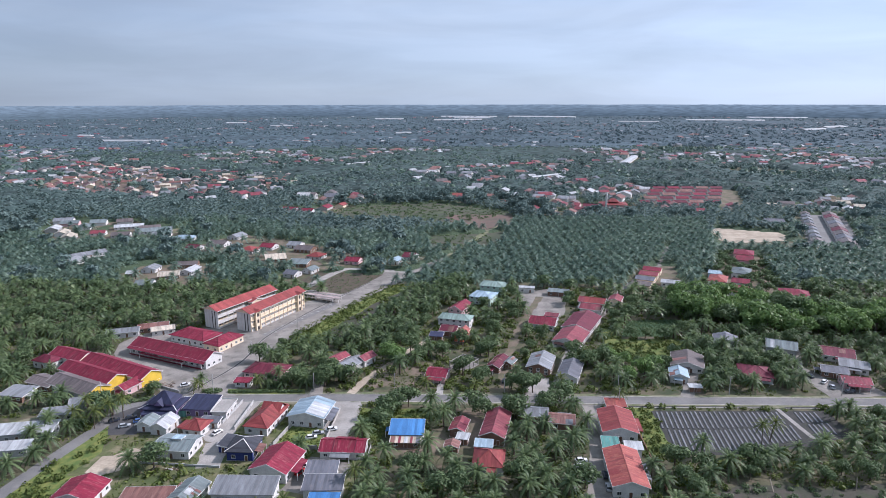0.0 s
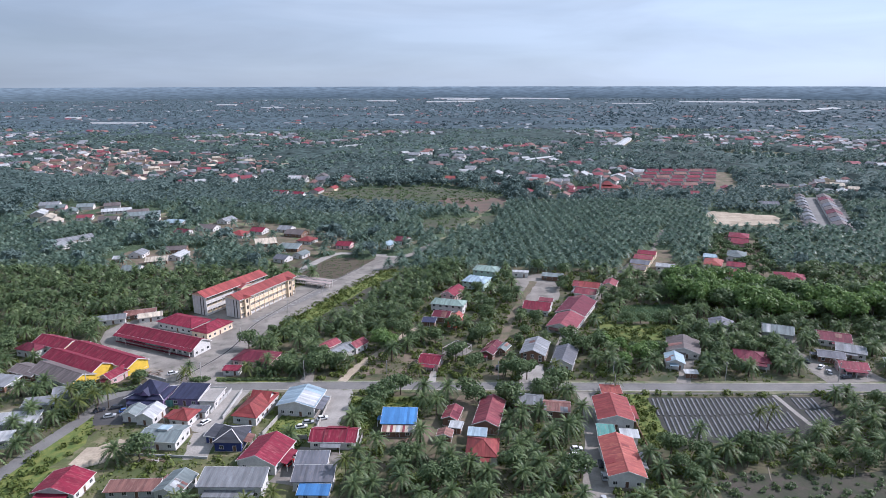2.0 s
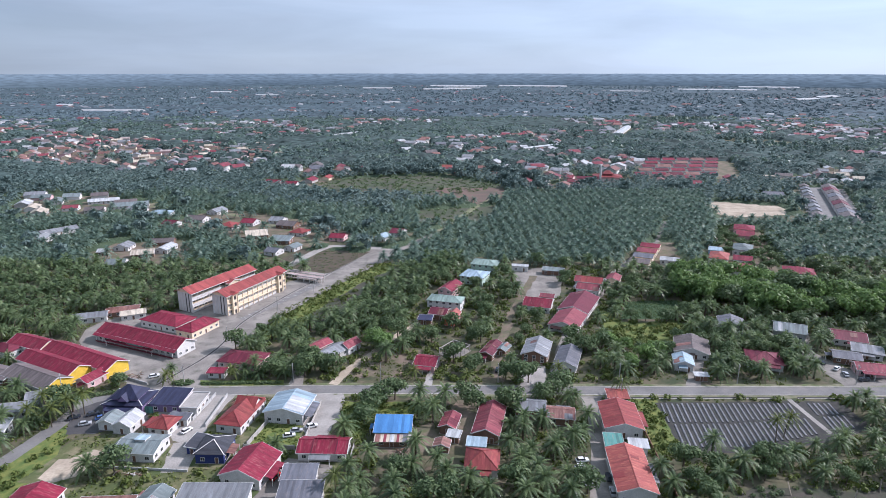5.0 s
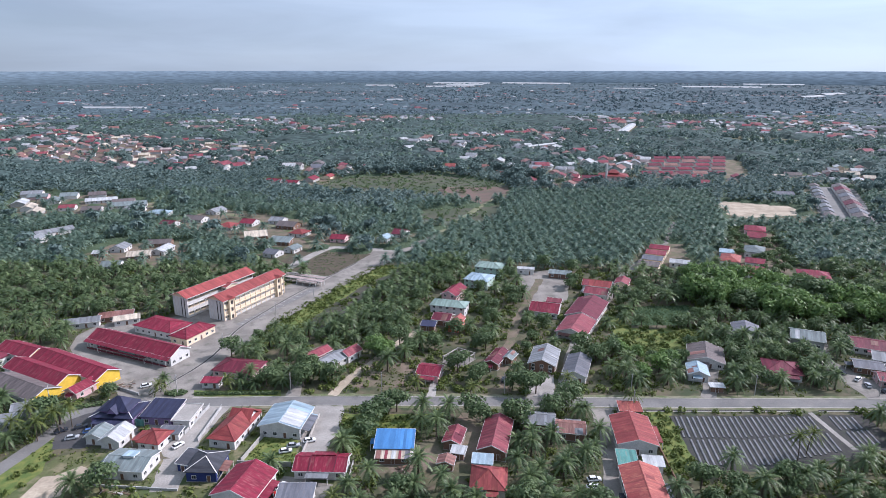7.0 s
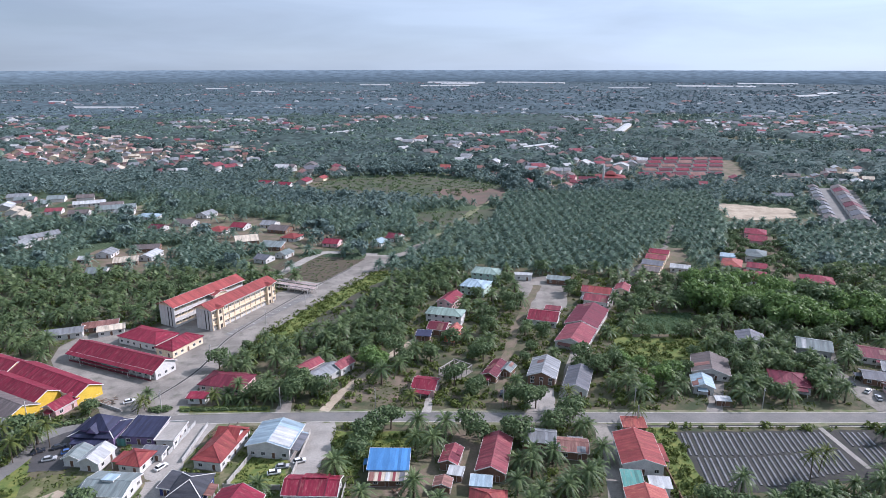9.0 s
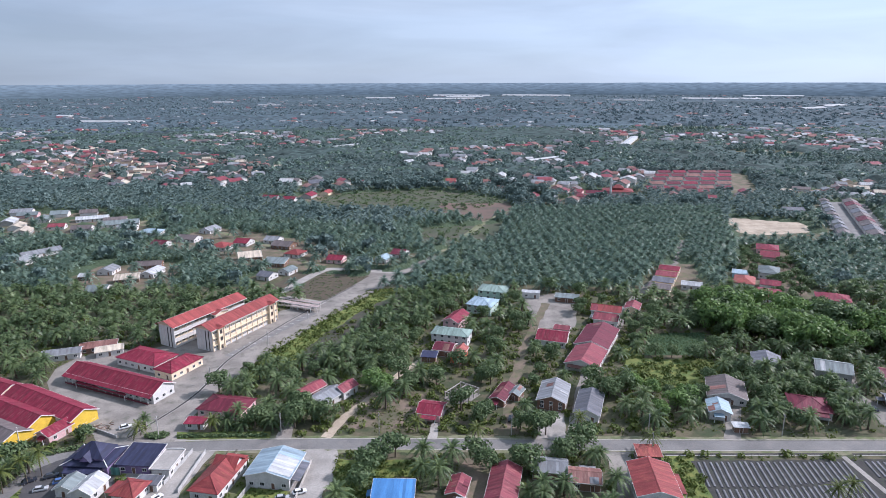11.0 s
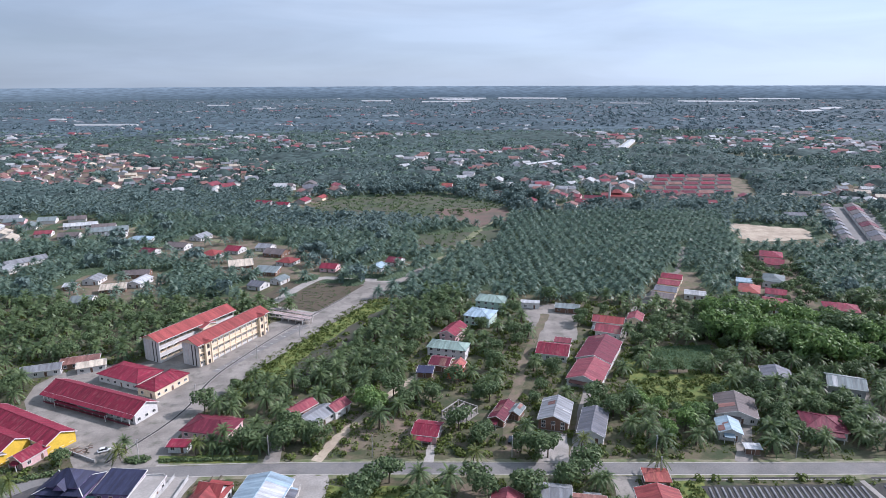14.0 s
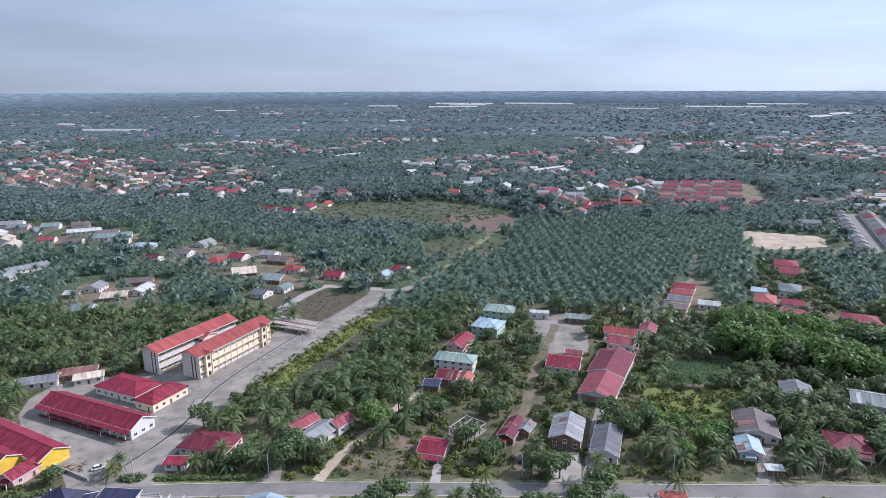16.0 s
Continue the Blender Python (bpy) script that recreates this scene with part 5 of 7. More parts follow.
house("low grey hut at the clearing", 68.1, 375.4, 13, 6.5, -15, 2.8, "mono", "u", 0.5, "paleg", "w_wood", fine=False, name="hut")
house("white concrete shell at the clearing", 49.2, 382.3, 10.4, 5.2, -10, 3.2, "flat", "u", 0.1, "white", "w_white", fine=False)
for (lab, hx, hy, hw, hd, hr, rf, rg, tp, wa) in (
    ("white house by the field path", -97.8, 428.9, 8.5, 10.4, -22, "gable", "v", "paleg", "w_white"),
    ("dark-roofed house by the field path", -108.1, 418.7, 9.8, 10.4, -22, "gable", "u", "slate", "w_white"),
    ("red hipped house behind the field", -102.2, 470.4, 12.3, 12.3, -20, "hip", "u", "red", "w_white"),
    ("crimson house behind the field", -71.4, 455.4, 11.2, 11.1, -12, "gable", "u", "crimson", "w_pink"),
    ("maroon house at the track bend", -29.6, 469, 9.8, 12.3, -20, "gable", "u", "maroon", "w_white"),
    ("pale blue house at the track bend", -39.9, 455.9, 8.6, 11.1, -18, "gable", "v", "sky", "w_white"),
    ("orange-red house in the west hamlet", -160, 490, 14.3, 14.3, -15, "hip", "u", "red", "w_white"),
    ("crimson house in the west hamlet", -147.4, 501.8, 11.7, 12.3, -15, "gable", "u", "crimson", "w_white"),
    ("grey gabled house in the west hamlet", -187, 542.5, 11.7, 14.3, -20, "gable", "v", "grey", "w_white"),
    ("brown-roofed house in the west hamlet", -192.8, 513.6, 16.9, 11.7, -15, "gable", "u", "brown", "w_white"),
    ("grey shed in the west hamlet", -127.2, 508.4, 11.7, 11.7, -15, "gable", "u", "grey", "w_white"),
    ("dusty brown house in the west hamlet", -115.4, 492.7, 15.6, 13, -18, "gable", "u", "brown", "w_wood"),
    ("pale shed behind the school", -131.2, 461.2, 15.6, 10.4, 20, "mono", "u", "cream", "w_wood"),
    ("pale green shed behind the school", -110.2, 446.8, 15.6, 9.1, -10, "mono", "u", "paleg", "w_wood"),
    ("maroon house in the plantation", -207.2, 497.9, 11.7, 10.4, -15, "gable", "u", "maroon", "w_white"),
    ("grey roofed plantation shed", -212, 431, 10.4, 11.7, 0, "gable", "v", "grey", "w_white"),
    ("pale grey plantation house", -198.1, 392.2, 11.7, 11.7, 8, "gable", "u", "paleg", "w_white"),
    ("white sheet-roofed plantation house", -182.1, 426.6, 9.1, 15.6, -5, "gable", "v", "white", "w_white"),
    ("cream sheet-roofed plantation shed", -191.5, 412.6, 14.3, 7.8, 18, "mono", "u", "cream", "w_wood"),
    ("brown sheet-roofed plantation barn", -191.5, 442.8, 16.9, 10.4, 10, "gable", "u", "brown", "w_wood"),
    ("white sheet-roofed plantation hut", -219, 417.9, 7.8, 7.8, 5, "gable", "u", "white", "w_wood"),
    ("long grey barn at the plantation edge", -280.7, 473, 10.4, 26, -38, "gable", "v", "grey", "w_white"),
    ("white sheet-roofed barn annex", -279.4, 454.6, 11.7, 7.8, -30, "mono", "u", "white", "w_white"),
    ("long pale barn in the west hamlet", -271.5, 566.1, 31.2, 13, 22, "gable", "u", "paleg", "w_white"),
    ("pale blue roofed house in the west hamlet", -230.8, 534.6, 18.2, 11.7, 5, "hip", "u", "sky", "w_white"),
    ("red roofed house in the west hamlet", -317.4, 555.6, 13, 10.4, 15, "gable", "u", "crimson_pale", "w_white"),
    ("long white roofed barn in the west hamlet", -304.3, 585.8, 26, 10.4, 22, "gable", "u", "white", "w_white"),
    ("brown house in the west hamlet", -292.5, 547.7, 15.6, 11.7, 12, "gable", "u", "brown", "w_white"),
    ("grey house in the west hamlet", -257.1, 550.4, 15.6, 10.4, 10, "gable", "u", "grey", "w_white"),
):
    house(lab, hx, hy, hw, hd, hr, 2.6, rf, rg, None, tp, wa, 1, False, group="hamlet houses")

# ---- mosque and far settlements ----
_mo = root("mosque", pose(183, 703, 0, 0, 0, -10), "red-roofed mosque with a white minaret", "mosque")
part("wall", boxes((-14, -9, 0, 14, 9, 5.5)), M["w_pink"], _mo)
for (x0, x1, y0, y1, h0, h1) in ((-15.5, 15.5, -10.5, 10.5, 5.5, 8.5), (-6, 6, -6, 6, 8.2, 11.5)):
    bm = bmesh.new()
    v = [bm.verts.new(p) for p in ((x0, y0, h0), (x1, y0, h0), (x1, y1, h0), (x0, y1, h0), (-2, 0, h1), (2, 0, h1))]
    for f in ((0, 1, 5, 4), (1, 2, 5), (2, 3, 4, 5), (3, 0, 4), (3, 2, 1, 0)):
        bm.faces.new([v[i] for i in f])
    part("roof", bm, M["red"], _mo)
bm = bmesh.new()
bmesh.ops.create_cone(bm, cap_ends=True, segments=10, radius1=1.2, radius2=1.0, depth=17, matrix=pose(-8, -10, 8.5))
bmesh.ops.create_cone(bm, cap_ends=True, segments=10, radius1=1.5, radius2=1.5, depth=0.8, matrix=pose(-8, -10, 14))
bmesh.ops.create_cone(bm, cap_ends=True, segments=10, radius1=1.3, radius2=0.05, depth=3, matrix=pose(-8, -10, 18.5))
part("minaret", bm, M["w_white"], _mo)
FOOT.append((183, 703, 1, 0, 22, 20))
house("white gabled hall near the mosque", 215.4, 778.5, 18.2, 15.6, -20, 6, "gable", "v", 3, "white", "w_white", fine=False)
house("brown roofed hall near the mosque", 160.3, 698.3, 23.4, 11.7, -12, 4, "gable", "u", 2, "maroon", "w_white", fine=False)


def inside(P, poly):
    x, y = P[:, 0], P[:, 1]
    r = np.zeros(len(P), bool)
    n = len(poly)
    for i in range(n):
        x0, y0 = poly[i]
        x1, y1 = poly[(i + 1) % n]
        if y0 == y1:
            continue
        c = ((y0 > y) != (y1 > y)) & (x < (x1 - x0) * (y - y0) / (y1 - y0) + x0)
        r ^= c
    return r


def free(P, gap, clear=True):
    ok = np.ones(len(P), bool)
    if not len(P):
        return ok
    lo, hi = P.min(0) - gap, P.max(0) + gap
    for x, y, c, s, a, b in FOOT:
        if x + a + b < lo[0] or x - a - b > hi[0] or y + a + b < lo[1] or y - a - b > hi[1]:
            continue
        d = P - (x, y)
        u, v = d[:, 0] * c + d[:, 1] * s, -d[:, 0] * s + d[:, 1] * c
        ok &= ~((np.abs(u) < a + gap) & (np.abs(v) < b + gap))
    if clear:
        for poly in CLEAR:
            ok &= ~inside(P, poly)
    return ok


def grid(x0, y0, x1, y1, step, jitter, turn=0.0, seed=1):
    rg = np.random.default_rng(seed)
    cx, cy, r = (x0 + x1) / 2, (y0 + y1) / 2, math.hypot(x1 - x0, y1 - y0) / 2
    k = np.arange(-r, r, step)
    X, Y = np.meshgrid(k, k)
    X[::2] += step / 2
    X, Y = X.ravel(), Y.ravel()
    c, s = math.cos(radians(turn)), math.sin(radians(turn))
    P = np.stack([cx + X * c - Y * s, cy + X * s + Y * c], 1) + rg.uniform(-jitter, jitter, (len(X), 2))
    P = P[(P[:, 0] > x0) & (P[:, 0] < x1) & (P[:, 1] > y0) & (P[:, 1] < y1)]
    return P[np.abs(P[:, 0]) < 0.71 * (P[:, 1] + 4) + 22]


def join(name, kinds, material, label, category, kind="stuff"):
    """One mesh out of many copies of small templates: kinds is a list of (verts, faces, places), places as x, y, z, scale, turn."""
    V, Ls, Lt, off = [], [], [], 0
    for verts, faces, places in kinds:
        if not len(places):
            continue
        pl = np.asarray(places, float)
        c, s = np.cos(pl[:, 4]), np.sin(pl[:, 4])
        v = verts[None] * pl[:, 3, None, None]
        x = v[..., 0] * c[:, None] - v[..., 1] * s[:, None] + pl[:, 0, None]
        y = v[..., 0] * s[:, None] + v[..., 1] * c[:, None] + pl[:, 1, None]
        z = v[..., 2] + pl[:, 2, None]
        V.append(np.stack([x, y, z], -1).reshape(-1, 3))
        idx = np.concatenate(faces)
        tot = np.array([len(f) for f in faces])
        k = len(pl)
        Ls.append((idx[None] + (np.arange(k) * len(verts))[:, None]).ravel() + off)
        Lt.append(np.tile(tot, k))
        off += len(verts) * k
    V, Ls, Lt = np.concatenate(V), np.concatenate(Ls), np.concatenate(Lt)
    me = bpy.data.meshes.new(name)
    me.vertices.add(len(V))
    me.vertices.foreach_set("co", V.astype(np.float32).ravel())
    me.loops.add(len(Ls))
    me.loops.foreach_set("vertex_index", Ls.astype(np.int32))
    me.polygons.add(len(Lt))
    me.polygons.foreach_set("loop_start", np.concatenate([[0], np.cumsum(Lt)[:-1]]).astype(np.int32))
    me.update(calc_edges=True)
    me.materials.append(material)
    return tagged(new(name, me), label, category, kind=kind)


def template_mesh(name, verts, faces, material):
    me = bpy.data.meshes.new(name)
    me.from_pydata([tuple(v) for v in verts], [], [tuple(int(i) for i in f) for f in faces])
    me.materials.append(material)
    return me


# ---- plant templates ----
def frond(rg, length, lift, az, detail, width):
    """A drooping feathered palm leaf: leaflets set along one curved rib."""
    n = {3: 10, 2: 4, 1: 2}[detail]
    ca, sa = math.cos(az), math.sin(az)
    droop = rg.uniform(0.42, 0.62)
    rib = []
    for i in range(n + 1):
        u = i / n
        rib.append((length * u * math.cos(lift) * (1 - 0.12 * u), length * (u * math.sin(lift) - droop * u * u)))
    def at(p, off, dz):
        return (p[0] * ca - sa * off, p[0] * sa + ca * off, p[1] + dz)
    V = [at(p, 0, 0) for p in rib]
    Fc = []
    for i in range(n):
        u = (i + 0.7) / n
        wd = width * (math.sin(math.pi * min(1, 0.12 + u * 0.86)) ** 0.7) * rg.uniform(0.8, 1.2)
        a, b = rib[i], rib[i + 1]
        tip = (b[0] + 0.25 * (b[0] - a[0]), b[1])
        for sg in (-1, 1):
            V.append(at(tip, sg * wd, -0.30 * wd))
            Fc.append((i, i + 1, len(V) - 1) if sg < 0 else (i, len(V) - 1, i + 1))
    return V, Fc


def palm_crown(seed, count, length, detail, width, z, low=-0.25, high=1.25):
    rg = random.Random(seed)
    V, Fc = [], []
    for i in range(count):
        u = i / count
        v, f = frond(rg, length * rg.uniform(0.8, 1.1), low + (high - low) * u + rg.uniform(-0.12, 0.12), i * 2.39996 + rg.uniform(-0.2, 0.2), detail, width)
        k = len(V)
        V += [(a, b, c + z) for a, b, c in v]
        Fc += [tuple(j + k for j in q) for q in f]
    return np.array(V), [np.array(q) for q in Fc]


def trunk(radius, z, seg=6, lean=0.0):
    V, Fc = [], []
    for k, (zz, r) in enumerate(((-0.1, radius * 1.5), (0.6, radius * 1.1), (z * 0.6, radius), (z, radius * 0.9))):
        for i in range(seg):
            an = 2 * math.pi * i / seg
            V.append((r * math.cos(an) + lean * (zz / z) ** 2, r * math.sin(an), zz))
    for k in range(3):
        for i in range(seg):
            a, b = k * seg + i, k * seg + (i + 1) % seg
            Fc.append(np.array((a, b, b + seg, a + seg)))
    return np.array(V, float), Fc


def leafy(seed, count, lobes, leaf, flat=0.75):
    """A crown of single leaf clusters set on the shells of several lobes (x, y, z, radius)."""
    rg = random.Random(seed)
    V, Fc = [], []
    tot = sum(l[3] ** 2 for l in lobes)
    for lx, ly, lz, lr in lobes:
        for _ in range(max(6, int(count * lr * lr / tot))):
            d = Vector((rg.gauss(0, 1), rg.gauss(0, 1), rg.gauss(0.25, 0.9))).normalized()
            r = lr * rg.uniform(0.62, 1.08)
            c = Vector((lx + d.x * r, ly + d.y * r, lz + d.z * r * flat))
            nrm = (d + Vector((rg.uniform(-1, 1), rg.uniform(-1, 1), rg.uniform(-0.4, 1.1))) * 0.75).normalized()
            t = nrm.orthogonal().normalized()
            t = (Matrix.Rotation(rg.uniform(0, 6.28), 3, nrm) @ t)
            b = nrm.cross(t)
            s = leaf * rg.uniform(0.6, 1.3)
            k = len(V)
            V += [tuple(c + t * s), tuple(c + b * s * 0.55 + nrm * s * 0.12), tuple(c - t * s * 0.9), tuple(c - b * s * 0.55 + nrm * s * 0.12)]
            Fc.append(np.array((k, k + 1, k + 2, k + 3)))
    return np.array(V), Fc


def tree_lobes(seed, h, spread, n):
    rg = random.Random(seed)
    out = [(0, 0, h * 0.72, spread * 0.62)]
    for i in range(n):
        an = i * 2.4 + rg.uniform(-0.4, 0.4)
        r = spread * rg.uniform(0.35, 0.75)
        out.append((r * math.cos(an), r * math.sin(an), h * rg.uniform(0.32, 0.84), spread * rg.uniform(0.34, 0.54)))
    return out


def tree_wood(seed, h, lobes, radius=0.22):
    """A tapered trunk with limbs that reach into the lobes."""
    V, Fc = [], []
    def tube(p, q, r0, r1, seg=5):
        k = len(V)
        d = (Vector(q) - Vector(p)).normalized()
        t = d.orthogonal().normalized()
        b = d.cross(t)
        for c, r in ((Vector(p), r0), (Vector(q), r1)):
            for i in range(seg):
                an = 2 * math.pi * i / seg
                V.append(tuple(c + t * r * math.cos(an) + b * r * math.sin(an)))
        for i in range(seg):
            Fc.append(np.array((k + i, k + (i + 1) % seg, k + seg + (i + 1) % seg, k + seg + i)))
    tube((0, 0, -0.1), (0.1, 0, h * 0.35), radius * 1.3, radius)
    tube((0.1, 0, h * 0.35), (0, 0, h * 0.72), radius, radius * 0.4)
    for x, y, z, r in lobes[1:]:
        tube((0.08, 0, h * 0.36), (x * 0.8, y * 0.8, z), radius * 0.55, radius * 0.2, 4)
    return np.array(V), Fc

# ---- far settlements, house by house where they can be told apart ----
def far_house(x, y, w, d, rot, h, top, wall, lab, group):
    hs = root("house", pose(x, y, 0, 0, 0, rot), lab, "house", group)
    FOOT.append((x, y, math.cos(radians(rot)), math.sin(radians(rot)), w / 2, d / 2))
    a, b, r = w / 2 - 0.5, d / 2 - 0.5, d * 0.2
    part("wall", prism([(-b, 0), (b, 0), (b, h), (0, h + r * 0.85), (-b, h)], -a, a), M[wall], hs)
    part("roof", prism([(-d / 2, h - 0.2), (0, h + r - 0.2), (d / 2, h - 0.2), (d / 2, h), (0, h + r), (-d / 2, h)], -w / 2, w / 2), M[top], hs)


WORDS = {"crimson": "crimson", "crimson_pale": "muted crimson", "red": "red", "orange": "orange-red", "maroon": "maroon", "brown": "brown", "grey": "grey", "white": "white", "paleg": "pale grey-green", "rust": "rusty", "dusty_roof": "dusty pink", "slate": "slate-grey", "cream": "cream", "sky": "pale blue"}


def settle(poly, step, turn, tops, group, seed, keep=0.8, w=(11.7, 18.2), jitter=3.0):
    xs, ys = [p[0] for p in poly], [p[1] for p in poly]
    P = grid(min(xs), min(ys), max(xs), max(ys), step, jitter, turn, seed)
    P = P[inside(P, poly)]
    P = P[free(P, 7)]
    rg = random.Random(seed)
    for x, y in P:
        if rg.random() > keep:
            continue
        t = rg.choice(tops)
        far_house(x, y, rg.uniform(*w), rg.uniform(10, 13), turn + rg.choice((0, 90)) + rg.uniform(-5, 5), rg.uniform(2.4, 3.0), t, rg.choice(("w_white", "w_wall", "w_cream", "w_pink")), WORDS[t] + "-roofed village house among trees", group)


for _p, _m, _l in (([(-222, 490), (-190, 560), (-150, 545), (-92, 505), (-60, 470), (-84, 436), (-135, 440), (-160, 470)], "dirt", "trodden earth between the houses of the west hamlet"), ([(-226, 450), (-172, 450), (-162, 402), (-205, 384), (-226, 408)], "dirt", "bare earth round the plantation huts"), ([(-396, 624), (-287, 610), (-234, 559), (-338, 513)], "dirt", "pale earth between the hamlet houses"), ([(-175, 708), (-123, 728), (-119, 676), (-175, 666)], "dirt", "earth yards of the red hamlet"), ([(-689, 1209), (-256, 1036), (-212, 861), (-374, 767), (-559, 832)], "red_earth", "bare earth lanes of the west estate"), ([(228, 715), (335, 715), (385, 868), (270, 868)], "dirt", "earth lanes of the red estate"), ([(390, 728), (546, 832), (430, 658), (341, 702)], "dirt", "bare earth of the east settlement")):
    patch("bare_ground", _p, M[_m], 0.044, 3.0, _l, solid=False)
for _q in ([(-420, 560), (-338, 545), (-262, 572), (-205, 560), (-150, 520), (-100, 470), (-86, 440)], [(-262, 572), (-240, 640), (-176, 690)], [(-690, 900), (-560, 880), (-420, 868), (-300, 890), (-220, 930), (-120, 985)], [(-175, 700), (-120, 720), (-60, 760)], [(100, 680), (150, 735), (226, 750)]):
    strip("track", _q, 4.5, M["shoulder"], 0.068, "pale dirt track between the groves", rag=0.2)
# far roof tints muted towards rust, brown and cream to paint in haze
MIX = ["rust", "crimson_pale", "brown", "grey", "white", "paleg", "rust", "cream"]
settle([(-396.5, 624), (-287.3, 609.7), (-234, 559), (-338, 513.5)], 24, 20, ["grey", "white", "paleg", "brown", "cream"], "west hamlet", 11, 0.75, (12.5, 18.5))
settle([(-84.5, 806), (83.2, 803.4), (102.7, 717.6), (-52, 754)], 22, -8, ["crimson_pale", "white", "cream", "rust", "orange", "grey"], "houses behind the meadow", 12, 0.42, (9.5, 13.5))
settle([(-175.5, 708.5), (-123.5, 728), (-119.6, 676), (-175.5, 665.6)], 21, -15, ["crimson", "crimson", "red", "white"], "red hamlet at the meadow", 13, 0.95, (14, 18))
settle([(104, 728), (162.5, 767), (143, 656.5), (78, 650)], 21, -25, ["crimson_pale", "brown", "white", "rust"], "houses by the meadow track", 14, 0.55, (9.5, 13.5))
settle([(305.5, 650), (327.6, 728), (236.6, 728), (234, 660.4)], 21, -8, ["crimson_pale", "cream", "rust", "brown"], "houses behind the plantation", 15, 0.7, (10.5, 14.5))
settle([(390, 728), (546, 832), (430.3, 657.8), (340.6, 702)], 25, -20, MIX, "east settlement", 16, 0.7)
settle([(-689, 1209), (-256.1, 1036.1), (-211.9, 860.6), (-374.4, 767), (-559, 832)], 27, 18, ["dusty_roof", "rust", "rust", "brown", "cream", "grey", "rust", "dusty_roof", "crimson_pale"], "west estate", 17, 0.9, (12.0, 18.0))
# red estate in straight rows
for r in range(5):
    for c in range(5):
        far_house(228 + c * 19 + r * 13, 728 + r * 30, 15.5, 11.5, -2, 3.6, ("maroon", "crimson", "maroon", "rust")[(r * 3 + c) % 4], "w_white", "crimson-roofed terrace house in a straight row", "red estate")
CLEAR.append([(221, 715), (340.6, 715), (390, 858), (266.5, 858)])
# two dark terrace rows beside the sand lot
for r in range(2):
    for c in range(9):
        far_house(309 + r * 21 + c * 7.6, 521 + c * 16.4 - r * 7, (11.5, 16.4)[r], (9, 13)[r], 65, 3.4, ("brown", "slate", "grey", "slate")[c % 4] if r == 0 else ("brown", "slate", "brown", "maroon")[c % 4], "w_white", "grey-brown roofed terrace house", "terrace rows")
house("blue-roofed store by the sand lot", 315.3, 607.7, 18.2, 11.7, -10, 4, "gable", "u", 2, "slate", "w_white", fine=False)

# long white roofs of works and nurseries far away
def works(x0, y0, x1, y1, d=26):
    h = 6 if y0 > 1700 else 4
    d = d * 0.6 if y0 > 1700 else d * 0.5
    L = math.dist((x0, y0), (x1, y1))
    hs = root("works_hall", pose((x0 + x1) / 2, (y0 + y1) / 2, 0, 0, 0, math.degrees(math.atan2(y1 - y0, x1 - x0))), "long white-roofed works hall in the plain", "works hall", "far works halls")
    part("wall", boxes((-L / 2, -d / 2, 0, L / 2, d / 2, h)), M["w_white"], hs)
    part("roof", prism([(-d / 2 - 1, h), (0, h + d * 0.12), (d / 2 + 1, h)], -L / 2 - 1, L / 2 + 1), M["white"], hs)
    FOOT.append((hs.location.x, hs.location.y, math.cos(math.atan2(y1 - y0, x1 - x0)), math.sin(math.atan2(y1 - y0, x1 - x0)), L / 2, d / 2 + 4))


for _w in ((-470, 4072, -295, 4050, 78), (-98, 3816, 182, 3887, 78), (26, 4238, 260, 4251, 65), (-60, 4600, 321, 4506, 104), (421, 4600, 852, 4431, 104), (-1008, 1852, -833, 1842, 52), (1342, 2480, 1482, 2587, 65), (1547, 2704, 1687, 2801, 78),
           (-195, 1163, -153, 1222, 23), (124, 969, 183, 1020, 20), (326, 1196, 390, 1352, 26), (-195, 2288, -143, 2312, 52), (-1248, 2154, -1202, 2145, 39), (-906, 1487, -829, 1483, 18), (1365, 3770, 1755, 3640, 78), (1950, 4290, 2275, 4160, 78), (910, 3510, 1105, 3445, 52), (-562, 1647, -507, 1644, 20), (-1170, 3380, -1066, 3367, 52), (-832, 2990, -728, 2977, 39)):
    works(*_w)

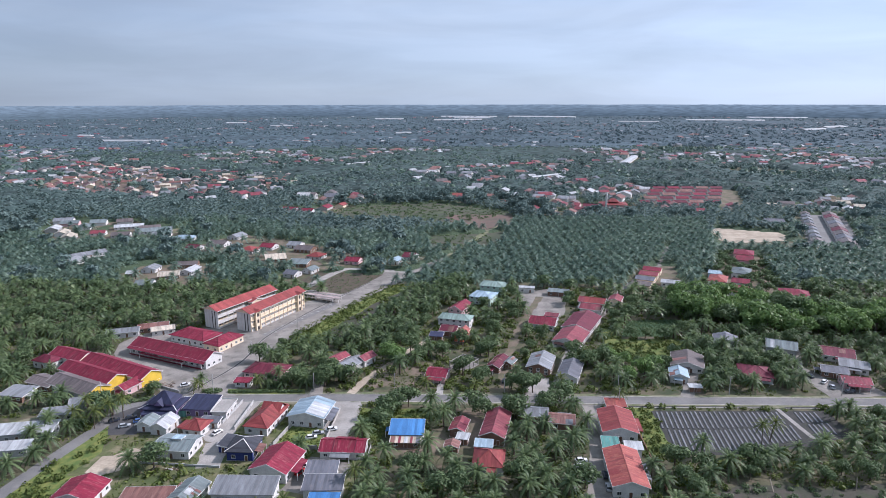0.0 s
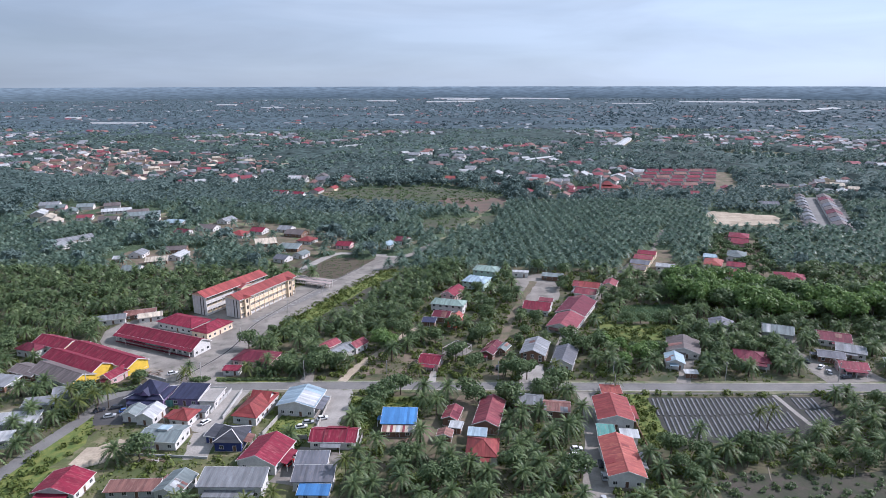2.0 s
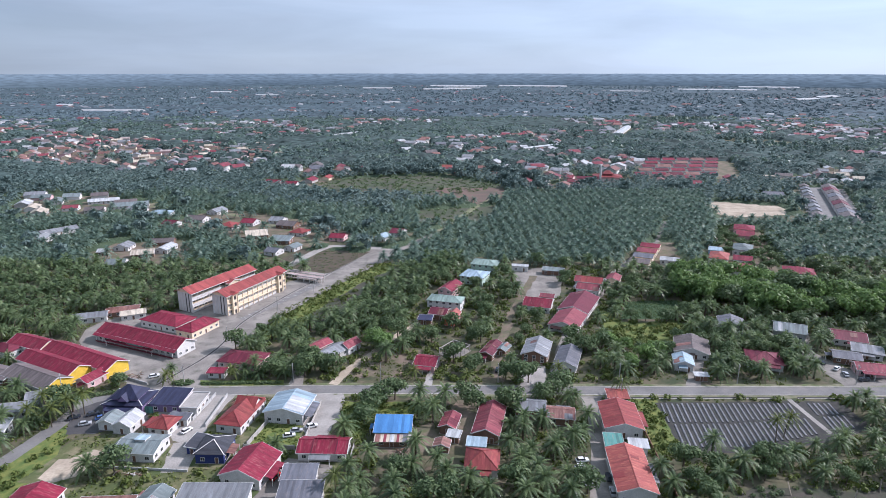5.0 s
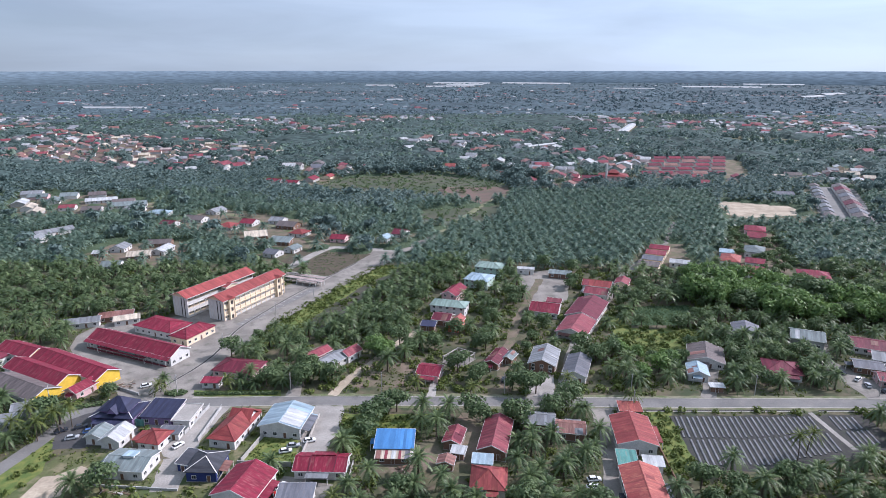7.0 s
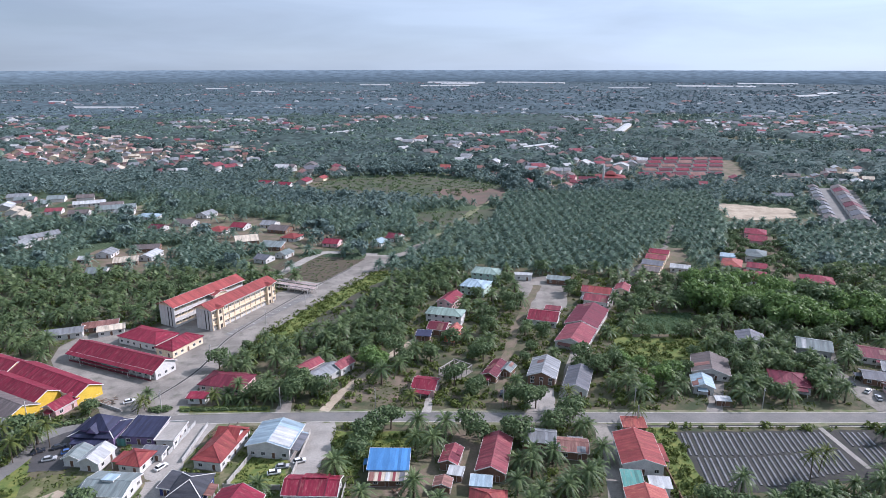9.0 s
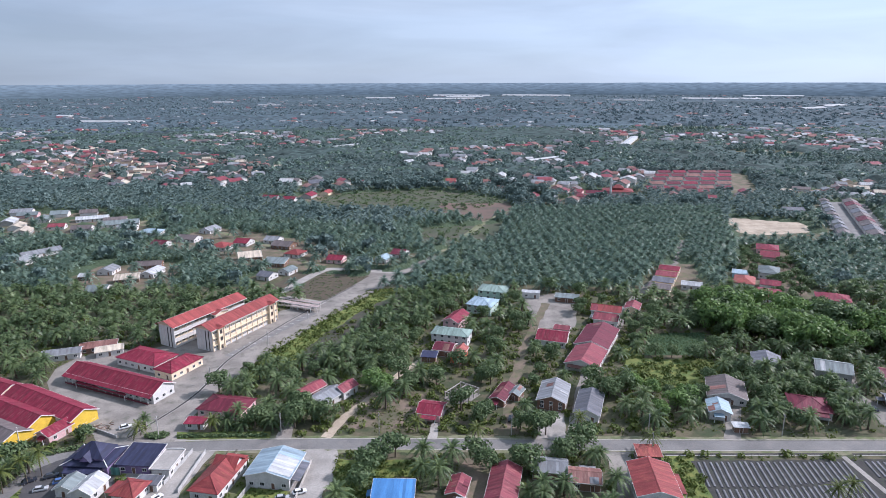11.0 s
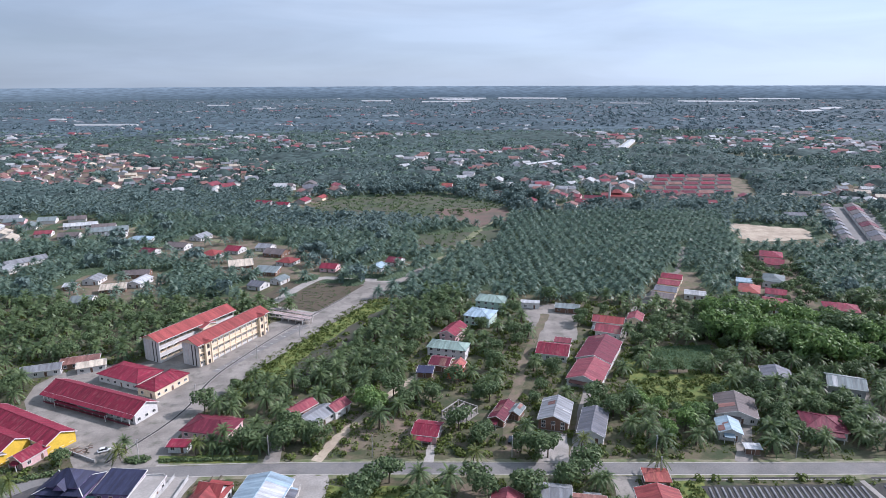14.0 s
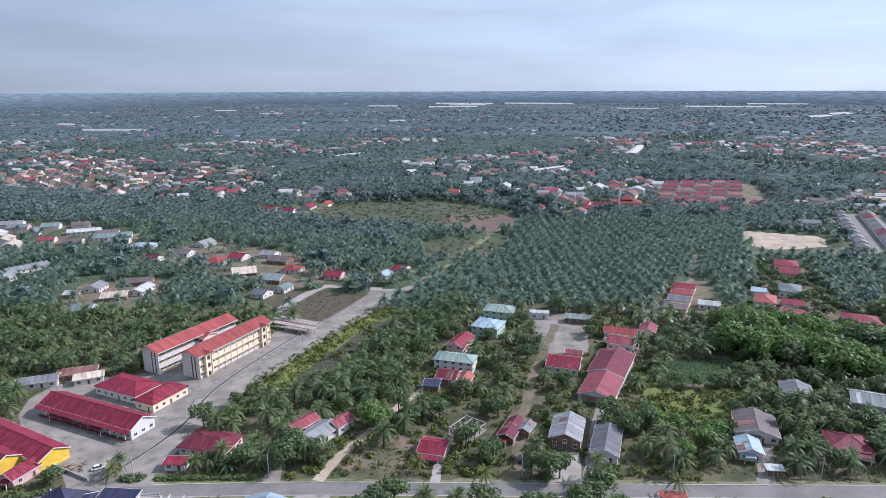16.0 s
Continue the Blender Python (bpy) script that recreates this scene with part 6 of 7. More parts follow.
# the rest of the far roofs, too many to count
def scatter_roofs(count, y0, y1, seed, name):
    rg = np.random.default_rng(seed)
    yy = np.sqrt(rg.uniform(y0 * y0, y1 * y1, count * 4))
    P = np.stack([rg.uniform(-0.72, 0.72, count * 4) * yy, yy], 1)
    nz = np.array([noise.noise((p[0] * 0.0035, p[1] * 0.0035, seed)) for p in P])
    P = P[(nz > 0.05) & free(P, 6)][:count]
    sc = rg.uniform(0.9, 1.6, len(P))
    FOOT.extend((x, y, 1, 0, 6 * k, 6 * k) for (x, y), k in zip(P, sc))
    tr = rg.uniform(0, 3.14, len(P))
    pl = np.stack([P[:, 0], P[:, 1], np.zeros(len(P)), sc, tr], 1)
    wv = np.array([(-5, -4, 0), (5, -4, 0), (5, 4, 0), (-5, 4, 0), (-5, -4, 3.6), (5, -4, 3.6), (5, 4, 3.6), (-5, 4, 3.6), (-5, 0, 5.3), (5, 0, 5.3)], float)
    wf = [np.array(f) for f in ((0, 1, 5, 4), (1, 2, 6, 9, 5), (2, 3, 7, 6), (3, 0, 4, 8, 7))]
    rv = np.array([(-5.7, -4.7, 3.4), (5.7, -4.7, 3.4), (5.7, 0, 5.6), (-5.7, 0, 5.6), (5.7, 4.7, 3.4), (-5.7, 4.7, 3.4)], float)
    rf = [np.array(f) for f in ((0, 1, 2, 3), (3, 2, 4, 5))]
    join(name + "_walls", [(wv, wf, pl)], M["w_white"], "pale walls of distant houses", "houses")
    # muted roof tints, haze put into the choice of colours
    for k, c in enumerate(("rust", "white", "grey", "crimson_pale", "brown", "grey", "slate", "rust")):
        join(name + "_roofs", [(rv, rf, pl[k::8])], M[c], WORDS.get(c, c) + " roofs of distant houses", "roofs")


scatter_roofs(640, 740, 1560, 21, "distant_house")
scatter_roofs(560, 1560, 3300, 22, "distant_house")
scatter_roofs(240, 3300, 4700, 23, "distant_house")

# ---- planting ----
CLEAR.append([(166, 352), (192, 348), (240, 468), (228, 486), (212, 482), (176, 416)])
CLEAR.append([(222, 508), (300, 503), (302, 532), (236, 538)])
CLEAR.append([(114, 378), (146, 378), (168, 450), (146, 450)])
CLEAR.append([(200, 366), (226, 356), (222, 372), (206, 380)])
WOOD = [(133, 361), (149, 359), (161, 353), (185, 345), (208, 331), (240, 322), (230, 296), (186, 300), (152, 310), (127, 332)]
PLANT_R = [(23.4, 419.9), (31.2, 514.8), (79.3, 625.3), (253.5, 621.4), (218.4, 510.9), (180.7, 452.4), (132.6, 436.8), (96.2, 388.7), (59.8, 409.5)]
GROVE = [(-72, 281), (-57, 294), (-46, 314), (-37, 336), (-30, 354), (-20, 380), (-6, 405), (20, 412), (14, 388), (-2, 350), (-9, 318), (-18, 298), (-26, 288), (-60, 282)]
VILLAGE = [(-45.5, 239.2), (78, 239.2), (93.6, 384.8), (23.4, 413.4), (-15.6, 390), (-39, 325), (-65, 266.5)]
SCRUB = [(-82, 285), (-80, 310), (-66, 343), (-42, 396), (-30, 399), (-39, 379), (-52, 361), (-63, 334), (-69, 316), (-74, 285)]
NEARYARD = [(-130, 228.8), (-135.2, 153.4), (-28.6, 153.4), (-28.6, 195), (2.6, 228.8)]
WEEDS = [(80.6, 325), (85.8, 296.4), (119.6, 296.4), (123.5, 275.6), (85.8, 263.9), (75.4, 279.5)]

def dome(verts, faces, r, h):
    """The same clump with a dim inner canopy under the leaves."""
    k = len(verts)
    ring = [(r * c * math.cos(a), r * c * math.sin(a), z) for c, z in ((1.15, 0.4), (0.75, h * 0.75)) for a in (0, 1.05, 2.09, 3.14, 4.19, 5.24)]
    v = np.concatenate([verts, np.array(ring + [(0, 0, h)])])
    f = list(faces)
    for i in range(6):
        j = (i + 1) % 6
        f += [np.array((k + i, k + j, k + 6 + j, k + 6 + i)), np.array((k + 6 + i, k + 6 + j, k + 12))]
    return v, f


PALM3 = [palm_crown(s, 36, 5.5, 3, 0.66, 0, -0.6, 1.3) for s in (1, 2, 3)]
PALM2 = [palm_crown(s, 24, 5.4, 2, 1.05, 0, -0.5, 1.3) for s in (4, 5, 6)]
PALM1 = [palm_crown(s, 17, 5.4, 1, 1.5, 0, -0.4, 1.3) for s in (7, 8, 9)]
STEM = trunk(0.32, 4.6)
COCO = palm_crown(31, 24, 5.0, 3, 0.6, 0, -0.5, 1.1)
COCO_STEM = trunk(0.17, 9.5, 6, 1.2)
LOB = [tree_lobes(s, 8.5, 4.6, 7) for s in (1, 2, 3)]
TREE3 = [leafy(s, 760, LOB[s], 0.55) for s in range(3)]
TREE2 = [leafy(s + 5, 280, LOB[s], 0.85) for s in range(3)]
TREE1 = [leafy(s + 9, 120, LOB[s], 1.25) for s in range(3)]
TREE_W = [tree_wood(s, 8.5, LOB[s]) for s in range(3)]
BUSH = [leafy(s + 20, 52, [(0, 0, 0.5, 1.0), (0.7, 0.3, 0.35, 0.7), (-0.5, 0.5, 0.3, 0.6)], 0.39) for s in range(3)]
CLUMP = [dome(*leafy(s + 40, 12, [(0, 0, 4.2, 4.2), (3.0, 1.2, 3.4, 3.0), (-2.4, 1.8, 3.0, 2.8)], 2.0, 0.7), 3.6, 6.2) for s in range(3)]

rg = np.random.default_rng(77)
P = grid(-546, 132, 546, 390, 8.2, 2.8, -25, 5)
Pg = grid(-90, 270, 40, 420, 6.6, 1.8, -25, 6)
P = np.concatenate([P[~inside(P, GROVE)], Pg[inside(Pg, GROVE)]])
near = P[free(P, 2.0)]
# crowns keep clear of the carriageway
ROADY = np.interp(near[:, 0], [p[0] for p in ROAD[::-1]], [p[1] for p in ROAD[::-1]])
near = near[np.abs(near[:, 1] - ROADY) > 8.5]
wood, vil, nyard = inside(near, WOOD), inside(near, VILLAGE) & ~inside(near, GROVE), inside(near, NEARYARD)
plant = inside(near, PLANT_R)
u = rg.random(len(near))
keep = ~(nyard & (u > 0.10)) & ~(vil & (u > 0.50)) & ~inside(near, [(-82, 296), (-82, 309), (-67, 343), (-42, 397), (-26, 420), (-4, 412), (-20, 380), (-30, 354), (-37, 336), (-46, 314), (-57, 294)]) & ~inside(near, WEEDS) & ~wood & ~plant
keep &= ~((near[:, 0] > 67) & (near[:, 0] < 81) & (near[:, 1] > 188) & (near[:, 1] < 229))
near, vil = near[keep], vil[keep]
v = rg.random(len(near))
right_low = (near[:, 0] > 71) & (near[:, 1] < 208)
broad = (vil & (v < 0.42)) | (~vil & (v < 0.20)) | (right_low & (v < 0.45))
palms, broads = near[~broad], near[broad]


def places(P, zlo, zhi, slo, shi):
    n = len(P)
    return np.stack([P[:, 0], P[:, 1], rg.uniform(zlo, zhi, n), rg.uniform(slo, shi, n), rg.uniform(0, 6.28, n)], 1)


# the nearest palms and trees stand singly
def plant_single(name, crown_meshes, stem_meshes, places_, stem_h, label, category, group, crown_z):
    for i, (x, y, z, s, t) in enumerate(places_):
        k = i % len(crown_meshes)
        r = root(name, pose(x, y, 0, 0, 0, math.degrees(t)), label, category, group)
        shared("trunk", stem_meshes[k % len(stem_meshes)], r, Matrix.Diagonal((s, s, (z / stem_h if crown_z else s), 1)))
        shared("crown", crown_meshes[k], r, Matrix.Translation((0, 0, z if crown_z else 0)) @ Matrix.Diagonal((s, s, s, 1)))


order = np.argsort(palms[:, 1])
palms = palms[order]
pl = places(palms, 3.6, 7.0, 0.85, 1.25)
plant_single("oil_palm", [template_mesh("crown", a, b, M["palm_near"]) for a, b in PALM3], [template_mesh("trunk", *STEM, M["bark"])], pl[:290], 4.6, "dark green oil palm with arching feathered fronds", "palm tree", "oil palms", True)
rest = pl[290:]
hi = rest[:, 1] < 300
join("palm_grove", [(*PALM3[k], rest[hi][k::3]) for k in range(3)] + [(*PALM2[k], rest[~hi][k::3]) for k in range(3)], M["palm_near"], "dense oil palm crowns of the village groves", "palm grove")
join("palm_grove_trunks", [(*STEM, np.stack([rest[:, 0], rest[:, 1], rest[:, 2] - 4.6, np.ones(len(rest)), rest[:, 4]], 1))], M["bark"], "brown trunks of the palm groves", "palm trunks")
broads = broads[np.argsort(broads[:, 1])]
pb = places(broads, 0, 0, 0.6, 1.15)
plant_single("broadleaf_tree", [template_mesh("crown", a, b, M["leaf"]) for a, b in TREE3], [template_mesh("trunk", a, b, M["bark"]) for a, b in TREE_W], pb[:170], 1, "green broadleaf tree with a loose rounded crown", "tree", "village trees", False)
pb = pb[170:]
if len(pb):
    join("village_trees", [(*TREE2[k], pb[k::3]) for k in range(3)], M["leaf"], "loose crowns of village trees", "trees")
    join("village_tree_trunks", [(*TREE_W[k], pb[k::3]) for k in range(3)], M["bark"], "trunks of village trees", "tree trunks")

# coconut palms at the lane and along the road
for x, y, s in ((-126.1, 212.6, 0.9), (-124.2, 216.5, 1.0), (-130.7, 208.0, 0.85), (-136.5, 215.8, 0.9), (-139.1, 208.0, 0.8), (9.8, 229.5, 0.95), (-8.8, 241.2, 0.5), (-80.6, 241.8, 0.55), (-47.5, 156.0, 0.8), (-54.6, 152.8, 0.75), (-74.1, 154.1, 0.7), (45.5, 239.2, 0.8), (67.6, 230.1, 0.6), (109.2, 196.3, 0.95), (114.4, 200.8, 0.9), (-28.6, 170.3, 0.8), (-104.0, 239.2, 0.45)):
    r = root("coconut_palm", pose(x, y, 0, 0, 0, (x * 37 + y * 11) % 360), "slender coconut palm with yellow-green fronds", "palm tree", "coconut palms")
    shared("trunk", bpy.data.meshes.get("coco_trunk") or template_mesh("coco_trunk", *COCO_STEM, M["bark"]), r, Matrix.Diagonal((s, s, s, 1)))
    shared("crown", bpy.data.meshes.get("coco_crown") or template_mesh("coco_crown", *COCO, M["palm_light"]), r, Matrix.Translation((1.2 * s, 0, 9.4 * s)) @ Matrix.Diagonal((0.95, 0.95, 0.95, 1)))

# palms and shrubs at the lane corner, and along the far verge of the road
Pc = np.array([(-132, 213), (-137, 209), (-141, 216), (-129, 218), (-146, 206), (-139, 222), (-150, 212), (-133, 222), (-104, 243), (-70, 243), (-66, 248), (-76, 245), (-60, 244), (-148, 199), (-154, 222), (-64, 256), (-58, 250)])
pc = places(Pc, 2.5, 6.5, 0.75, 1.1)
join("lane_palms", [(*PALM3[k], pc[k::3]) for k in range(3)], M["palm_near"], "dark palms crowding the lane corner", "palm grove")
join("lane_palm_trunks", [(*STEM, np.stack([pc[:, 0], pc[:, 1], pc[:, 2] - 4.6, np.ones(len(pc)), pc[:, 4]], 1))], M["bark"], "trunks of the lane palms", "palm trunks")

# crowded palms and trees round the houses beyond the road
Pd = grid(86, 243, 180, 302, 6.4, 2.2, 15, 71)
Pd = Pd[inside(Pd, [(88, 243), (152, 243), (150, 262), (168, 298), (120, 300), (104, 276)]) & free(Pd, 1.2)]
ud = rg.random(len(Pd))
pd_ = places(Pd[ud < 0.6], 3.0, 6.0, 0.8, 1.1)
join("roadside_palms", [(*PALM3[k], pd_[k::3]) for k in range(3)], M["palm_near"], "crowded palms round the houses beyond the road", "palm grove")
join("roadside_palm_trunks", [(*STEM, np.stack([pd_[:, 0], pd_[:, 1], pd_[:, 2] - 4.6, np.ones(len(pd_)), pd_[:, 4]], 1))], M["bark"], "trunks of the crowded palms", "palm trunks")
pd_ = places(Pd[ud >= 0.6], 0, 0, 0.5, 0.85)
join("roadside_trees", [(*TREE2[k], pd_[k::3]) for k in range(3)], M["leaf"], "small broadleaf trees among the palms", "trees")
join("roadside_tree_trunks", [(*TREE_W[k], pd_[k::3]) for k in range(3)], M["bark"], "trunks of small broadleaf trees", "tree trunks")

# tall bright wood to the right
Pw = grid(117, 285, 300, 396, 8.0, 2.8, 10, 9)
Pw = Pw[inside(Pw, WOOD) & free(Pw, 1)]
pw = places(Pw, -0.3, 0.3, 1.15, 1.9)
uw = rg.random(len(pw)) < 0.78
join("dark_broadleaf_wood", [(*TREE3[k], pw[~uw][k::3]) for k in range(3)], M["leaf"], "darker crowns of the broadleaf wood", "wood")
join("broadleaf_wood", [(*TREE3[k], pw[uw][k::3]) for k in range(3)], M["leaf_bright"], "tall bright green broadleaf wood", "wood")
join("broadleaf_wood_trunks", [(*TREE_W[k], pw[k::3]) for k in range(3)], M["bark"], "trunks and limbs of the broadleaf wood", "tree trunks")
# a few bright crowns in the village
Pv = np.array([(-24.7, 267.8), (-27.3, 272.4), (-22.1, 273), (10.4, 222.3), (14.3, 218.4), (23.4, 221.7), (26, 217.1), (39, 223.6), (42.9, 227.5), (35.1, 239.2), (13, 247), (15.6, 252.2), (6.5, 256.1), (31.2, 239.2), (46.8, 231.4), (-15.6, 226.2), (-20.8, 222.3), (-24.7, 208), (-23.4, 215.8), (74.1, 270.4), (80.6, 266.5), (85.8, 254.8), (78, 249.6), (91, 260), (109.2, 299), (-41.6, 248.3), (-46.8, 249.6), (-52, 247), (-135.2, 221)])
pv = places(Pv, 0, 0, 0.75, 1.15)
join("young_trees", [(*TREE3[k], pv[:3][k::3]) for k in range(3)] + [(*TREE3[k], pv[19:24][k::3]) for k in range(3)], M["leaf_bright"], "fresh green young trees by the road", "trees")
pv2 = np.concatenate([pv[3:19], pv[24:]])
join("verge_trees", [(*TREE3[k], pv2[k::3]) for k in range(3)], M["leaf"], "dull green trees along the road", "trees")
join("young_tree_trunks", [(*TREE_W[k], pv[k::3]) for k in range(3)], M["bark"], "thin trunks of young trees", "tree trunks")

# low weeds and grass tufts
TUFT = [leafy(s + 60, 14, [(0, 0, 0.1, 0.9)], 0.34, 0.35) for s in range(3)]
Pt = grid(-240, 140, 260, 330, 2.7, 1.1, 33, 51)
zt = np.array([noise.noise((p[0] * 0.045, p[1] * 0.045, 6)) for p in Pt])
Pt = Pt[free(Pt, 0.4) & (zt > -0.12)]
pt = places(Pt, 0, 0, 0.7, 1.5)
join("weeds", [(*TUFT[k], pt[k::3]) for k in range(3)], M["shrub"], "low green weeds and grass tufts", "weeds")

# shrubs and weeds
Ps = grid(-260, 140, 286, 390, 3.3, 1.5, 12, 14)
zs = np.array([noise.noise((p[0] * 0.06, p[1] * 0.06, 3)) for p in Ps])
us = rg.random(len(Ps))
thick = inside(Ps, SCRUB) | inside(Ps, WEEDS) | ((Ps[:, 0] > 67) & (Ps[:, 0] < 80) & (Ps[:, 1] > 188) & (Ps[:, 1] < 228))
verge = inside(Ps, [(-127.4, 214.5), (-133.9, 182), (-136.5, 156), (-124.8, 158.6), (-117, 175.5), (-120.9, 197.6)]) | inside(Ps, [(-35.1, 224.9), (-32.5, 200.2), (-24.7, 200.2), (-19.5, 214.5), (-3.9, 217.1), (2.6, 224.9)])
ny = inside(Ps, NEARYARD)
sel = free(Ps, 0.5) & ((thick & (us < 0.9)) | (verge & (us < 0.45)) | (~ny & (zs > -0.15) & (us < 0.42)) | (inside(Ps, VILLAGE) & (us < 0.55)) | (ny & (zs > 0.05) & (us < 0.42)))
ps = places(Ps[sel], 0, 0, 0.7, 1.8)
join("shrubs", [(*BUSH[k], ps[k::3]) for k in range(3)], M["shrub"], "yellow-green shrubs and weeds", "shrubs")

def hedge(pts, step, lo, hi, label):
    P = []
    for p, q in zip(pts, pts[1:]):
        n = max(1, int(math.dist(p, q) / step))
        P += [(p[0] + (q[0] - p[0]) * i / n, p[1] + (q[1] - p[1]) * i / n) for i in range(n)]
    hp = places(np.array(P), 0, 0, lo, hi)
    join("hedge", [(*BUSH[k], hp[k::3]) for k in range(3)], M["leaf"], label, "hedge")


hedge([(-91, 238.6), (-60, 239.0)], 0.9, 0.7, 1.0, "clipped dark hedge along the roadside lawn")
hedge([(-101.5, 239.0), (-98.5, 240.6), (-95.0, 239.8), (-96.0, 238.2), (-100, 237.8), (-101.5, 239.0)], 0.8, 0.8, 1.1, "round dark hedge at the school gate")
hedge([(-120, 232), (-128, 229), (-137, 224.6)], 1.2, 0.8, 1.3, "low ragged bushes beside the road bend")
hedge([(-152, 224), (-160, 229), (-158, 236), (-146, 234), (-134, 233)], 1.6, 0.8, 1.4, "rough bushes before the halls")
# weeds and dead stalks on the dry field
Pf = grid(76, 140, 156, 176, 2.6, 1.2, 20, 64)
Pf = Pf[inside(Pf, [(84, 171), (100, 175.5), (114, 172.5), (150, 176), (156, 140), (76, 140)])]
uf = rg.random(len(Pf))
join("field_weeds", [(*BUSH[k], places(Pf[uf < 0.5], 0, 0, 0.5, 1.3)[k::3]) for k in range(3)], M["leaf"], "dull weeds on the dry field", "weeds")
Pf = np.array([(92, 168), (101, 171), (118, 169), (127, 172), (111, 163), (135, 168)])
for x, y in Pf:
    r = root("dead_palm_stem", pose(x, y, 0, 0, rg.uniform(-25, 25), rg.uniform(0, 360)), "pale leaning stem of a dead palm", "dead palm", "dead palms")
    part("stem", prism([(-0.16, -0.1), (0.16, -0.1), (0.1, 0.06), (-0.1, 0.06)], 0, 1), M["pale_wood"], r).matrix_basis = Matrix.Rotation(radians(-90), 4, "Y") @ Matrix.Diagonal((rg.uniform(2.5, 5), 1, 1, 1))
# rank grass on the lawns and verges
Pf = grid(-90, 190, -20, 405, 1.6, 0.7, 12, 66)
Pf = Pf[inside(Pf, [(-61.1, 196.3), (-61.1, 210.6), (-46.8, 209.3), (-44.2, 195)]) | inside(Pf, [(-81, 277), (-82, 309), (-67, 343), (-42, 397), (-23, 400), (-33, 376), (-45, 356), (-56, 332), (-62, 314), (-66, 288)]) | inside(Pf, [(-35.1, 224.9), (-32.5, 200.2), (-24.7, 200.2), (-19.5, 214.5)])]
Pf = Pf[rg.random(len(Pf)) < 0.62]
join("rank_grass", [(*TUFT[k], places(Pf, 0, 0, 0.7, 1.5)[k::3]) for k in range(3)], M["shrub"], "rank yellow-green grass tufts", "grass")
# grass on the school field
Pf = grid(-92, 374, -40, 432, 2.0, 0.9, 30, 65)
Pf = Pf[inside(Pf, [(-89.7, 388.1), (-75.4, 430.3), (-45.5, 422.5), (-65, 377)]) & (rg.random(len(Pf)) < 0.4)]
join("field_grass", [(*TUFT[k], places(Pf, 0, 0, 0.6, 1.2)[k::3]) for k in range(3)], M["leaf"], "thin grass tufts on the school field", "grass")
# rows of the low crop
Pk = grid(88, 304, 127, 331, 1.5, 0.25, -20, 61)
Pk = Pk[inside(Pk, [(88.4, 304.2), (97.5, 327.6), (126.1, 330.2), (115.7, 304.2)])]
join("crop_plants", [(*TUFT[k], places(Pk, 0.1, 0.3, 0.7, 1.0)[k::3]) for k in range(3)], M["leaf"], "low dark green crop plants in rows", "crop")
# trees and bushes between the houses of the back hamlet
Pb = grid(160, 346, 245, 490, 6.5, 2.6, 40, 62)
Pb = Pb[(inside(Pb, [(163, 350), (196, 346), (246, 468), (230, 490), (210, 484), (172, 416)])) & free(Pb, 2.0, False)]
Pb = Pb[rg.random(len(Pb)) < 0.85]
bb = places(Pb, 0, 0, 0.4, 0.8)
join("hamlet_trees", [(*TREE2[k], bb[k::3]) for k in range(3)], M["leaf"], "small trees between the hamlet houses", "trees")
join("hamlet_tree_trunks", [(*TREE_W[k], bb[k::3]) for k in range(3)], M["bark"], "trunks of the hamlet trees", "tree trunks")

# regular plantation to the right, and the wide groves behind
Pp = grid(0, 390, 390, 728, 8.4, 1.0, -26, 31)
Pp = Pp[inside(Pp, PLANT_R) & free(Pp, 2)]
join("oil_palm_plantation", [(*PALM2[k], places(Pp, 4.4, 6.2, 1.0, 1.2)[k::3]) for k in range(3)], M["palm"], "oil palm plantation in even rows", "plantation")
Pm = grid(-676, 390, 676, 806, 9.0, 2.4, -26, 33)
Pm = Pm[~inside(Pm, PLANT_R) & ~inside(Pm, WOOD) & free(Pm, 6)]
zm = np.array([noise.noise((p[0] * 0.012, p[1] * 0.012, 9)) for p in Pm])
um = rg.random(len(Pm))
Pm, um, zm = Pm[(zm > -0.5) | (um < 0.5)], um[(zm > -0.5) | (um < 0.5)], zm[(zm > -0.5) | (um < 0.5)]
HAMLET = [(-222, 490), (-190, 560), (-150, 545), (-92, 505), (-60, 470), (-84, 436), (-135, 440), (-160, 470)]
open_land = inside(Pm, HAMLET) | inside(Pm, [(-400, 630), (-287, 612), (-225, 565), (-262, 530), (-345, 505)]) | inside(Pm, [(-228, 452), (-170, 452), (-160, 400), (-205, 380), (-228, 405)])
far_enough = ~open_land | (rg.random(len(Pm)) < 0.42)
Pm, um = Pm[far_enough], um[far_enough]
br = um < 0.06
pm = places(Pm[~br], 4.0, 6.6, 0.95, 1.3)
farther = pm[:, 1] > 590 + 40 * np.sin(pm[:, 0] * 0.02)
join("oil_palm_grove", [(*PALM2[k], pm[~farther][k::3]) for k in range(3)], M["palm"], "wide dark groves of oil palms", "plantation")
join("back_palm_grove", [(*PALM1[k], pm[farther][k::3]) for k in range(3)], M["mid_palm"], "groves of oil palms behind, leaf colour hazed pale green", "plantation")
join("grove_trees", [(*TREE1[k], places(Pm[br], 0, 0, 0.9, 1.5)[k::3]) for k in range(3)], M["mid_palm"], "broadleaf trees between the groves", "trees")
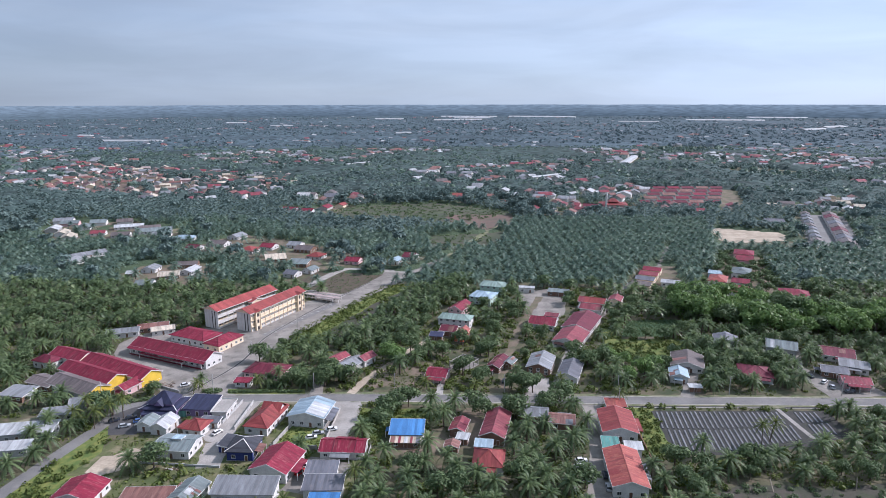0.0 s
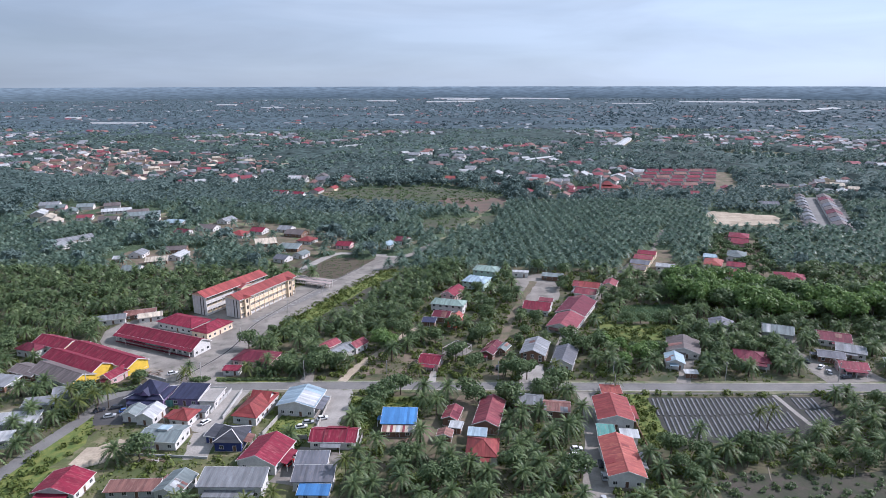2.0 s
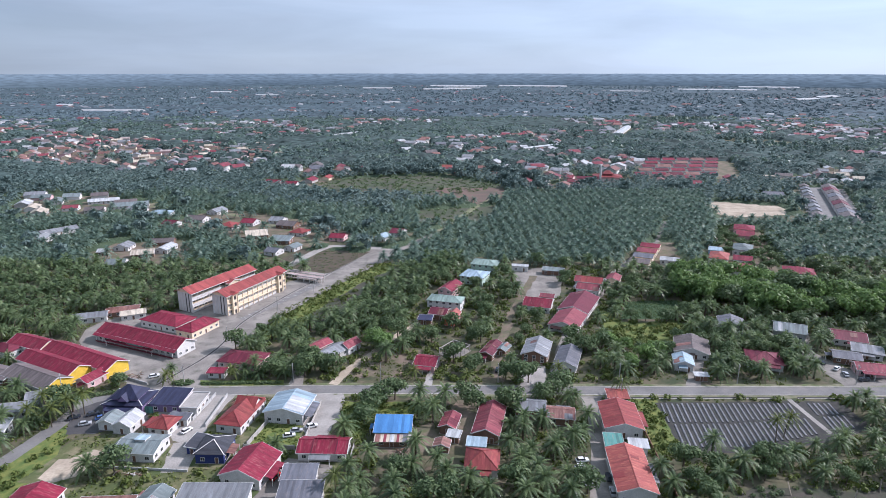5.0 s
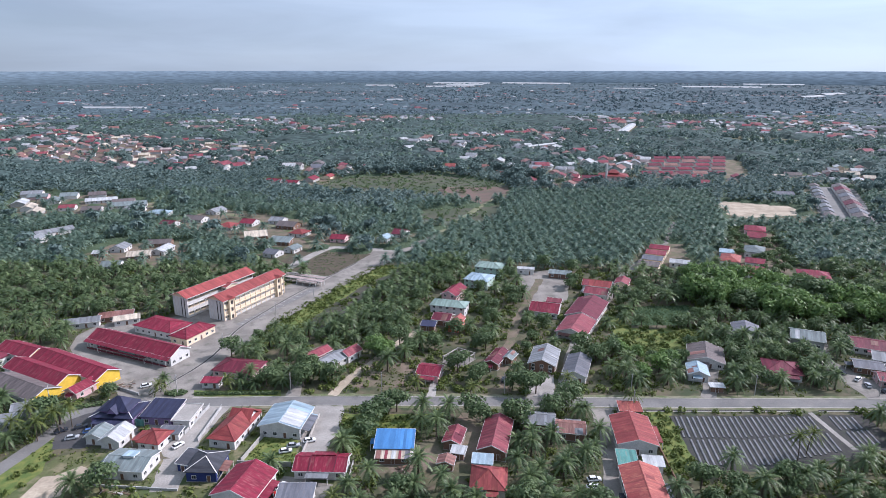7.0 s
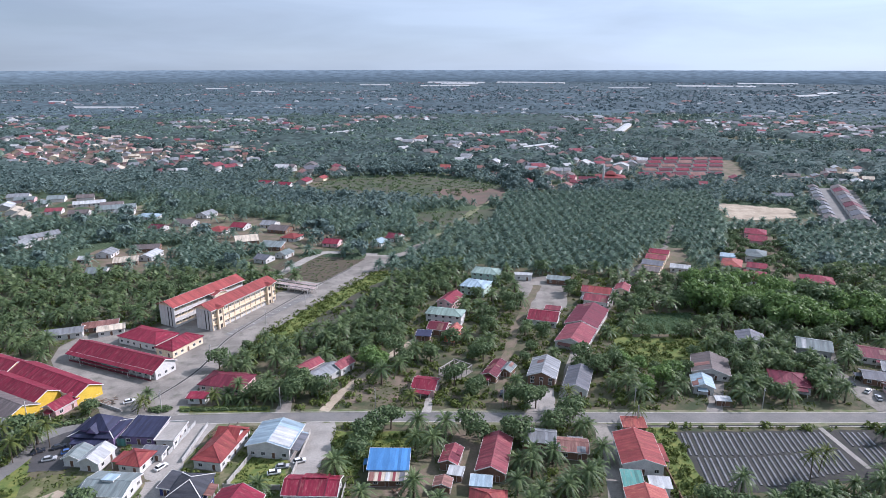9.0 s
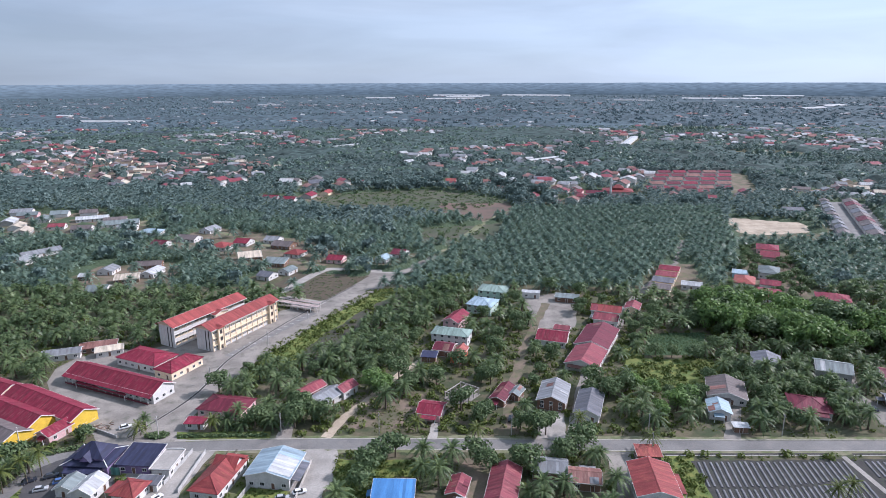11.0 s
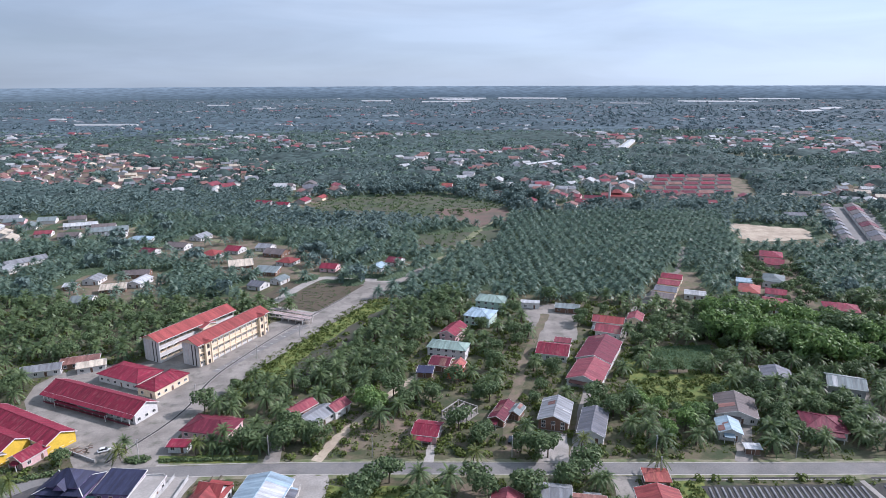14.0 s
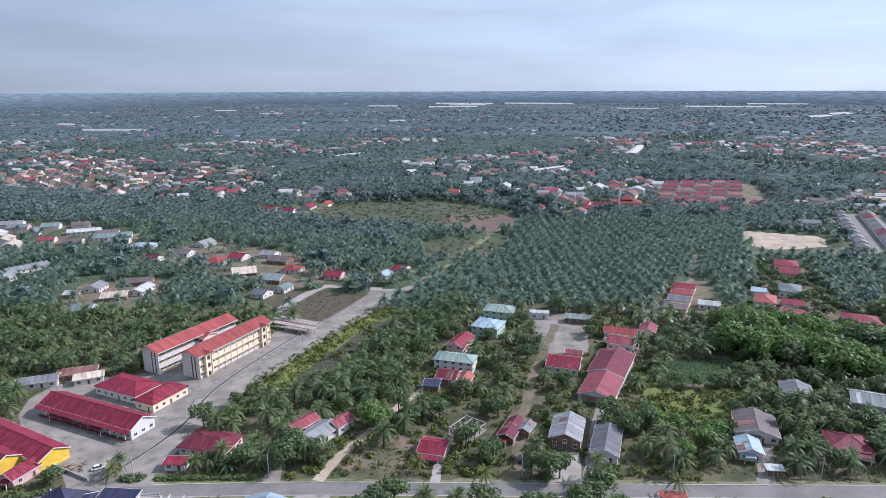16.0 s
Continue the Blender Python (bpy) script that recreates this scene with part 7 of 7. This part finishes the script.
# undergrowth that closes the groves below their crowns
def undergrowth(x0, y0, x1, y1, step):
    nx, ny = int((x1 - x0) / step), int((y1 - y0) / step)
    P = np.array([(x0 + i * step, y0 + j * step) for j in range(ny + 1) for i in range(nx + 1)], float)
    ok = free(P, 7) & ~inside(P, VILLAGE) & ~inside(P, HAMLET) & ~inside(P, [(-226, 450), (-172, 450), (-162, 402), (-205, 384), (-226, 408)])
    V = [(x, y, -0.4 + min(1, max(0, (y - y0 - 6 * noise.noise((x * 0.05, 3, 1)) - 4) / 18)) * (2.3 + 1.5 * noise.noise((x * 0.13, y * 0.13, 8)) + 0.8 * noise.noise((x * 0.4, y * 0.4, 8))) if o else -0.5) for (x, y), o in zip(P, ok)]
    Fc = [(j * (nx + 1) + i, j * (nx + 1) + i + 1, (j + 1) * (nx + 1) + i + 1, (j + 1) * (nx + 1) + i) for j in range(ny) for i in range(nx)]
    me = bpy.data.meshes.new("undergrowth")
    me.from_pydata(V, [], Fc)
    me.polygons.foreach_set("use_smooth", [True] * len(Fc))
    me.materials.append(M["under"])
    tagged(new("undergrowth", me), "dense dark green undergrowth below the palms", "undergrowth", kind="stuff")


undergrowth(-600, 395, 600, 830, 5.0)
# distant canopy: crowns packed side by side, cell by cell, with clearings round the houses
def canopy_sheet(name, r0, r1, rows, cols, cell, base, crown, mat, label):
    V, Fc = [], []
    for i in range(rows + 1):
        r = r0 * (r1 / r0) ** (i / rows)
        for j in range(cols + 1):
            an = radians(-40 + 80 * j / cols)
            x, y = r * math.sin(an), r * math.cos(an) + 30
            if noise.noise((x * 0.0028, y * 0.0028, 5)) < -0.52 or i == 0:
                V.append((x, y, -0.4))
                continue
            ds, ps = noise.voronoi((x / cell, y / cell, 0.5))
            own = noise.noise((ps[0].x * 7.3, ps[0].y * 7.3, 2.0))
            V.append((x, y, base + 1.5 * noise.noise((x * 0.012, y * 0.012, 1)) + crown * (1 + 0.8 * own) * (1 - min(1.0, 1.5 * ds[0] * ds[0]))))
    low = np.zeros(len(V), bool)
    P = np.array(V)[:, :2]
    for x, y, c, s_, a, b in FOOT:
        if y > r0 * 0.7:
            d = P - (x, y)
            u, v = d[:, 0] * c + d[:, 1] * s_, -d[:, 0] * s_ + d[:, 1] * c
            low |= (np.abs(u) < a + 7) & (np.abs(v) < b + 7)
    low |= ~free(P, 2)
    V = [(p[0], p[1], -0.4 if l else p[2]) for p, l in zip(V, low)]
    for i in range(rows):
        for j in range(cols):
            k = i * (cols + 1) + j
            Fc.append((k, k + 1, k + cols + 2, k + cols + 1))
    me = bpy.data.meshes.new(name)
    me.from_pydata(V, [], Fc)
    me.polygons.foreach_set("use_smooth", [True] * len(Fc))
    me.materials.append(M[mat])
    ob = tagged(new(name, me), label, "forest", kind="stuff")
    if me.polygons[0].normal.z < 0:
        me.flip_normals()
    return ob


# both sheets hold painted haze and the shade between crowns in their colour
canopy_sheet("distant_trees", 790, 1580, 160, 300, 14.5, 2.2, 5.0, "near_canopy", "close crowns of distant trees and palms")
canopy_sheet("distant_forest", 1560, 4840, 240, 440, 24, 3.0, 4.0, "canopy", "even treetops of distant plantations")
# taller stands that rise out of the distant canopy
Pq = grid(-900, 800, 900, 1330, 13, 4.5, 17, 91)
zq = np.array([noise.noise((p[0] * 0.011, p[1] * 0.011, 12)) for p in Pq])
Pq = Pq[(np.abs(Pq[:, 0]) < 0.72 * Pq[:, 1]) & (zq > 0.12) & free(Pq, 6)]
uq = rg.random(len(Pq)) < 0.16
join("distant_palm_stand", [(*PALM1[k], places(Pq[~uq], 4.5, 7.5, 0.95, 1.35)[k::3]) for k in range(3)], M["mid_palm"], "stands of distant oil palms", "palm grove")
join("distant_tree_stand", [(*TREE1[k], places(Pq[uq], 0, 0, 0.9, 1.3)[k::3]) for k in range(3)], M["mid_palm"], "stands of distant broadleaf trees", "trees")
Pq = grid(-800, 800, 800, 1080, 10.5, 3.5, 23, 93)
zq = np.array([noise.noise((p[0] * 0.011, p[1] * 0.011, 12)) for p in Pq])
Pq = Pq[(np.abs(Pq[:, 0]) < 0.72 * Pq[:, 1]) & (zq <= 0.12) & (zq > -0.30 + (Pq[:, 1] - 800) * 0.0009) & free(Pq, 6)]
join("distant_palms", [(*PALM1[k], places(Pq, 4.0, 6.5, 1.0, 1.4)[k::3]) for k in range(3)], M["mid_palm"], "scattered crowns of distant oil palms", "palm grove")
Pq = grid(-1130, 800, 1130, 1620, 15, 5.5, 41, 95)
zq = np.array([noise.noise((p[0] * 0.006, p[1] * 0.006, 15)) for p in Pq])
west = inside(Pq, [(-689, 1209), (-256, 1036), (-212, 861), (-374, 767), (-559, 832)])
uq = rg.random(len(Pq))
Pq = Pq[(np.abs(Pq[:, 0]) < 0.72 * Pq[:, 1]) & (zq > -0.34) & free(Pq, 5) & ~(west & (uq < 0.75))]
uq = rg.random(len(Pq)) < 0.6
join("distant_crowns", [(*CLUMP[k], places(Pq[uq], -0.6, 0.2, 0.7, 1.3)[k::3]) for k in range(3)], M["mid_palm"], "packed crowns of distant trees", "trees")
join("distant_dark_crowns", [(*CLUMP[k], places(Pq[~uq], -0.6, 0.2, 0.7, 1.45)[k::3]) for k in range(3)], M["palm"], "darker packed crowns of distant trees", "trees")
# stands of crowns out to the far plain, in bands with open land between
Pq = grid(-2300, 1600, 2300, 3150, 34, 13, 12, 96)
zq = np.array([noise.noise((p[0] * 0.0016, p[1] * 0.0042, 18)) for p in Pq])
Pq = Pq[(np.abs(Pq[:, 0]) < 0.72 * Pq[:, 1]) & (zq > -0.22) & free(Pq, 8)]
uq = rg.random(len(Pq)) < 0.5
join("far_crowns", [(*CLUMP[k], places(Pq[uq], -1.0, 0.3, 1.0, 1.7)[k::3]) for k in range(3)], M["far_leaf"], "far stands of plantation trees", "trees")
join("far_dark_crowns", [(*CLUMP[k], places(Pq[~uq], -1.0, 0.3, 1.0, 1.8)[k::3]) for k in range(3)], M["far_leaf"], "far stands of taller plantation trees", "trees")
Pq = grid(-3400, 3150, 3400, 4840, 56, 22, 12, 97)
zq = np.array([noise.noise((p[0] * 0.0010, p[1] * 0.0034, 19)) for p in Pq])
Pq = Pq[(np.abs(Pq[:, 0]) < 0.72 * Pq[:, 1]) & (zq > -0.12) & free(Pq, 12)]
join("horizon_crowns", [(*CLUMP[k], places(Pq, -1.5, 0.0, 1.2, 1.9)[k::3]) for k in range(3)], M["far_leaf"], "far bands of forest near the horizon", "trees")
# bushes and clumps on the meadow
Pg = grid(-150, 500, 70, 740, 9, 4, 25, 81)
zg = np.array([noise.noise((p[0] * 0.02, p[1] * 0.02, 4)) for p in Pg])
ug = rg.random(len(Pg))
Pg = np.concatenate([Pg[(zg > 0.0) & (ug < 0.22) & (inside(Pg, [(-151, 687), (-82, 727), (-10, 743), (70, 681), (2, 597), (-39, 621), (-90, 623), (-125, 644)]) | inside(Pg, [(-19, 555), (34, 566), (43, 514), (5, 496), (-17, 499)]))], np.array([(-14 + i * 5.2, 584 + (i % 3) * 4) for i in range(8)])])
pg = places(Pg, 0, 0, 0.3, 0.65)
Px = grid(-150, 500, 70, 745, 4.2, 2.0, 8, 82)
Px = Px[(inside(Px, [(-151, 687), (-82, 727), (-10, 743), (70, 681), (2, 597), (-39, 621), (-90, 623), (-125, 644)]) | inside(Px, [(-19, 555), (34, 566), (43, 514), (5, 496), (-17, 499)])) & (rg.random(len(Px)) < 0.35)]
join("meadow_grass", [(*TUFT[k], places(Px, 0, 0, 1.6, 3.2)[k::3]) for k in range(3)], M["leaf"], "rough grass tussocks on the meadow", "grass")
Px = np.concatenate([grid(-150, 728, 90, 770, 9, 3.5, 14, 83), grid(60, 640, 112, 740, 10, 4, 14, 84)])
Px = Px[free(Px, 3) & (rg.random(len(Px)) < 0.75)]
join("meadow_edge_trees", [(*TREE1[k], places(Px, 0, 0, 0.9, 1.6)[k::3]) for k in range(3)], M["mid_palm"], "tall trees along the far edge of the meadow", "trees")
join("meadow_bushes", [(*TREE2[k], pg[k::3]) for k in range(3)], M["leaf"], "dark bushes scattered over the meadow", "bushes")
# parking bays by the school
for i in range(13):
    px, py = -92.4 + i * 2.02, 305.5 + i * 4.1
    ob = mesh_ob("parking_line", boxes((0, -0.06, 0.085, 4.2, 0.06, 0.1)), M["trim"])
    ob.matrix_basis = pose(px, py, 0, 0, 0, 158)
    tagged(ob, "white painted parking line", kind="structure")

# ---- poles, walls, cars, clutter ----
POLE = data_of("pole", boxes((-0.11, -0.11, 0, 0.11, 0.11, 8.2)), M["pole"])
ARM = data_of("cross_arm", boxes((-0.9, -0.06, 7.5, 0.9, 0.06, 7.64)), M["steel"])
for x, y, s in ((-140.4, 231.4, 1), (-97.5, 238.4, 1), (-55.9, 240.0, 1), (-22.1, 240.0, 1), (23.4, 239.2, 1), (70.2, 238.7, 1), (67.6, 226.7, 1), (115.7, 237.9, 1), (161.2, 237.1, 1), (-93.6, 278.2, 0.9), (-80.6, 315.9, 0.9), (-67.6, 343.2, 0.8), (205.4, 235.3, 1)):
    r = root("utility_pole", pose(x, y, 0), "slim pale concrete utility pole beside the road", "pole", "utility poles")
    shared("pole", POLE, r, Matrix.Diagonal((1, 1, s, 1)))
    shared("cross_arm", ARM, r, Matrix.Diagonal((1, 1, s, 1)) @ pose(0, 0, 0, 0, 0, 90))


def fence_wall(x0, y0, x1, y1, h=1.6, mt="w_wall", lab="weathered pale plastered boundary wall"):
    L = math.dist((x0, y0), (x1, y1))
    r = root("boundary_wall", pose(x0, y0, 0, 0, 0, math.degrees(math.atan2(y1 - y0, x1 - x0))), lab, "wall", "boundary walls")
    part("wall_panel", boxes((0, -0.07, 0, L, 0.07, h)), M[mt], r)
    part("coping", boxes((-0.05, -0.12, h + 0.002, L + 0.05, 0.12, h + 0.09)), M[mt], r)
    n = max(1, int(L / 3))
    for i in range(n + 1):
        part("pier", boxes((i * L / n - 0.14, -0.14, 0, i * L / n + 0.14, 0.14, h + 0.2)), M[mt], r)


fence_wall(-78, 228.8, -78.7, 208, 1.2, "w_grey", "grey plastered boundary wall")
fence_wall(-82.5, 229.5, -84.5, 211.9, 1.2, "w_grey", "grey plastered boundary wall")
fence_wall(-61.1, 196.3, -56.2, 219.7)
fence_wall(-61.8, 195, -45.5, 194.3)
fence_wall(-43.6, 195, -42.2, 223.6, 1.2)
fence_wall(-63.1, 191.1, -61.8, 183.3, 1.4)
fence_wall(-26.7, 195.3, -27, 185.2, 1.4)
fence_wall(-98.8, 228.8, -85.8, 229.6, 1.5)
fence_wall(-102.7, 185.1, -75.4, 182.8, 0.7, "w_grey", "low grey block wall")
fence_wall(-111.8, 237.9, -153.4, 258.7, 1.0, "w_grey", "low grey school boundary wall")
fence_wall(67.9, 165.1, 69.7, 218.4, 1.2, "w_wood", "dark weathered boundary fence")

def timber_heap(x, y, rot, w, d, n, seed, label, mats=("door", "bark", "pale_wood")):
    """Loose planks, posts and sheets thrown on one heap."""
    q = random.Random(seed)
    r = root("timber_heap", pose(x, y, 0, 0, 0, rot), label, "timber heap", "heaps of timber")
    for i in range(n):
        a, b = q.uniform(1.2, 3.6), q.uniform(0.1, 0.5)
        ob = part("plank", boxes((-a / 2, -b / 2, 0, a / 2, b / 2, 0.07)), M[mats[i % len(mats)]], r)
        ob.matrix_basis = pose(q.uniform(-w, w) / 2, q.uniform(-d, d) / 2, 0.08 + 0.9 * i / n * q.random(), q.uniform(-9, 9), q.uniform(-9, 9), q.uniform(0, 180))


timber_heap(-120.6, 245.0, 20, 7, 5, 34, 1, "heap of old brown planks beside the yellow-gabled hall")
timber_heap(-71.0, 226.8, 28, 9, 2.4, 22, 2, "row of weathered planks behind the red-roofed house")
timber_heap(-12.0, 192.6, 10, 5, 2, 14, 3, "scattered boards before the patched lean-to")
timber_heap(-92.0, 182.0, 0, 10, 2.0, 16, 4, "broken boards along the block wall", ("pale_wood", "pole", "door"))

WHEEL = bmesh.new()
bmesh.ops.create_cone(WHEEL, cap_ends=True, segments=12, radius1=0.31, radius2=0.31, depth=0.2, matrix=pose(0, 0, 0, 90))
WHEEL = data_of("tyre", WHEEL, M["tyre"])
RIM = bmesh.new()
bmesh.ops.create_cone(RIM, cap_ends=True, segments=10, radius1=0.19, radius2=0.17, depth=0.23, matrix=pose(0, 0, 0, 90))
RIM = data_of("rim", RIM, M["steel"])


def car(x, y, rot, paint, label):
    r = root("car", pose(x, y, 0.07, 0, 0, rot), label, "car", "parked cars")
    body = prism([(-0.82, 0.28), (0.82, 0.28), (0.84, 0.6), (0.78, 0.88), (-0.78, 0.88), (-0.84, 0.6)], -2.05, 2.05)
    bmesh.ops.bevel(body, geom=[e for e in body.edges], offset=0.07, segments=2, affect="EDGES")
    part("body", body, M[paint], r)
    bm = bmesh.new()
    vv = [bm.verts.new(p) for p in ((-1.75, -0.74, 0.86), (1.05, -0.74, 0.86), (1.05, 0.74, 0.86), (-1.75, 0.74, 0.86), (-1.3, -0.6, 1.4), (0.35, -0.6, 1.4), (0.35, 0.6, 1.4), (-1.3, 0.6, 1.4))]
    for f in ((4, 5, 6, 7), (0, 1, 5, 4), (1, 2, 6, 5), (2, 3, 7, 6), (3, 0, 4, 7)):
        bm.faces.new([vv[i] for i in f])
    part("cabin_glass", bm, M["glass"], r)
    part("roof_panel", boxes((-1.3, -0.6, 1.402, 0.35, 0.6, 1.45)), M[paint], r)
    for sx in (-1.3, 1.3):
        for sy in (-0.76, 0.76):
            w = shared("wheel", WHEEL, r, pose(sx, sy, 0.25))
            shared("rim", RIM, w, Matrix())
    for sy in (-0.55, 0.55):
        part("headlight", boxes((2.0, sy - 0.16, 0.58, 2.07, sy + 0.16, 0.74)), M["car_white"], r)
    FOOT.append((x, y, 1, 0, 2.3, 2.3))


car(51, 178.8, 85, "car_dark", "dark parked car beside the row house")
car(50.4, 172.2, 85, "car_silver", "silver parked car beside the row house")
car(43.9, 184, 8, "car_white", "white parked van on the drive")
car(-45, 217.8, 80, "car_white", "white parked car beside the pale blue house")
car(-47.1, 204.8, 10, "car_silver", "silver car parked before the pale blue house")
car(-48.9, 201.8, 15, "car_white", "white car parked before the pale blue house")
car(-120.9, 215.8, 30, "car_dark", "dark parked car in the asphalt yard")
car(-116.5, 213.2, 25, "car_blue", "blue parked car in the asphalt yard")
car(-120.2, 209.3, 20, "car_silver", "silver parked car in the asphalt yard")
car(-46, 184.1, 70, "car_white", "white car parked beside the crimson house")
car(-47.8, 179.7, 65, "car_red", "red car parked beside the crimson house")
car(-83.9, 204.9, 60, "car_white", "white car in front of the hipped house")
car(24.1, 249, 80, "car_dark", "dark car parked beside the shack")
car(161.2, 249.6, 40, "car_white", "white car in the hamlet yard")
car(165.8, 239.8, 10, "car_dark", "dark car in the hamlet yard")
car(163.8, 280.8, 70, "car_silver", "silver car beside the workshop")
car(-111.8, 244.4, 30, "car_white", "white van in the school yard")
car(168.5, 241.5, 60, "car_dark", "dark car parked before the hamlet shop")
car(161.8, 244.6, 75, "car_silver", "silver car parked in the hamlet yard")
car(158.2, 255.4, 100, "car_dark", "dark van parked in the hamlet yard")
car(-126.2, 213.4, 40, "car_dark", "black car parked at the lane corner")
car(-113.0, 216.0, 10, "car_silver", "silver car parked beside the purple house")
car(-42.6, 207.6, 20, "car_white", "white car parked at the dusty yard")
car(47.6, 160.8, 88, "car_silver", "silver car parked on the drive")
car(44.9, 187.5, 5, "car_white", "white pickup parked on the drive")
car(44.2, 176.0, 6, "car_silver", "grey car parked at the edge of the drive")
